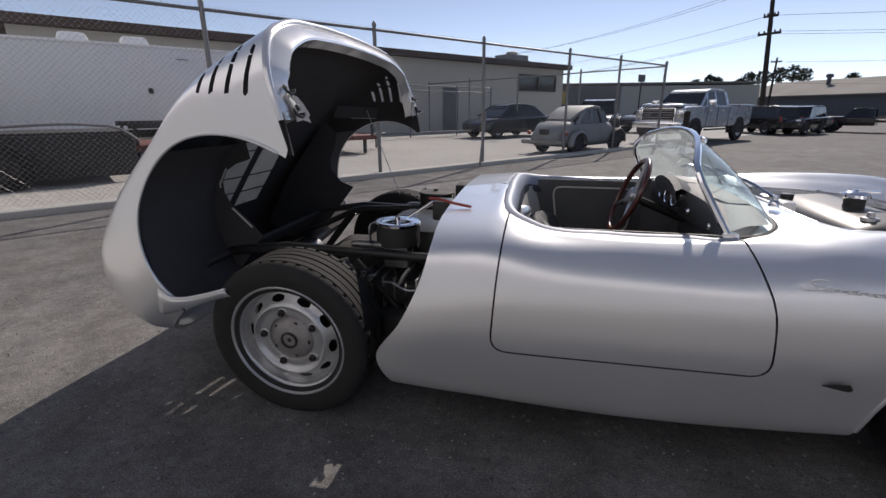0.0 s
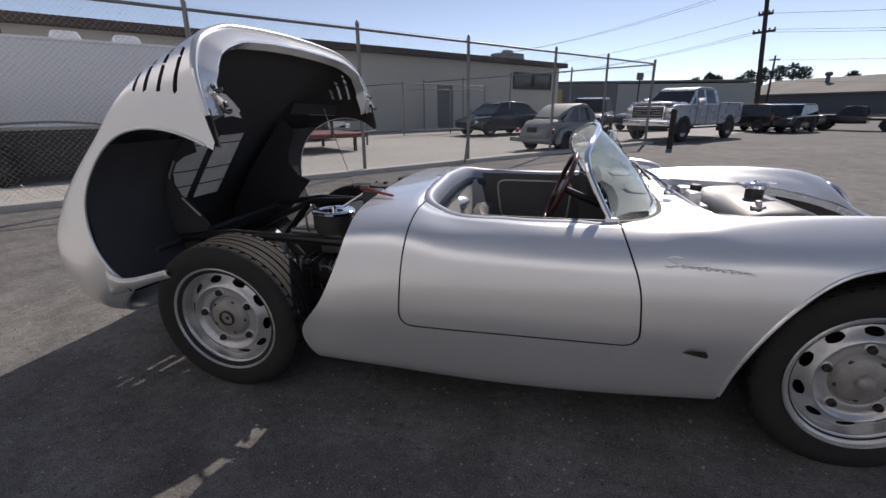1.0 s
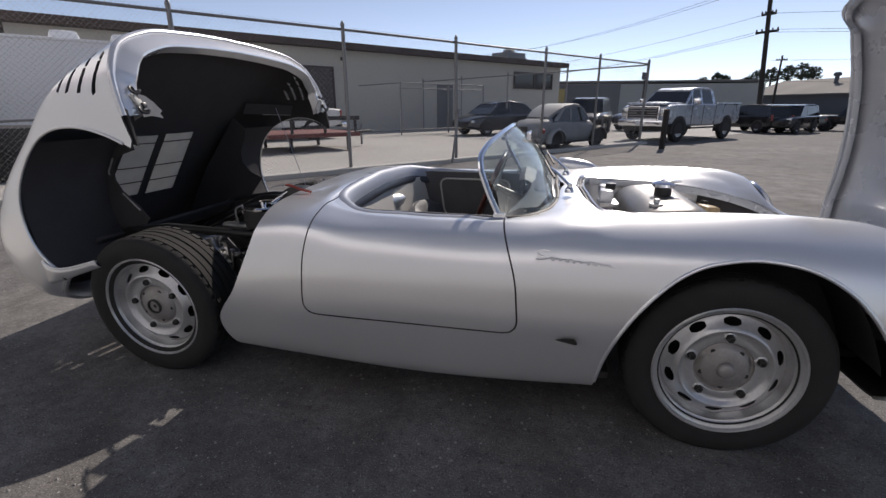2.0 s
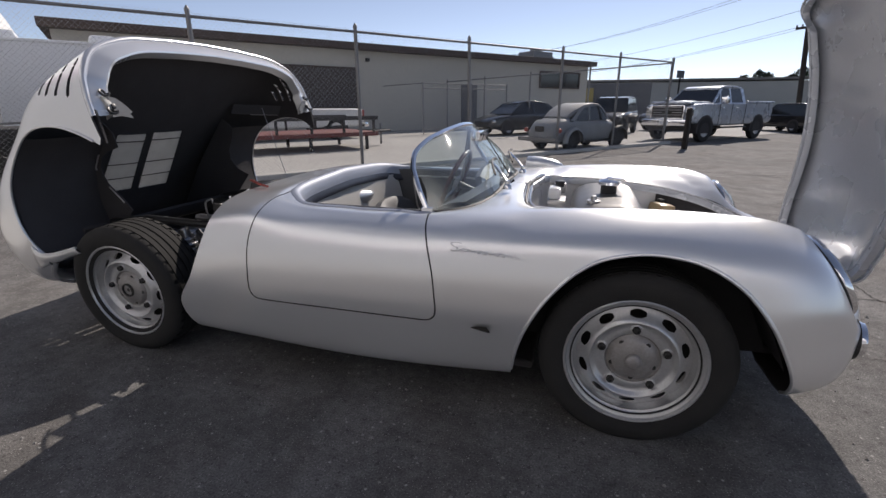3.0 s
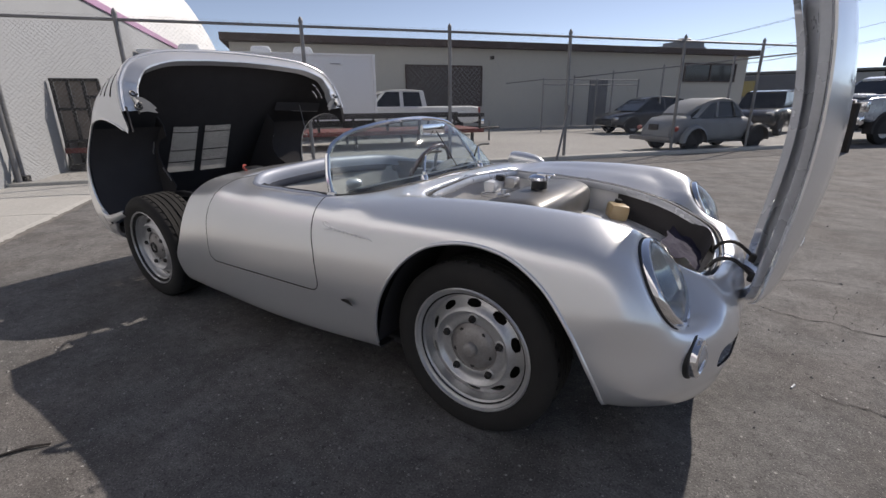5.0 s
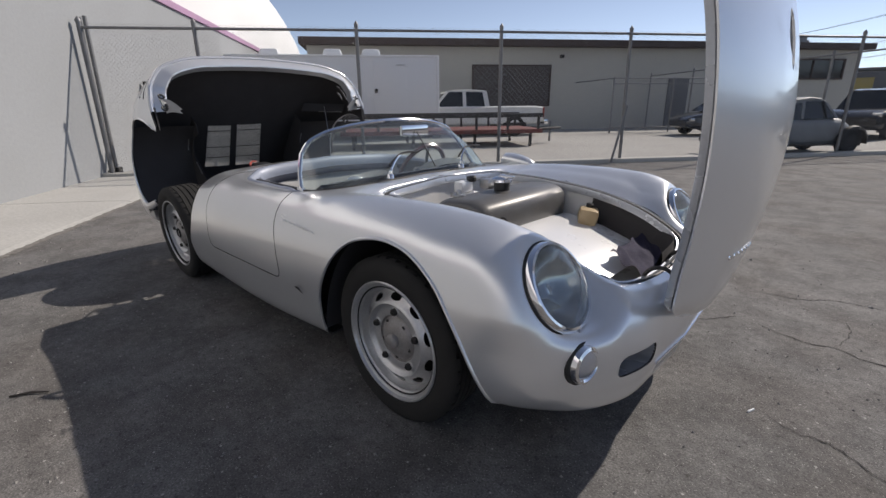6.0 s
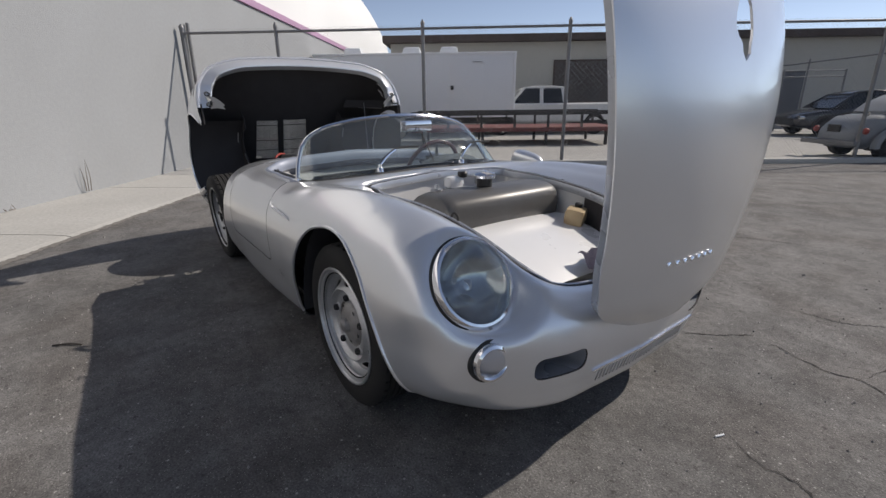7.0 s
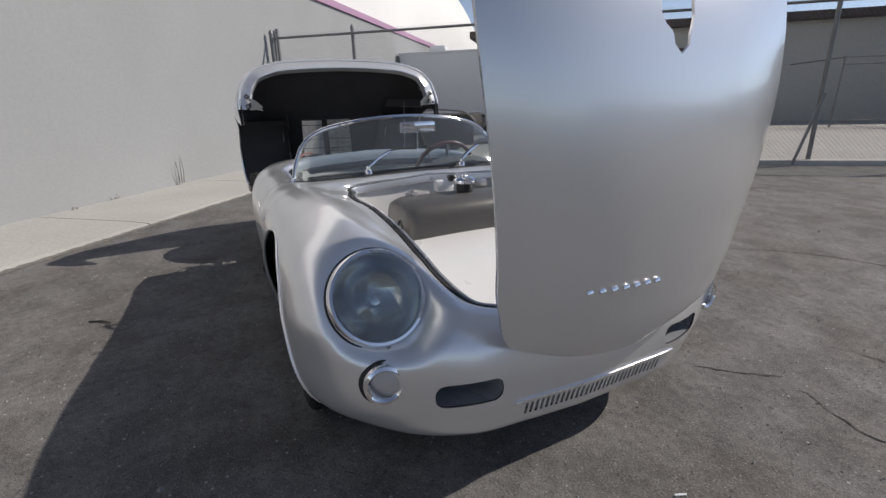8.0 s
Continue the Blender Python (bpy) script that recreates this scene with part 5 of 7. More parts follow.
# ---- engine bay ----
engine = new("engine_bay")
engine.parent = car
for sgn in (-1, 1):
    part("frame_tube", tube(bmesh.new(), [(.62, sgn * .42, .524), (.0, sgn * .42, .536), (-.15, sgn * .42, .540), (-.42, sgn * .40, .50), (-.60, sgn * .36, .41)], .019, 10), BLACK_PAINT, engine)
    part("frame_tube", tube(bmesh.new(), [(.62, sgn * .40, .30), (.20, sgn * .42, .25), (-.45, sgn * .40, .28)], .019, 10), BLACK_PAINT, engine)
    part("brace_tube", tube(bmesh.new(), [(.32, sgn * .42, .30), (.14, sgn * .42, .50)], .013, 8), BLACK_PAINT, engine)
part("brace_tube", tube(bmesh.new(), [(-.56, .25, .345), (-.14, .25, .546), (-.09, .25, .556), (.45, .25, .585)], .016, 10), BLACK_PAINT, engine)
part("brace_tube", tube(bmesh.new(), [(-.15, .25, .535), (-.34, .25, .30)], .019, 10), BLACK_PAINT, engine)
for sgn in (-1, 1):
    # shock absorber and spring
    coil = [Vector((.18 + .035 * math.cos(k * .55) - .0008 * k, sgn * .47 + .035 * math.sin(k * .55), .30 + .0022 * k)) for k in range(90)]
    part("coil_spring", tube(bmesh.new(), coil, .007, 6), DULL_STEEL, engine)
    part("shock_absorber", tube(bmesh.new(), [(.18, sgn * .47, .26), (.11, sgn * .47, .52)], .022, 12), DULL_STEEL, engine)
    part("axle_tube", tube(bmesh.new(), [(0, sgn * .60, .29), (0, sgn * .14, .31)], .045, 14), DARK_MISC, engine)
    part("trailing_arm", box(bmesh.new(), (.26, sgn * .50, .27), (.56, .03, .09), .01, pose(0, 0, 0, 0, -4, 0)), DARK_MISC, engine)
part("cross_tube", tube(bmesh.new(), [(.45, -.42, .525), (.45, .42, .525)], .016, 8), BLACK_PAINT, engine)
part("cross_tube", tube(bmesh.new(), [(-.60, -.36, .40), (-.60, .36, .40)], .018, 8), BLACK_PAINT, engine)
bm = bmesh.new()
box(bm, (.26, 0, .36), (.46, .50, .26), .04)
box(bm, (.05, 0, .34), (.34, .26, .24), .05)
part("crankcase", bm, DARK_MISC, engine)
for sgn in (-1, 1):
    barrel = part("cylinder_barrel", box(bmesh.new(), (.295, sgn * .33, .36), (.27, .13, .12), .03), DARK_MISC, engine)
    for k in range(7):
        part("fin", box(bmesh.new(), (.16 + k * .045, sgn * .34, .36), (.010, .16, .15), .003), DULL_STEEL, barrel)
    air = bmesh.new()
    am = pose(.292, sgn * .335, .552)
    lathe(air, [(.070, 0), (.086, .004), (.086, .078), (.082, .085)], 36, am)
    part("air_cleaner", air, DARK_MISC, engine)
    lidm = bmesh.new()
    lathe(lidm, [(.090, .083), (.0905, .091), (.084, .096), (.055, .094), (.03, .098), (.012, .099), (.011, .110), (0, .112)], 36, am)
    part("air_cleaner_lid", lidm, CHROME if sgn < 0 else DARK_MISC, engine, "polished air cleaner lid" if sgn < 0 else "")
    part("carburettor", box(bmesh.new(), (.292, sgn * .335, .505), (.10, .09, .085), .012), DULL_STEEL, engine)
    part("fuel_rail", tube(bmesh.new(), [(.115, sgn * .385, .556), (.14, sgn * .385, .558), (.225, sgn * .385, .556), (.235, sgn * .385, .556), (.262, sgn * .385, .556)], [.012, .017, .017, .023, .020], 10), DULL_STEEL, engine)
    part("clamp_rod", tube(bmesh.new(), curve([(.205, sgn * .40, .562), (.200, sgn * .405, .60), (.203, sgn * .40, .642), (.225, sgn * .385, .652)], 10), .0045, 6), DULL_STEEL, engine)
    part("clamp_rod", tube(bmesh.new(), [(.380, sgn * .36, .55), (.385, sgn * .36, .64)], .004, 6), DULL_STEEL, engine)
    for k, (x0, z0) in enumerate(((.10, .452), (.125, .470), (.18, .455), (.21, .445))):
        part("fitting", lathe(bmesh.new(), [(.012, 0), (.012, .016), (.008, .020), (.008, .034), (0, .036)], 8, pose(x0, sgn * (.455 + .01 * (k % 2)), z0, 90 * sgn, 30 * k, 0)), DULL_STEEL if k != 1 else LEATHER_PALE, engine)
    part("ignition_lead", tube(bmesh.new(), curve([(.30, sgn * .41, .400), (.325, sgn * .44, .425), (.345, sgn * .44, .462), (.36, sgn * .42, .48)], 12), .006, 6), LEATHER_PALE, engine)
    part("ignition_lead", tube(bmesh.new(), curve([(.25, sgn * .42, .415), (.30, sgn * .45, .428), (.35, sgn * .45, .40), (.42, sgn * .43, .405)], 12), .005, 6), DULL_STEEL, engine)
    part("rocker_cover", box(bmesh.new(), (.30, sgn * .405, .37), (.26, .03, .085), .012), DARK_MISC, engine)
    part("heat_tin", box(bmesh.new(), (.30, sgn * .43, .285), (.30, .15, .05), .02), DULL_STEEL if sgn > 0 else DARK_MISC, engine)
    for k, (a, b, c) in enumerate(((.46, .28, .42), (.36, .33, .40), (.28, .36, .45))):
        part("hose", tube(bmesh.new(), curve([(a, sgn * b, c), (a + .04, sgn * (b + .06), c - .04), (a + .09, sgn * (b + .04), c + .03), (a + .12, sgn * b, c + .08)], 12), .009, 6), DULL_STEEL if k == 1 else BLACK_PAINT, engine)
part("linkage_rod", tube(bmesh.new(), [(.335, -.325, .660), (.425, -.300, .718), (.455, -.295, .722)], .0075, 8), CHROME, engine)
part("fan_shroud", box(bmesh.new(), (.33, -.02, .50), (.36, .44, .18), .06), BLACK_PAINT, engine)
part("coil_box", box(bmesh.new(), (.475, -.33, .700), (.07, .09, .075), .012), BLACK_PAINT, engine)
part("relay_box", box(bmesh.new(), (.50, .16, .690), (.12, .13, .07), .012), DARK_MISC, engine)
bm = bmesh.new()
box(bm, (.62, 0, .42), (.02, 1.12, .48), .006)
part("firewall", bm, BLACK_IN, engine, smooth=False)
part("red_strap", tube(bmesh.new(), curve([(.425, -.345, .742), (.47, -.385, .748), (.53, -.425, .744), (.60, -.455, .739)], 10), .0055, 6), RED_PLASTIC, engine, "short red strap by the engine bay")
for sgn in (-1, 1):
    bm = bmesh.new()
    grid(bm, [[Vector((.37, sgn * .735, .295)), Vector((.40, sgn * .735, .385)), Vector((.47, sgn * .74, .43))], [Vector((.40, sgn * .64, .295)), Vector((.425, sgn * .64, .385)), Vector((.49, sgn * .64, .43))]])
    part("sill_end", bm, INNER_SILVER, body)
bm = bmesh.new()
lathe(bm, [(.06, -.30), (.07, -.28), (.07, .28), (.06, .30), (0, .30)], 24, pose(-.42, 0, .30, 90, 0, 0))
part("muffler", bm, DULL_STEEL, engine)
for sgn in (-1, 1):
    part("exhaust_pipe", tube(bmesh.new(), [(-.44, sgn * .08, .27), (-.66, sgn * .08, .26)], .024, 12, ends=False), DULL_STEEL, engine)

# the car stands slightly askew to the row of axes
car.matrix_basis = pose(0, .02, 0, 0, 0, 1.15)

# ---- ground, kerbs, walls ----
def sheet_xy(pts, z, m=None):
    bm = bmesh.new()
    bm.faces.new([bm.verts.new((x, y, z)) for x, y in pts])
    if m is not None:
        bmesh.ops.transform(bm, matrix=m, verts=bm.verts[:])
    return bm


ground = part("ground", sheet_xy([(-2500, -2500), (2500, -2500), (2500, 2500), (-2500, 2500)], 0.0), ASPHALT, smooth=False)
tagged(ground, "worn grey asphalt with gritty patches and cracks", "ground", kind="structure")
Y0 = yard(0, 0)
bm = bmesh.new()
box(bm, (14.0, 17.0, -.02), (40.0, 24.7, .064), .01)
lot = part("pavement", bm, YARD, smooth=False)
lot.matrix_world = Y0
tagged(lot, "pale sunlit concrete yard behind the fence", "pavement", kind="structure")
bm = bmesh.new()
box(bm, (4.3, 4.53, .02), (17.0, .22, .12), .018)
kerb = part("kerb", bm, CONCRETE)
kerb.matrix_world = Y0
tagged(kerb, "low concrete kerb under the chain-link fence", "kerb", kind="structure")
strip = thing("walkway", "pale concrete apron along the white wall", "walkway", Y0, kind="structure")
for k in range(6):
    bm = bmesh.new()
    a, b = -9.0 + k * 2.26, -9.0 + (k + 1) * 2.26 - .012
    prof = [(-3.5, -.02), (-3.5, .035), (-2.36, .03), (-2.16, .020), (-2.08, .002), (-2.07, -.02)]
    lo, hi = [bm.verts.new((u, a, z)) for u, z in prof], [bm.verts.new((u, b, z)) for u, z in prof]
    for i in range(len(prof)):
        j = (i + 1) % len(prof)
        bm.faces.new((lo[i], lo[j], hi[j], hi[i]))
    bm.faces.new(lo[::-1])
    bm.faces.new(hi)
    part("slab", bm, CONCRETE, strip, smooth=False)

# cracks in the asphalt
CRACKS = [(((2.80, .98), (2.95, 1.02), (3.08, .95), (3.2, .98), (3.34, .93), (3.56, .99), (3.95, .86), (4.5, .95)), .0075), (((2.70, 1.44), (2.88, 1.52), (3.0, 1.53), (3.12, 1.63), (3.5, 1.66)), .0045),
          (((2.60, .82), (2.70, .92), (2.80, 1.06)), .006), (((3.04, .26), (3.17, .2), (3.24, .21), (3.36, .14), (3.7, .12)), .004), (((3.46, 1.33), (3.54, 1.24), (3.56, 1.0), (3.66, .84)), .006),
          (((1.6, 2.2), (1.79, 2.5), (2.11, 2.76), (2.6, 2.9)), .006), (((3.5, 6.7), (3.97, 6.47), (4.3, 6.42), (4.63, 6.22), (5.2, 6.2)), .022), (((4.1, 6.3), (4.6, 6.41), (5.1, 6.5)), .018),
          (((4.6, 2.6), (5.4, 2.5), (6.2, 2.8)), .008), (((3.6, 3.6), (4.3, 4.1), (4.9, 4.2), (5.6, 4.9)), .009), (((-1.6, 3.2), (-1.0, 3.7), (-.2, 4.6)), .007), (((5.8, 4.4), (6.9, 4.7), (8.0, 5.3)), .012),
          (((-1.3, -1.2), (-1.6, -.9), (-1.9, -.3)), .004), (((3.0, 6.0), (3.9, 6.0), (5.0, 5.7)), .010), (((5.4, 9.4), (6.6, 9.2), (8.3, 9.5)), .016), (((3.2, 1.0), (3.24, 1.2), (3.2, 1.4)), .003)]
bm = bmesh.new()
rnd = random.Random(4)
for way, w in CRACKS:
    total = sum(math.dist(a, b) for a, b in zip(way, way[1:]))
    n = max(8, int(total / (.018 if total < 1.5 else .05)))
    prev = None
    line = curve([(x, y, .0025) for x, y in way], n)
    for k in range(n):
        p = Vector(line[k])
        t = Vector(line[min(k + 1, n - 1)]) - Vector(line[max(k - 1, 0)])
        nrm = Vector((-t.y, t.x, 0)).normalized()
        p += nrm * rnd.uniform(-1, 1) * (.006 if total < 1.5 else .02)
        ww = w * rnd.uniform(.25, 1.0) * (1 - .85 * abs(2 * k / (n - 1) - 1) ** 2)
        pair = (bm.verts.new(p + nrm * ww), bm.verts.new(p - nrm * ww * rnd.uniform(.4, 1.2)))
        if prev:
            bm.faces.new((prev[0], prev[1], pair[1], pair[0]))
        prev = pair
cracks = part("asphalt_cracks", bm, material("crack_dirt", (0.035, 0.032, 0.03), 0.95, vary=.4, scale=30), smooth=False)
tagged(cracks, "thin dark jagged cracks in the asphalt", "cracks", kind="stuff")
# crumbled dirt along the walkway's edge
bm = bmesh.new()
rnd = random.Random(11)
edge_a, edge_b = [], []
for k in range(240):
    v = -4.0 + k * .035
    edge_a.append(bm.verts.new((-2.075 - rnd.uniform(.0, .035), v, .012)))
    edge_b.append(bm.verts.new((-2.065 + rnd.uniform(.0, .04) * rnd.random() + .022 * math.sin(k * .21) ** 2 * abs(math.sin(k * .057)), v, .0032)))
for k in range(239):
    bm.faces.new((edge_a[k], edge_a[k + 1], edge_b[k + 1], edge_b[k]))
seam = part("dirt_edge", bm, material("crumbled_dirt", (0.19, 0.178, 0.163), 0.95, vary=.6, scale=25, dark=(.10, .092, .084), fine=.3, fine_scale=90, bump=.5, bump_scale=70), smooth=False)
seam.matrix_world = Y0
tagged(seam, "crumbled dark dirt along the walkway's edge", "dirt", kind="stuff")
# loose grit
bm = bmesh.new()
rnd = random.Random(7)
for k in range(2600):
    if k % 3 == 0:
        u, v = rnd.uniform(-2.1, 0.5), rnd.uniform(-2.4, 4.2)
        p = yard(u, v).translation
        x, y = p.x, p.y
    else:
        x, y = rnd.uniform(-2.6, 6.0), rnd.uniform(-1.8, 4.5)
    s = rnd.uniform(.0025, .008) * (1.8 if rnd.random() < .04 else 1)
    a = rnd.uniform(0, 6.3)
    c, d = math.cos(a) * s, math.sin(a) * s
    vs = [bm.verts.new((x + c, y + d, 0)), bm.verts.new((x - d * .8, y + c * .8, 0)), bm.verts.new((x - c * .9, y - d * .9, 0)), bm.verts.new((x + d, y - c, 0)), bm.verts.new((x + c * .2, y + d * .1, s * .9))]
    for i in range(4):
        bm.faces.new((vs[i], vs[(i + 1) % 4], vs[4]))
grit = part("loose_grit", bm, STONE, smooth=False)
tagged(grit, "loose pale grit scattered over the asphalt", "gravel", kind="stuff")

# white building beside the car, with a barrel roof
WALL_H = 3.18
bm = bmesh.new()
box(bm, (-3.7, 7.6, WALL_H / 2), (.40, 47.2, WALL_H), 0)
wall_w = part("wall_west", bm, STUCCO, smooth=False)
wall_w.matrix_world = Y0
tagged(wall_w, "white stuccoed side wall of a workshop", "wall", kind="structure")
bm = bmesh.new()
box(bm, (-3.6, 7.6, WALL_H + .07), (.30, 47.2, .15), .01)
band_ = part("trim", bm, MAGENTA, smooth=False)
band_.matrix_world = Y0
tagged(band_, "faded magenta band along the top of the white wall", "trim", kind="structure")
bm = bmesh.new()
prof = curve([(-3.57, WALL_H + .10), (-3.64, 4.33), (-4.31, 6.09), (-5.74, 8.31), (-8.24, 10.44), (-11.9, 11.55), (-16.6, 11.9)], 26)
rows = []
for v in (-16.0, 0.0, 16.0, 31.2):
    rows.append([Vector((u, v, z)) for u, z in prof])
grid(bm, rows)
end = [bm.verts.new((u, 31.18, z)) for u, z in prof] + [bm.verts.new((-16.6, 31.18, 0)), bm.verts.new((-3.57, 31.18, 0))]
bm.faces.new(end)
roof = part("roof", bm, ROOF_WHITE)
roof.matrix_world = Y0
tagged(roof, "white curved barrel roof of the workshop", "roof", kind="structure")
# a weed, a pipe stub and a scuffed vine at the wall's foot
for u, v, h in ((-3.46, 1.92, .46), (-3.46, .86, .11), (-3.46, .39, .07)):
    weed = thing("wall_weed", "thin dry weed growing against the white wall", "weed", yard(u, v))
    for k in range(3 if h > .1 else 2):
        pts = [Vector((.015 * k, .02 * (k - 1), .06)), Vector((.03, .05 * (k - 1), h * .5)), Vector((.02, .06 * (k - 1) + .03 * math.sin(k * 2), h * (.75 + .12 * k)))]
        part("stem", tube(bmesh.new(), curve(pts, 8), [.006 - .0006 * i for i in range(8)], 5), WOOD_GREY, weed)

# cream building behind the yard
hall = thing("workshop_hall", "long cream-painted low building with a dark fascia", "building", Y0)
FV = 16.1
bm = bmesh.new()
box(bm, (11.1, FV + 5, 1.75), (25.2, 10.0, 3.5), 0)
part("wall", bm, BEIGE_WALL, hall, smooth=False)
bm = bmesh.new()
box(bm, (11.1, FV + 4.85, 3.46), (25.7, 10.6, .26), .02)
part("fascia", bm, FASCIA, hall, "dark brown fascia board", smooth=False)
win = bmesh.new()
box(win, (6.75, FV - .01, 1.82), (3.30, .05, 1.56), .01)
win = part("window", win, ROLLUP, hall, "dark barred window", smooth=False)
for k in range(19):
    for s in (-1, 1):
        x0 = 5.12 + k * .22 - .75
        pts = []
        a, b = (x0, 1.06), (x0 + 1.5, 2.58)
        if s < 0:
            a, b = (x0 + 1.5, 1.06), (x0, 2.58)
        lo_, hi_ = 5.12, 8.38
        def at(x):
            k_ = (x - a[0]) / (b[0] - a[0])
            return (x, FV - .06, a[1] + k_ * (b[1] - a[1]))
        xs = sorted((min(max(a[0], lo_), hi_), min(max(b[0], lo_), hi_)))
        if xs[1] - xs[0] > .05:
            part("window_bar", tube(bmesh.new(), [at(xs[0]), at(xs[1])], .011, 4), GALV, win, smooth=False)
fr = bmesh.new()
for c, s in (((6.75, FV - .05, 2.62), (3.42, .06, .07)), ((6.75, FV - .05, 1.02), (3.42, .06, .07)), ((5.07, FV - .05, 1.82), (.07, .06, 1.6)), ((8.43, FV - .05, 1.82), (.07, .06, 1.6))):
    box(fr, c, s, .008)
part("window_frame", fr, FASCIA, win, smooth=False)
w2 = part("window", box(bmesh.new(), (21.2, FV - .01, 2.50), (3.3, .05, .78), .01), DARK_GLASS, hall, "dark strip window", smooth=False)
fr = bmesh.new()
for c, s in (((21.2, FV - .05, 2.92), (3.44, .07, .07)), ((21.2, FV - .05, 2.08), (3.44, .07, .07)), ((19.52, FV - .05, 2.5), (.07, .07, .8)), ((22.88, FV - .05, 2.5), (.07, .07, .8)), ((21.2, FV - .05, 2.5), (.05, .06, .8))):
    box(fr, c, s, .006)
part("window_frame", fr, FASCIA, w2, smooth=False)
part("wall_lamp", box(bmesh.new(), (8.9, FV - .08, 2.98), (.16, .16, .14), .03), DARK_MISC, hall)
ac = new("roof_unit")
ac.parent = hall
part("housing", box(bmesh.new(), (21.8, FV + 2.6, 3.95), (1.7, 1.3, .62), .05), GALV, ac)
part("cowl", lathe(bmesh.new(), [(.36, 0), (.36, .16), (.30, .20), (0, .20)], 20, pose(21.8, FV + 2.6, 4.26)), GALV, ac)
part("duct", box(bmesh.new(), (22.9, FV + 2.6, 3.85), (.6, .5, .42), .03), GALV, ac)
dr = part("door", box(bmesh.new(), (14.5, FV - .01, 1.05), (1.0, .06, 2.1), .01), FAR_WALL, hall, "grey steel door", smooth=False)

# ---- chain-link fence ----
fence = thing("fence", "tall galvanised chain-link fence with round posts", "fence", Y0)
POSTS = [-3.40, -1.83, .59, 2.98, 5.35, 7.98, 10.11, 12.55]
H = 2.30


def post(x, y, h, r=.030, parent=fence, lean=(0, 0)):
    bm = bmesh.new()
    tube(bm, [(x, y, .0), (x + lean[0], y + lean[1], h - .02)], r, 12)
    lathe(bm, [(r * 1.15, 0), (r * 1.15, .03), (r * .7, .055), (r * .3, .075), (0, .08)], 12, pose(x + lean[0], y + lean[1], h - .03))
    return part("post", bm, GALV, parent)


def link_mesh(p, q, z0, z1, gap=.060, r=.0012, parent=fence):
    """Diagonal wires between two posts."""
    p, q = Vector((*p, 0)), Vector((*q, 0))
    length, h = (q - p).length, z1 - z0
    d = (q - p).normalized()
    side = Vector((-d.y, d.x, 0)) * .004
    bm = bmesh.new()
    n = int((length + h) / gap)
    for k in range(n):
        for s in (1, -1):
            a = -h + k * gap
            x0, x1 = max(a, 0), min(a + h, length)
            if x1 - x0 < .02:
                continue
            za, zb = z0 + (x0 - a), z0 + (x1 - a)
            if s < 0:
                za, zb = z0 + z1 - za, z0 + z1 - zb
            tube(bm, [p + d * x0 + side * s + Vector((0, 0, za)), p + d * x1 + side * s + Vector((0, 0, zb))], r, 3, ends=False)
    ob = part("wire_mesh", bm, WIRE, parent, smooth=False)
    ob["kind"] = "stuff"
    return ob


for i, u in enumerate(POSTS):
    post(u, 4.55, H, .036 if i in (0, 7) else .030, lean=(-.03, 0) if i == 4 else (0, 0))
part("top_rail", tube(bmesh.new(), [(-3.40, 4.55, 2.20), (2.98, 4.55, 2.22), (12.55, 4.55, 2.22)], .021, 10), GALV, fence)
for a, b in zip(POSTS, POSTS[1:]):
    link_mesh((a, 4.58), (b, 4.58), .06, 2.27)
part("brace", tube(bmesh.new(), [(5.36, 4.5, 1.02), (5.05, 4.32, .03)], .022, 8), GALV, fence)
part("tension_bar", tube(bmesh.new(), [(12.50, 4.56, .1), (12.50, 4.56, 2.2)], .008, 6), GALV, fence)
for v in (7.4, 10.2, 13.0, 15.9):
    post(12.55 + .04 * (v - 4.5), v, 2.28)
part("top_rail", tube(bmesh.new(), [(12.55, 4.55, 2.20), (13.0, 15.9, 2.20)], .021, 10), GALV, fence)
# a spare pole standing against the wall behind the fence's end
pole = thing("spare_pole", "loose galvanised pole standing against the white wall", "pole", yard(-3.43, 4.74))
part("shaft", tube(bmesh.new(), [(0, 0, .05), (-.02, .10, 2.40)], .030, 12), GALV, pole)
part("foot_block", box(bmesh.new(), (0.03, -.05, .09), (.12, .14, .13), .02), DARK_MISC, pole)
# gate cage against the hall
cage = thing("gate_cage", "chain-link gate enclosure standing against the cream building", "gate", Y0)
for u in (9.6, 12.0, 14.0):
    part("post", tube(bmesh.new(), [(u, 12.8, 0), (u, 12.8, 1.98)], .03, 8), GALV, cage)
for z in (1.94, 1.75, .2):
    part("rail", tube(bmesh.new(), [(9.6, 12.8, z), (14.0, 12.8, z)], .018, 8), GALV, cage)
part("rail", tube(bmesh.new(), [(9.6, 12.8, 1.94), (9.6, 16.0, 1.94)], .018, 8), GALV, cage)
link_mesh((9.6, 12.83), (14.0, 12.83), .1, 1.94, .09, .0022, cage)

# ---- box trailer ----
trailer = thing("box_trailer", "white enclosed box trailer with roof vents", "trailer", Y0)
TV = 11.8
part("body", box(bmesh.new(), (-.20, TV + 1.2, 1.60), (6.4, 2.4, 1.94), .05), TRAILER_WHITE, trailer)
for z, h in ((2.54, .07), (.66, .10)):
    part("edge_rail", box(bmesh.new(), (-.20, TV + 1.2, z), (6.46, 2.46, h), .015), TRAILER_WHITE, trailer)
for u in (2.97,):
    part("corner_rail", box(bmesh.new(), (u, TV - .01, 1.60), (.09, .06, 1.9), .015), TRAILER_WHITE, trailer)
door_ = part("side_door", box(bmesh.new(), (1.45, TV - .012, 1.55), (1.05, .03, 1.72), .008), TRAILER_WHITE, trailer)
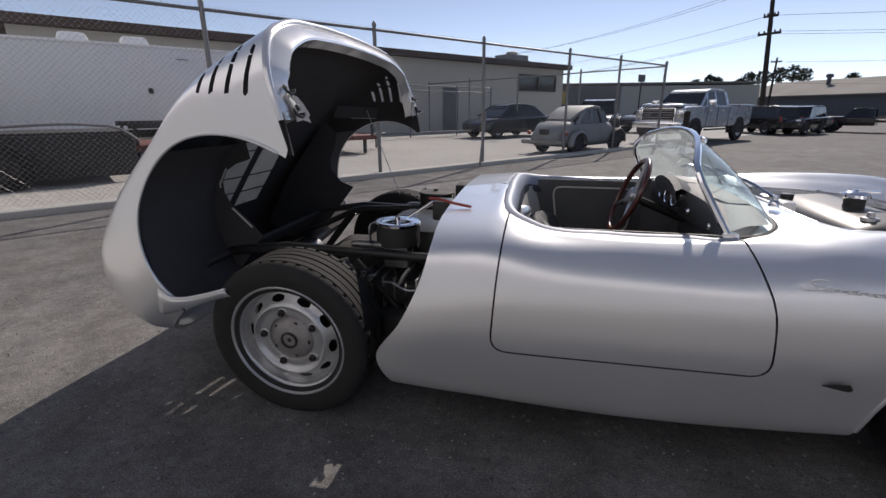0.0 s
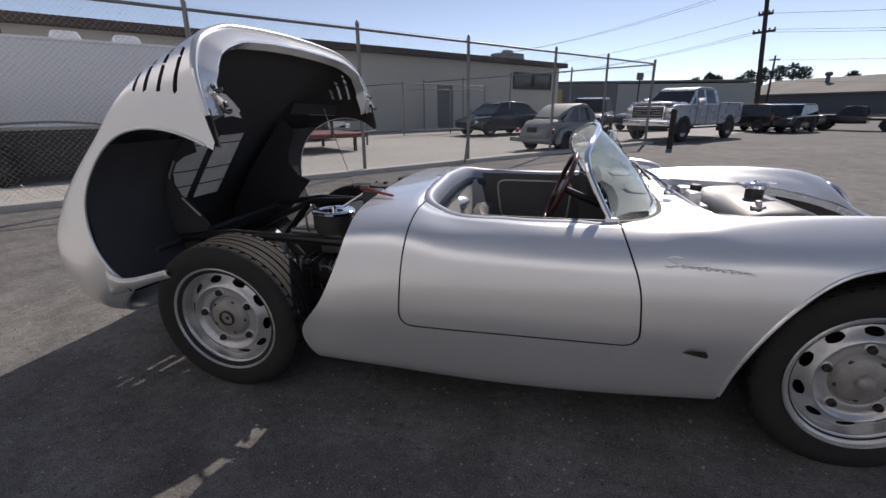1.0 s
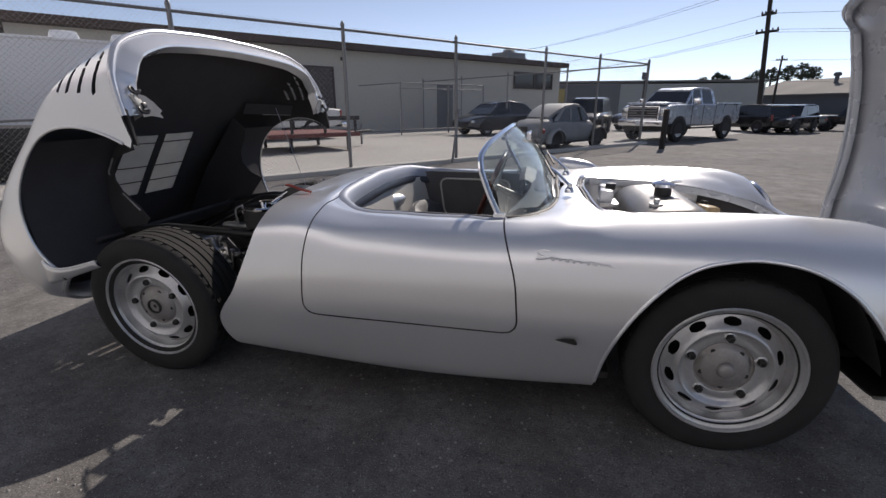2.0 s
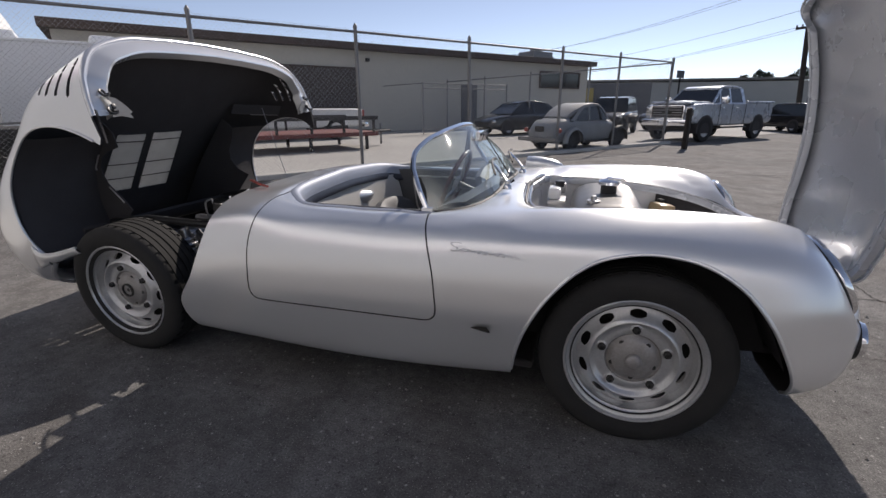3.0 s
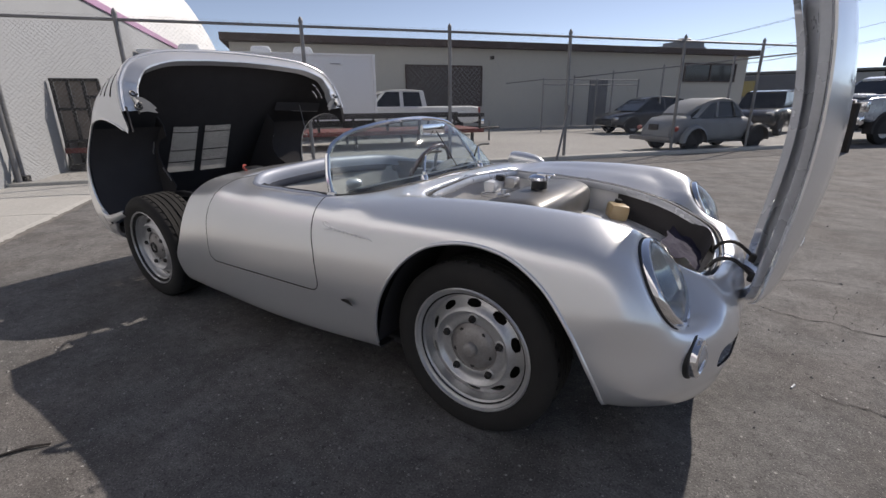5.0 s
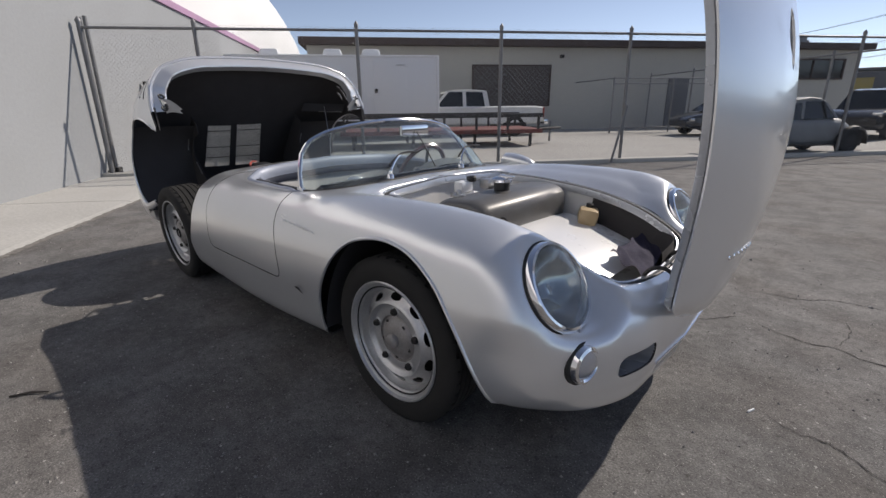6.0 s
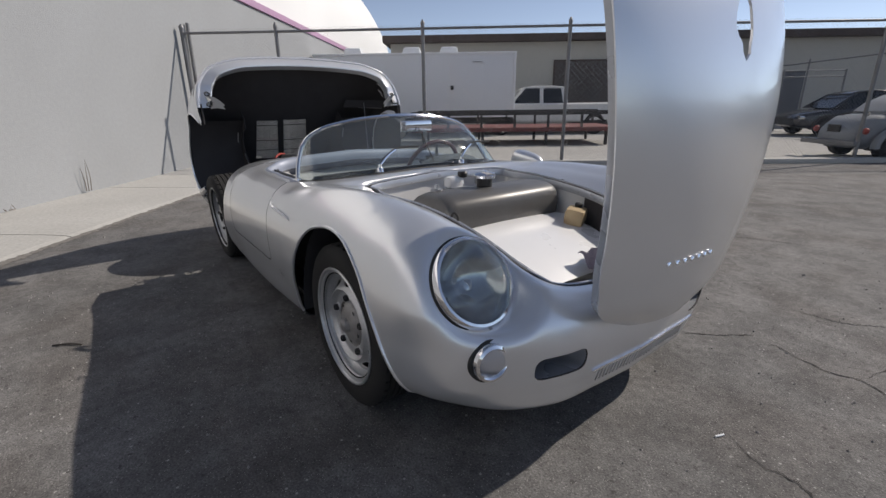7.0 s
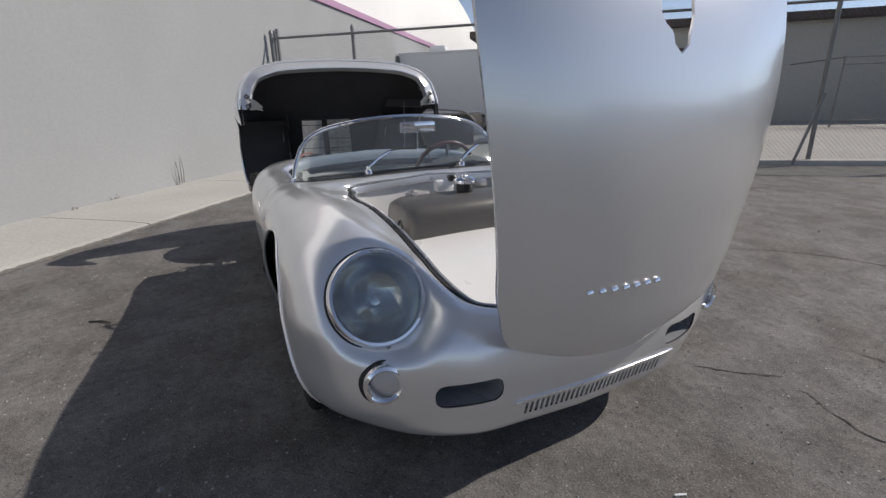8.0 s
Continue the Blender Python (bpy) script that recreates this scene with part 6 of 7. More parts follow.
part("door_lock", box(bmesh.new(), (1.00, TV - .05, 1.52), (.10, .05, .13), .01), DARK_MISC, door_)
for z in (2.25, 1.55, .95):
    part("hinge", box(bmesh.new(), (1.98, TV - .04, z), (.14, .03, .05), .006), TRAILER_WHITE, door_)
part("door_stay", tube(bmesh.new(), [(1.65, TV - .05, 2.28), (1.95, TV - .05, 2.28)], .012, 6), GALV, door_)
for u in (-2.2, -.3, .9):
    v_ = new("roof_vent")
    v_.parent = trailer
    part("lid", box(bmesh.new(), (u, TV + .55, 2.68), (.62, .55, .20), .07, taper=.8), TRAILER_WHITE, v_)
part("underframe", box(bmesh.new(), (-.2, TV + 1.2, .50), (6.0, 1.5, .20), .02), DARK_MISC, trailer)
for u in (-1.6, -.75):
    wl = new("wheel")
    wl.parent = trailer
    part("tyre", lathe(bmesh.new(), [(.20, -.11), (.30, -.12), (.365, -.09), (.365, .09), (.30, .12), (.20, .11)], 32, pose(u, TV + .12, .365, 90, 0, 0)), RUBBER, wl)
    part("rim", lathe(bmesh.new(), [(.21, .05), (.17, .03), (.06, .05), (0, .05)], 24, pose(u, TV + .12, .365, 90, 0, 0)), GALV, wl)

# ---- flatbed trailer with a red deck ----
flat = thing("flatbed_platform", "dark stake-sided flatbed platform with a rusty red deck on short legs", "platform", yard(2.6, 9.2))
part("deck", box(bmesh.new(), (0, 0, .42), (5.2, 2.0, .07), .01), RUST_RED, flat)
for y in (-1.0, 1.0):
    part("side_rail", box(bmesh.new(), (0, y, .80), (5.2, .05, .10), .01), DARK_MISC, flat)
    part("lower_rail", box(bmesh.new(), (0, y, .40), (5.2, .06, .10), .01), RUST_RED, flat)
    for k in range(7):
        part("stake", box(bmesh.new(), (-2.5 + k * .83, y, .60), (.06, .05, .40), .006), DARK_MISC, flat)
for x in (-2.3, -.8, .8, 2.3):
    for y in (-.92, .92):
        part("leg", box(bmesh.new(), (x, y, .20), (.07, .07, .38), .008), DARK_MISC, flat)
part("jack", tube(bmesh.new(), [(3.2, 0, .05), (3.2, 0, .62)], .03, 8), GALV, flat)
part("drawbar", tube(bmesh.new(), [(2.6, -.5, .42), (3.5, 0, .42), (2.6, .5, .42)], .035, 8), DARK_MISC, flat)

# ---- clutter behind the fence ----
stack = thing("stake_panel", "weathered grey timber stake panel standing behind the fence", "panel", yard(-3.10, 6.4, 0, 0))
for k in range(3):
    part("board", box(bmesh.new(), (-.22 + k * .22, 0, 1.02), (.17, .035, 1.0), .008), WOOD_GREY, stack, smooth=False)
for k in range(4):
    part("stake", box(bmesh.new(), (-.33 + k * .22, -.03, .78), (.045, .05, 1.50), .006), DARK_MISC, stack, smooth=False)
for z in (.52, 1.05, 1.52):
    part("batten", box(bmesh.new(), (0, -.06, z), (.70, .03, .05), .005), DARK_MISC, stack, smooth=False)
part("bottom_rail", box(bmesh.new(), (0, -.07, .36), (.72, .05, .09), .006), RUST_RED, stack, smooth=False)
part("sill", box(bmesh.new(), (0, -.04, .07), (.72, .10, .10), .008), DARK_MISC, stack, smooth=False)
locker = thing("steel_locker", "tall dark grey steel locker behind the fence", "locker", yard(-2.45, 9.0))
part("body", box(bmesh.new(), (0, 0, .92), (.62, .5, 1.78), .015), FAR_WALL, locker, smooth=False)
part("door", box(bmesh.new(), (0, -.26, .94), (.56, .02, 1.66), .006), FAR_WALL, locker, smooth=False)
part("handle", box(bmesh.new(), (.2, -.28, .95), (.02, .03, .14), .005), DARK_MISC, locker)
rack = thing("steel_rack", "small welded steel step rack behind the fence", "rack", yard(-2.55, 5.1))
for x in (0, .34):
    part("upright", box(bmesh.new(), (x, 0, .62 + .12 * (x > 0)), (.045, .045, 1.24 + .24 * (x > 0)), .006), DARK_MISC, rack)
for z in (.12, .48, .86, 1.22):
    part("rung", box(bmesh.new(), (.17, 0, z), (.34, .04, .045), .006), DARK_MISC, rack)
part("arm", box(bmesh.new(), (.50, 0, 1.46), (.34, .04, .045), .006), DARK_MISC, rack)

# low dark trailer with a bent tube along its fender, close behind the fence
low = thing("utility_trailer", "low dark utility trailer with a pale tube rail", "trailer", yard(-1.75, 7.5))
part("box", box(bmesh.new(), (0, 0, .52), (3.2, 1.5, .50), .04), DARK_MISC, low)
part("skirt", box(bmesh.new(), (0, -.78, .42), (3.3, .05, .62), .03), DARK_MISC, low)
part("rail", tube(bmesh.new(), curve([(-1.6, -.84, .82), (0, -.84, .85), (1.15, -.84, .86), (1.5, -.84, .80), (1.70, -.84, .62)], 24), .018, 8), GALV, low)
for x in (-.9, .1):
    wl = new("wheel")
    wl.parent = low
    part("tyre", lathe(bmesh.new(), [(.18, -.09), (.27, -.10), (.32, -.08), (.32, .08), (.27, .10), (.18, .09)], 28, pose(x, -.86, .32, 90, 0, 0)), RUBBER, wl)
    part("rim", lathe(bmesh.new(), [(.18, .05), (.08, .02), (0, .02)], 20, pose(x, -.86, .32, 90, 0, 0)), DARK_MISC, wl)

# a dark timber bollard in the gateway
bollard = thing("bollard", "dark weathered timber post standing in the gateway", "bollard", yard(11.46, 3.33))
part("post", box(bmesh.new(), (0, 0, .49), (.115, .115, 1.0), .015), POLE_WOOD, bollard)
part("cap", box(bmesh.new(), (0, 0, 1.0), (.10, .10, .025), .010), WOOD_GREY, bollard)
# litter on the asphalt
stub = thing("paper_stub", "small pale paper stub lying on the asphalt", "litter", pose(3.03, .23, .004, 0, 0, 70))
part("roll", tube(bmesh.new(), [(-.017, 0, 0), (.017, 0, 0)], .0035, 7), TRAILER_WHITE, stub)
twig = thing("twig", "short dark twig lying on the asphalt", "twig", pose(1.0, -1.56, .006, 0, 0, 60))
part("stem", tube(bmesh.new(), [(-.07, 0, 0), (0, .006, .002), (.06, -.004, 0)], [.004, .005, .003], 6), POLE_WOOD, twig)

# ---- parked vehicles ----
def paint(name, c, rough=.3, metal=.0, vary=.15, dark=None):
    return material(name, c, rough, metal, vary=vary, scale=2.0, coat=.5 if rough < .45 else 0, dark=dark, fine=.03)


def ring_section(w, z0, z1, r, n=4, flare=0.0):
    """Half a rounded section, from the lower middle to the upper middle."""
    pts = [(0, z0), (w - r, z0)]
    for k in range(1, n):
        a = -math.pi / 2 + math.pi / 2 * k / n
        pts.append((w - r + r * math.cos(a), z0 + r + r * math.sin(a)))
    pts += [(w, z0 + r), (w + flare, (z0 + z1) / 2), (w - .01, z1 - r)]
    for k in range(1, n):
        a = math.pi / 2 * k / n
        pts.append((w - r + r * math.cos(a), z1 - r + r * math.sin(a)))
    pts += [(w - r, z1), (0, z1)]
    return pts


def hull(bm, stations, r=.10):
    """A rounded body through (x, z0, z1, half width), mirrored and closed at both ends."""
    rows = []
    for x, z0, z1, w in stations:
        rr = min(r, (z1 - z0) * .45, w * .45)
        s = ring_section(w, z0, z1, rr)
        full = [(-y, z) for y, z in s] + [(y, z) for y, z in reversed(s[1:-1])]
        rows.append([Vector((x, y, z)) for y, z in full])
    vs = [[bm.verts.new(p) for p in row] for row in rows]
    n = len(vs[0])
    for a, b in zip(vs, vs[1:]):
        for i in range(n):
            bm.faces.new((a[i], a[(i + 1) % n], b[(i + 1) % n], b[i]))
    bm.faces.new(vs[0][::-1])
    bm.faces.new(vs[-1])
    return bm


def cabin(bm, outline, wb, wt, zb, zt):
    """A glasshouse: the side outline (x, z), narrowing towards the roof."""
    lo, hi = [], []
    for x, z in outline:
        k = (z - zb) / (zt - zb)
        w = wb + (wt - wb) * k
        lo.append(bm.verts.new((x, -w, z)))
        hi.append(bm.verts.new((x, w, z)))
    n = len(outline)
    for i in range(n):
        j = (i + 1) % n
        bm.faces.new((lo[i], lo[j], hi[j], hi[i]))
    bm.faces.new(lo[::-1])
    bm.faces.new(hi)
    return bm


def road_wheel(parent, x, y, r, w=.2, rim=None, dark=False):
    wl = new("wheel")
    wl.parent = parent
    m = pose(x, y, r, 90 if y < 0 else -90, 0, 0)
    part("tyre", lathe(bmesh.new(), [(r * .58, -w * .45), (r * .8, -w * .52), (r * .97, -w * .42), (r, -w * .25), (r, w * .25), (r * .97, w * .42), (r * .8, w * .52), (r * .58, w * .45)], 32, m), RUBBER, wl)
    part("rim", lathe(bmesh.new(), [(r * .62, w * .44), (r * .58, w * .30), (r * .5, w * .24), (r * .3, w * .34), (r * .12, w * .38), (0, w * .38)], 24, m), rim or (DARK_MISC if dark else WHEEL_SILVER), wl)
    return wl


def vehicle(name, label, m, mat, hulls, glass, wheels, r, category="car", pillars=(), roof=None, wb=.74, wt=.58, track=.74, rim=None, group="", dark=False, extra=None):
    v = thing(name, label, category, m, group)
    for h in hulls:
        bm = bmesh.new()
        hull(bm, h[1], h[2] if len(h) > 2 else .10)
        part(h[0], bm, h[3] if len(h) > 3 else mat, v)
    zb, zt = min(z for _, z in glass), max(z for _, z in glass)
    part("glasshouse", cabin(bmesh.new(), glass, wb, wt, zb, zt), DARK_GLASS, v, "dark tinted windows", smooth=False)
    if roof:
        bm = bmesh.new()
        hull(bm, roof, .05)
        part("roof", bm, mat, v)
    for (x0, z0), (x1, z1), wd in pillars:
        for s in (-1, 1):
            k0, k1 = (z0 - zb) / (zt - zb), (z1 - zb) / (zt - zb)
            y0, y1 = wb + (wt - wb) * k0 + .008, wb + (wt - wb) * k1 + .008
            bm = bmesh.new()
            q = [(x0 - wd, s * y0, z0), (x0 + wd, s * y0, z0), (x1 + wd, s * y1, z1), (x1 - wd, s * y1, z1)]
            a = [bm.verts.new(p) for p in q]
            b = [bm.verts.new((p[0], p[1] - s * .05, p[2])) for p in q]
            for i in range(4):
                bm.faces.new((a[i], a[(i + 1) % 4], b[(i + 1) % 4], b[i]))
            bm.faces.new(a)
            bm.faces.new(b[::-1])
            part("pillar", bm, mat, v, smooth=False)
    for x in wheels:
        for s in (-1, 1):
            road_wheel(v, x, s * (track + .024), r, .22, rim, dark)
            bm = bmesh.new()
            a = [(x + (r + .07) * math.cos(t), r + (r + .07) * math.sin(t)) for t in np.linspace(-.25, math.pi + .25, 20)]
            prism(bm, a, s * (track - .14), s * (track + .115))
            part("wheel_well", bm, BLACK_IN, v, smooth=False)
    return v


def bit(v, name, c, s, mat, bevel=.02, m=None, label=""):
    bm = bmesh.new()
    box(bm, c, s, bevel, m)
    return part(name, bm, mat, v, label)


# grey bare beetle-shaped saloon on the yard
BUG = paint("dull_primer_grey", (.25, .265, .28), .55, .0, .5, (.15, .15, .152))
bug = vehicle("old_saloon", "stripped round-backed old saloon in dull grey primer", yard(10.5, 6.05, 0, 2), BUG,
              [("body", [(-1.98, .38, .56, .30), (-1.9, .27, .72, .50), (-1.6, .22, .92, .60), (-1.1, .22, .98, .64), (-.3, .22, .92, .66), (.5, .22, .92, .66), (.95, .22, .90, .60), (1.3, .25, .82, .45), (1.62, .28, .68, .32)], .22)],
              [(-1.30, .86), (-1.02, 1.10), (-.62, 1.30), (-.2, 1.37), (.18, 1.36), (.45, 1.24), (.72, .90)], (-1.2, 1.2), .29, pillars=(((-1.15, .9), (-.62, 1.30), .10), ((-.35, .9), (-.3, 1.36), .04), ((.70, .9), (.36, 1.28), .04)),
              roof=[(-1.28, .90, 1.02, .44), (-1.0, 1.06, 1.20, .50), (-.6, 1.24, 1.36, .53), (-.15, 1.32, 1.42, .54), (.2, 1.30, 1.39, .52), (.42, 1.24, 1.30, .48)], wb=.60, wt=.50, track=.56, dark=True)
for x, s in ((-1.2, -1), (-1.2, 1), (1.2, -1), (1.2, 1)):
    bm = bmesh.new()
    rows = []
    for a in np.linspace(-.1, math.pi + .1, 18):
        c, z = math.cos(a), math.sin(a)
        rows.append([Vector((x + (.36 + k) * c * 1.12, s * (.60 + y), .29 + (.37 + k) * z)) for k, y in ((0.0, .0), (.06, .08), (.03, .17), (-.03, .20))])
    grid(bm, rows)
    part("wing", bm, BUG if x < 0 else DARK_MISC, bug)
bug.matrix_world = yard(9.57, 5.19, .012, 2) @ Matrix.Scale(.80, 4)
bit(bug, "rear_bumper", (-2.06, 0, .36), (.10, 1.50, .12), GALV, .03)
bit(bug, "number_plate", (-1.975, 0, .66), (.03, .34, .16), DARK_MISC, .01)
for s in (-1, 1):
    part("tail_light", lathe(bmesh.new(), [(.07, 0), (.06, .05), (.03, .08), (0, .085)], 16, pose(-1.82, s * .66, .62, 0, -80, 0)), RED_PLASTIC, bug)
bit(bug, "running_board", (0, -.66, .26), (1.5, .16, .05), DARK_MISC, .01)
part("engine_lid_seam", tube(bmesh.new(), curve([(-1.93, -.30, .50), (-1.72, -.34, .80), (-1.50, -.28, .98), (-1.45, 0, 1.0), (-1.50, .28, .98), (-1.72, .34, .80), (-1.93, .30, .50)], 24), .012, 5), DARK_MISC, bug)

# tall silver pickup facing the gate
GMC = paint("silver_blue_paint", (.42, .46, .52), .28, .5, .1)
pick = vehicle("pickup_truck", "tall silver crew-cab pickup truck with a big chrome grille", yard(17.2, 5.5, 0, 175), GMC,
               [("body", [(-2.85, .66, 1.34, .92), (-2.6, .60, 1.38, .97), (-.2, .56, 1.38, .98), (.9, .56, 1.38, .98), (1.6, .58, 1.36, .97), (2.35, .64, 1.33, .95), (2.62, .72, 1.26, .90)], .09)],
               [(-.78, 1.34), (-.66, 1.86), (.70, 1.90), (1.38, 1.36)], (-1.75, 1.78), .44, "pickup truck",
               pillars=(((-.72, 1.34), (-.60, 1.88), .10), ((.22, 1.34), (.22, 1.90), .05), ((1.34, 1.36), (.72, 1.88), .045), ((.95, 1.34), (.82, 1.8), .03)),
               roof=[(-.70, 1.84, 1.93, .70), (-.3, 1.87, 1.98, .76), (.45, 1.87, 1.98, .76), (.78, 1.84, 1.91, .70)], wb=.90, wt=.74, track=.86)
pick.matrix_world = yard(15.76, 4.88, 0, 175) @ Matrix.Scale(.84, 4)
bit(pick, "bonnet", (1.95, 0, 1.37), (1.20, 1.60, .10), GMC, .045)
bit(pick, "bonnet_scoop", (1.85, 0, 1.43), (.7, .62, .05), GMC, .02)
bit(pick, "grille", (2.63, 0, 1.04), (.08, 1.28, .46), DARK_MISC, .04)
for c_, s_ in (((2.66, 0, 1.27), (.06, 1.32, .05)), ((2.66, 0, .82), (.06, 1.32, .05)), ((2.66, -.64, 1.04), (.06, .06, .46)), ((2.66, .64, 1.04), (.06, .06, .46))):
    bit(pick, "grille_surround", c_, s_, CHROME, .015)
for k in range(5):
    bit(pick, "grille_bar", (2.675, 0, .87 + k * .085), (.03, 1.14, .022), DULL_STEEL, .006)
bit(pick, "grille_badge", (2.70, 0, 1.05), (.02, .42, .13), DARK_MISC, .006)
bit(pick, "front_bumper", (2.70, 0, .69), (.20, 1.88, .24), CHROME, .05)
bit(pick, "lower_valance", (2.60, 0, .50), (.16, 1.6, .18), DARK_MISC, .03)
bit(pick, "plate", (2.81, 0, .69), (.02, .32, .15), TRAILER_WHITE, .005)
for s in (-1, 1):
    bit(pick, "headlamp", (2.56, s * .80, 1.08), (.14, .26, .30), REFLECTOR, .03)
    bit(pick, "door_mirror", (1.05, s * 1.12, 1.46), (.12, .24, .26), CHROME, .04)
    bit(pick, "side_step", (.1, s * .98, .50), (1.9, .10, .06), DARK_MISC, .02)
    for x in (1.02, .22, -.70):
        bit(pick, "door_seam", (x, s * .983, .98), (.012, .012, .72), DARK_MISC, 0)
    for x in (.92, -.02):
        bit(pick, "door_handle", (x - .62 + .5, s * .985, 1.20), (.14, .03, .035), CHROME, .008)
for s in (-1, 1):
    bit(pick, "bed_rail", (-1.80, s * .93, 1.40), (2.0, .10, .05), GMC, .02)

# white pickup with its tail to the yard
WP = paint("faded_white_paint", (.66, .66, .65), .4, 0, .3, (.50, .49, .47))
wp = vehicle("pickup_truck", "old white pickup truck parked against the cream building", yard(4.2, 13.2, 0, 180), WP,
             [("body", [(-2.6, .50, .98, .84), (-2.3, .42, 1.02, .90), (.6, .40, 1.02, .90), (1.5, .42, 1.02, .88), (2.3, .46, .96, .84), (2.5, .50, .86, .78)], .08)],
             [(-.62, .98), (-.55, 1.48), (.78, 1.50), (1.30, 1.0)], (-1.55, 1.55), .36, "pickup truck",
             pillars=(((-.58, .98), (-.50, 1.50), .08), ((.22, .98), (.22, 1.52), .06), ((1.26, 1.0), (.80, 1.50), .05)),
             roof=[(-.58, 1.46, 1.53, .64), (-.2, 1.48, 1.57, .68), (.5, 1.48, 1.57, .68), (.82, 1.46, 1.52, .62)], wb=.82, wt=.68, track=.78)
bit(wp, "tailgate", (-2.62, 0, .78), (.06, 1.55, .42), WP, .02)
bit(wp, "rear_bumper", (-2.72, 0, .48), (.16, 1.7, .18), CHROME, .03)
for s in (-1, 1):
    bit(wp, "tail_lamp", (-2.60, s * .80, .80), (.07, .12, .34), RED_PLASTIC, .015)
    bit(wp, "wheel_flare", (-1.55, s * .90, .80), (.95, .05, .07), WP, .02)

DARK1 = paint("charcoal_paint", (.045, .046, .05), .25, .3)
DARK2 = paint("near_black_paint", (.018, .018, .021), .22, .2)
GREY2 = paint("grey_metal_paint", (.20, .21, .22), .28, .5)


def saloon(m, mat, label, s=1.0, group="parked cars"):
    v = vehicle("parked_car", label, m, mat,
                [("body", [(-2.25, .40, .86, .66), (-2.05, .28, .94, .82), (-1.2, .22, .95, .88), (.8, .22, .92, .88), (1.6, .24, .84, .84), (2.1, .30, .72, .72), (2.25, .36, .60, .60)], .14)],
                [(-1.75, .90), (-1.05, 1.36), (-.1, 1.45), (.55, 1.38), (1.25, .92)], (-1.35, 1.40), .32, group=group,
                pillars=(((-1.62, .92), (-1.02, 1.38), .06), ((-.15, .92), (-.12, 1.44), .035), ((1.20, .94), (.56, 1.38), .035)),
                roof=[(-1.20, 1.28, 1.34, .50), (-.85, 1.37, 1.44, .56), (-.1, 1.42, 1.49, .58), (.45, 1.37, 1.44, .55), (.62, 1.32, 1.38, .50)], wb=.78, wt=.58, track=.76)
    for q in (-1, 1):
        bit(v, "headlamp", (2.10, q * .62, .62), (.16, .26, .12), REFLECTOR, .03)
        bit(v, "tail_lamp", (-2.18, q * .62, .74), (.10, .30, .14), RED_PLASTIC, .03)
    v.matrix_world = v.matrix_world @ Matrix.Scale(s, 4)
    return v


def suv(m, mat, label, s=1.0, group="parked cars"):
    v = vehicle("parked_suv", label, m, mat,
                [("body", [(-2.3, .45, 1.02, .80), (-2.15, .34, 1.08, .90), (.9, .30, 1.06, .92), (1.7, .32, 1.02, .88), (2.2, .38, .90, .80), (2.35, .45, .78, .70)], .10)],
                [(-2.15, 1.02), (-1.95, 1.66), (.35, 1.70), (1.05, 1.04)], (-1.4, 1.45), .37, group=group, category="suv",
                pillars=(((-2.08, 1.04), (-1.9, 1.68), .08), ((-1.1, 1.04), (-1.1, 1.70), .05), ((-.1, 1.04), (-.1, 1.70), .04), ((1.0, 1.06), (.38, 1.66), .04)),
                roof=[(-2.0, 1.62, 1.70, .66), (-1.5, 1.66, 1.76, .72), (-.2, 1.66, 1.76, .72), (.40, 1.62, 1.70, .66)], wb=.84, wt=.70, track=.80)
    for q in (-1, 1):
        bit(v, "headlamp", (2.2, q * .66, .86), (.14, .26, .16), REFLECTOR, .03)
        bit(v, "tail_lamp", (-2.26, q * .74, .95), (.10, .14, .34), RED_PLASTIC, .02)
    v.matrix_world = v.matrix_world @ Matrix.Scale(s, 4)
    return v


saloon(yard(12.9, 10.75, .012, 176), DARK1, "dark grey saloon car parked by the cream building", .85)
suv(yard(15.8, 8.56, .012, 205), DARK2, "black estate car parked behind the stripped saloon", .80)
suv(yard(20.6, 8.6, .012, 170), DARK1, "dark off-roader parked by the hall's far end", .74)
# the row before the far shed
suv(yard(23.0, 5.0, 0, 60), DARK2, "black off-roader parked before the far shed", .66, "far row of cars")
suv(yard(23.4, 3.7, 0, 176), DARK2, "black off-roader facing the yard before the far shed", .66, "far row of cars")
saloon(yard(26.3, 4.6, 0, 100), DARK1, "dark saloon car half hidden in the far row", .68, "far row of cars")
fp = vehicle("flatbed_truck", "dark old pickup truck with a low timber bed", yard(27.0, 2.2, 0, 92), DARK2,
             [("body", [(-.75, .46, .98, .84), (.5, .44, 1.0, .86), (1.2, .46, 1.02, .84), (2.0, .50, .98, .78), (2.3, .55, .86, .70)], .10)],
             [(-.62, .98), (-.55, 1.50), (.45, 1.52), (.85, 1.0)], (-1.8, 1.45), .36, "truck",
             pillars=(((-.58, .98), (-.50, 1.50), .08), ((.82, 1.0), (.46, 1.50), .05)),
             roof=[(-.58, 1.46, 1.53, .62), (-.2, 1.48, 1.57, .66), (.3, 1.48, 1.57, .66), (.48, 1.46, 1.52, .60)], wb=.78, wt=.66, track=.76, dark=True)
bit(fp, "bed", (-1.95, 0, .74), (2.3, 1.75, .14), DARK_MISC, .02)
for s in (-1, 1):
    bit(fp, "bed_side", (-1.95, s * .86, .98), (2.3, .05, .16), WOOD_GREY, .01)
    bit(fp, "headlamp", (2.28, s * .56, .74), (.06, .18, .18), REFLECTOR, .03)
fp.matrix_world = yard(27.0, 2.2, 0, 92) @ Matrix.Scale(.68, 4)
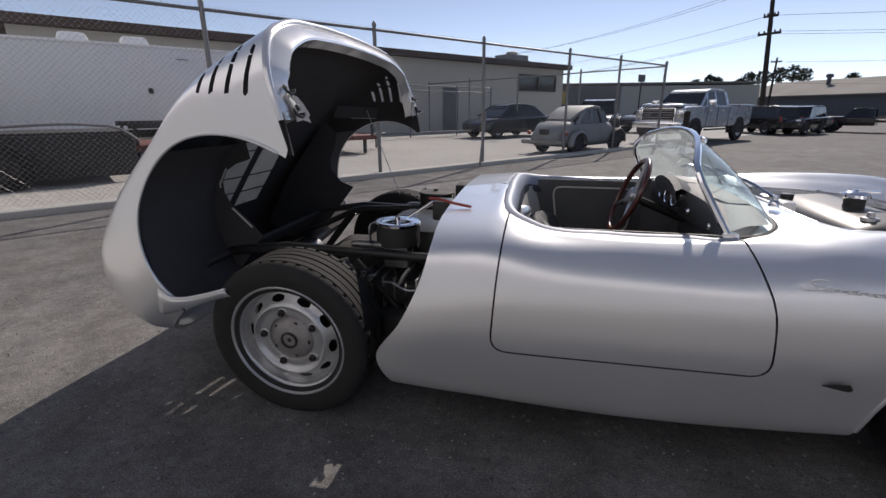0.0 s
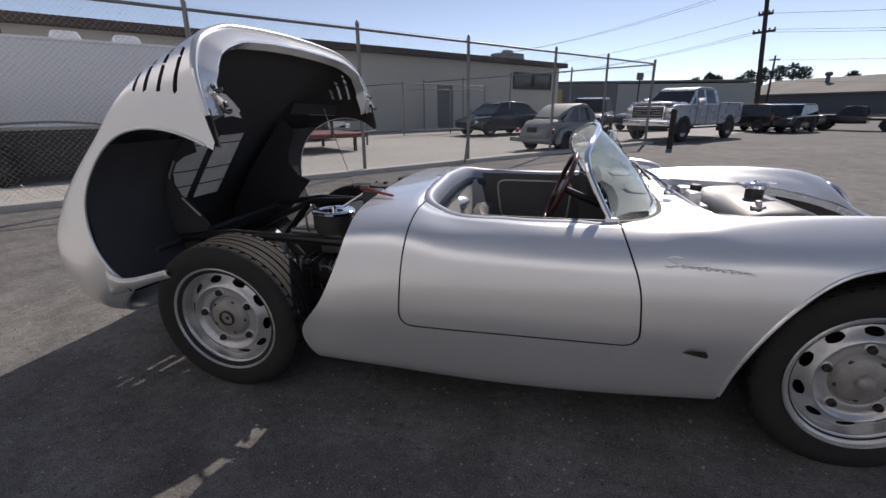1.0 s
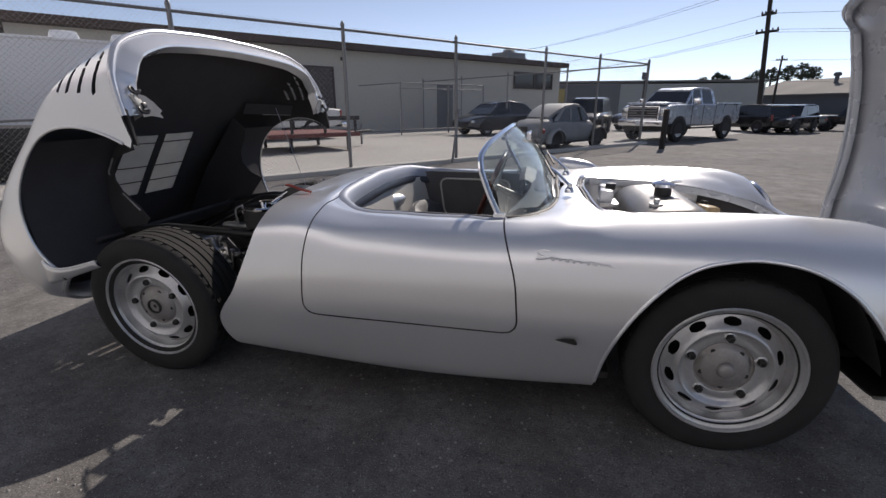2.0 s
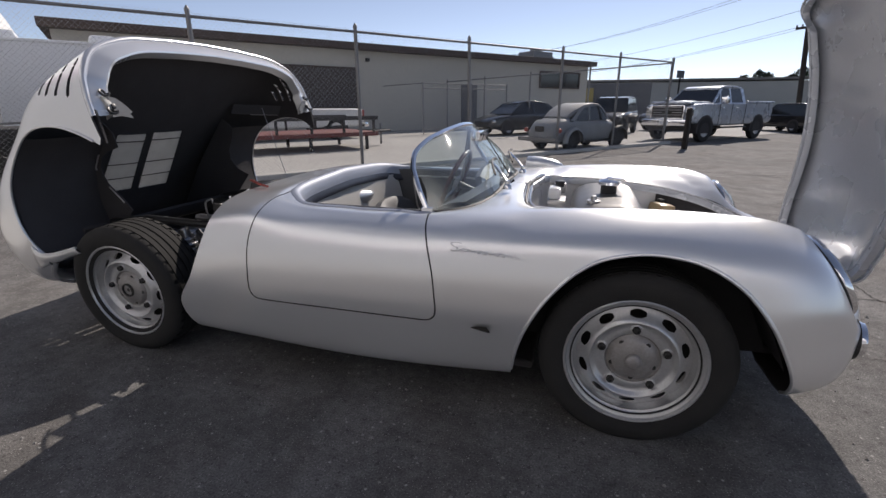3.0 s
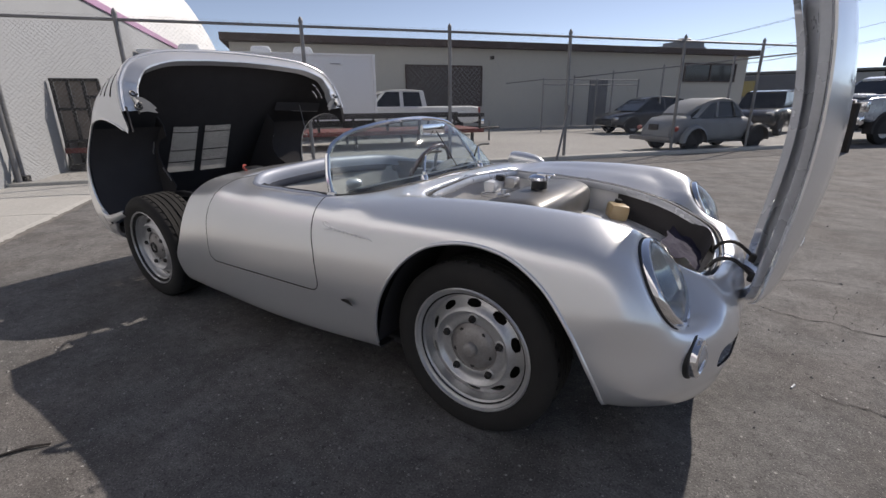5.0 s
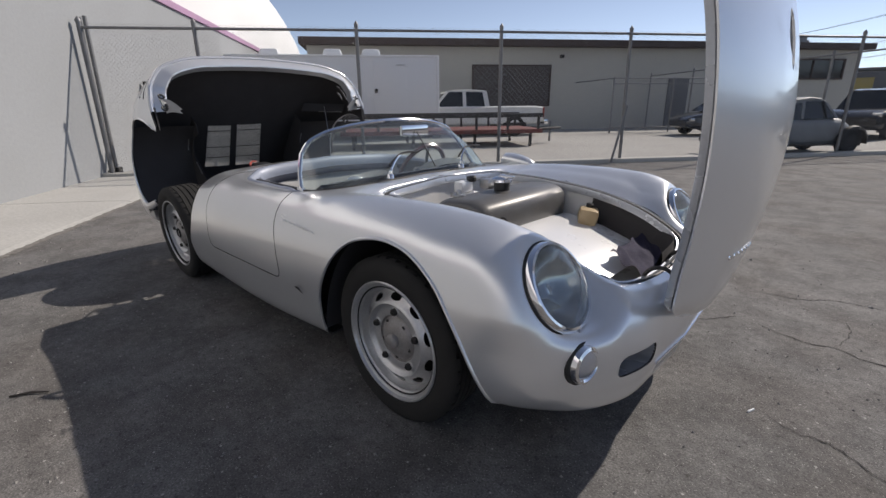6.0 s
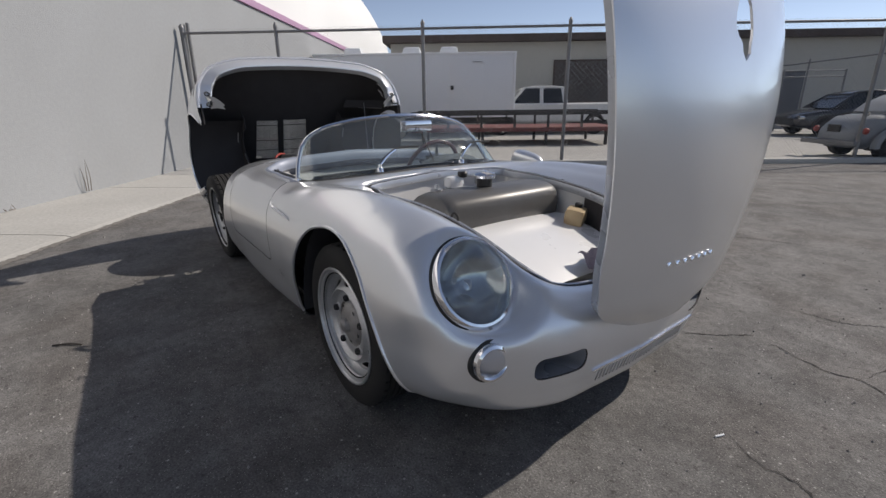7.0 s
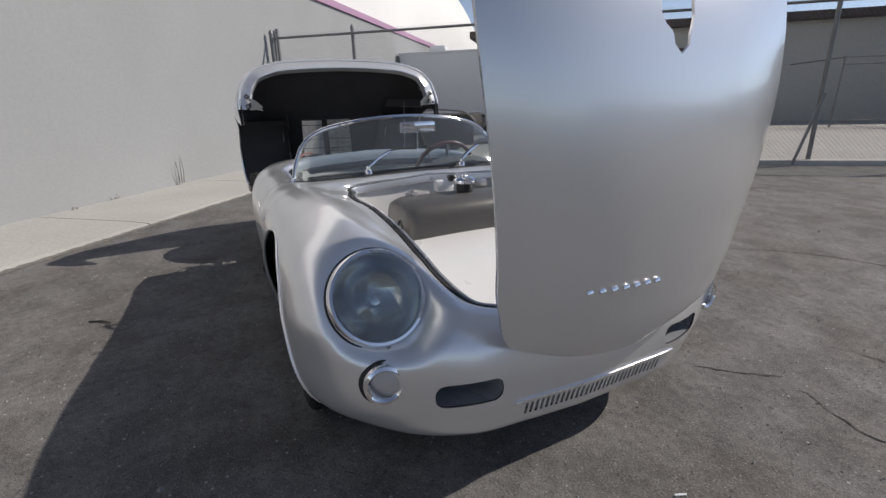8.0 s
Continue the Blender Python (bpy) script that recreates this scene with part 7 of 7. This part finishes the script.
saloon(yard(26.2, -1.2, 0, 85), paint("bright_silver_paint", (.55, .56, .58), .25, .5), "silver saloon car at the end of the far row", .68, "far row of cars")
suv(yard(27.6, -4.8, 0, 92), DARK1, "dark estate car before the far shed", .68, "far row of cars")
saloon(yard(28.4, -7.8, 0, 88), GREY2, "grey saloon car before the far shed", .68, "far row of cars")

# ---- far shed, poles, wires, trees ----
shed = thing("far_shed", "long low grey shed with a shallow brown roof", "building", yard(83, 9, 0, -120))
bm = bmesh.new()
box(bm, (16, 7, 1.4), (80, 14, 2.8), 0)
part("wall", bm, FAR_WALL, shed, smooth=False)
bm = bmesh.new()
prism(bm, [(-.6, 2.75), (8, 5.2), (14.6, 2.75), (14.6, 2.95), (8, 5.5), (-.6, 2.95)], -24.4, 56.4, pose(0, 0, 0, 0, 0, 0) @ Matrix(((0, 1, 0, 0), (1, 0, 0, 0), (0, 0, 1, 0), (0, 0, 0, 1))))
part("roof", bm, FAR_ROOF, shed, smooth=False)
for x in (-12, -1, 10, 21):
    vt = new("roof_ventilator")
    vt.parent = shed
    part("stack", tube(bmesh.new(), [(x, 5.0, 4.2), (x, 5.0, 5.6)], .28, 12), FAR_WALL, vt)
    part("cowl", lathe(bmesh.new(), [(.28, 0), (.5, .12), (.5, .42), (.34, .6), (0, .62)], 16, pose(x, 5.0, 5.55)), FAR_WALL, vt)
back = thing("container_stack", "grey storage containers with one yellow panel", "container", yard(32.2, 20.2, 0, -54))
part("container", box(bmesh.new(), (0, 0, 1.38), (5.4, 2.4, 2.72), .04), FAR_WALL, back)
part("panel", box(bmesh.new(), (-1.9, -1.23, 1.9), (1.0, .03, 1.0), .01), YELLOW, back, "yellow panel")
far2 = thing("far_building", "pale far-off flat-roofed building", "building", yard(70, 36, 0, -50))
part("wall", box(bmesh.new(), (0, 0, 2.1), (30, 12, 4.2), 0), BEIGE_WALL, far2, smooth=False)
part("roof", box(bmesh.new(), (0, 0, 4.5), (30.6, 12.6, .3), .05), FAR_ROOF, far2, smooth=False)
sign = thing("far_sign", "small sign board on a pole far behind", "sign", yard(60, 30))
part("pole", tube(bmesh.new(), [(0, 0, 0), (0, 0, 4.6)], .1, 8), POLE_WOOD, sign)
part("board", box(bmesh.new(), (0, 0, 4.9), (1.5, .2, .9), .03), FAR_WALL, sign)


def utility_pole(m, h, label, top=True):
    p = thing("utility_pole", label, "pole", m)
    part("shaft", tube(bmesh.new(), [(0, 0, 0), (.02, 0, h * .5), (0, 0, h)], [.15, .125, .10], 12), POLE_WOOD, p)
    for z, w in ((h * .93, .55), (h * .73, .35), (h * .62, .55)):
        part("crossarm", box(bmesh.new(), (0, 0, z), (.12, 2 * w, .13), .02), POLE_WOOD, p)
        for y in (-w * .9, -w * .45, w * .45, w * .9):
            part("insulator", lathe(bmesh.new(), [(.04, 0), (.05, .05), (.03, .12), (0, .13)], 8, pose(0, y, z + .06)), FAR_WALL, p)
    if top:
        part("transformer", lathe(bmesh.new(), [(.30, 0), (.30, .8), (.2, .9), (0, .92)], 16, pose(.1, -.52, h * .95)), FAR_WALL, p)
    return p


POLE_M = yard(31.7, 7.45, 0, 20) @ yard(0, 0, 0, 20).to_3x3().to_4x4().inverted() @ Matrix.Rotation(radians(-5.5), 4, Vector((-.233, .97, 0))) @ yard(0, 0, 0, 20).to_3x3().to_4x4()
utility_pole(POLE_M, 8.3, "tall dark wooden utility pole with a transformer")
utility_pole(yard(66.4, 16.9, 0, 20), 6.8, "distant wooden utility pole with cross-arms", False)
lines = thing("power_lines", "sagging power lines between the utility poles", "wires", kind="stuff")


def wire(a, b, sag, r=.011):
    pts = [a.lerp(b, k / 14) - Vector((0, 0, sag * 4 * (k / 14) * (1 - k / 14))) for k in range(15)]
    part("wire", tube(bmesh.new(), pts, r, 4, ends=False), POLE_WOOD, lines, smooth=False)


for y, z in ((-.5, 7.75), (.5, 7.75), (0, 6.1), (-.5, 5.2), (.5, 5.2)):
    q = POLE_M @ Vector((0, y, z))
    wire(q, yard(34, 40, 0) @ Vector((0, y, z * .82)), 1.0)
    wire(q, yard(46, -50, 0) @ Vector((0, y, z)), 1.2)
for y, z in ((-1.0, 6.3), (1.0, 6.3), (0, 4.0)):
    q = yard(66.4, 16.9, 0, 20) @ Vector((0, y, z))
    wire(q, yard(70, -60, 0) @ Vector((0, y, z)), 1.2)


def palm(m, h, seed):
    r = random.Random(seed)
    t = thing("tree", "distant dark leafy tree above the roofs", "tree", m, group="far trees")
    part("trunk", tube(bmesh.new(), [(0, 0, 0), (.1, 0, h * .5), (.05, .05, h)], [.35, .28, .2], 8), POLE_WOOD, t)
    bm = bmesh.new()
    for k in range(420):
        a, e = r.uniform(0, 6.28), r.uniform(-1.3, 1.45)
        d = r.uniform(.3, 1.0) ** .6 * h * .20
        c = Vector((math.cos(a) * math.cos(e) * d, math.sin(a) * math.cos(e) * d, h * .95 + math.sin(e) * d * .95))
        s = r.uniform(.25, .5)
        q = [c + Vector((r.uniform(-s, s), r.uniform(-s, s), r.uniform(-s, s))) for _ in range(3)]
        bm.faces.new([bm.verts.new(p) for p in q])
    part("crown", bm, FOLIAGE, t, smooth=False)


for k, (u, v, h) in enumerate(((128, 51, 7.2), (129, 48, 8.0), (130, 46.5, 7.6), (131, 42, 7.0), (131, 40, 8.2), (133, 37.5, 8.6), (134, 34.5, 9.0), (135, 32, 9.4), (136, 30, 8.6), (140, 22, 7.6))):
    palm(yard(u, v), h, k)
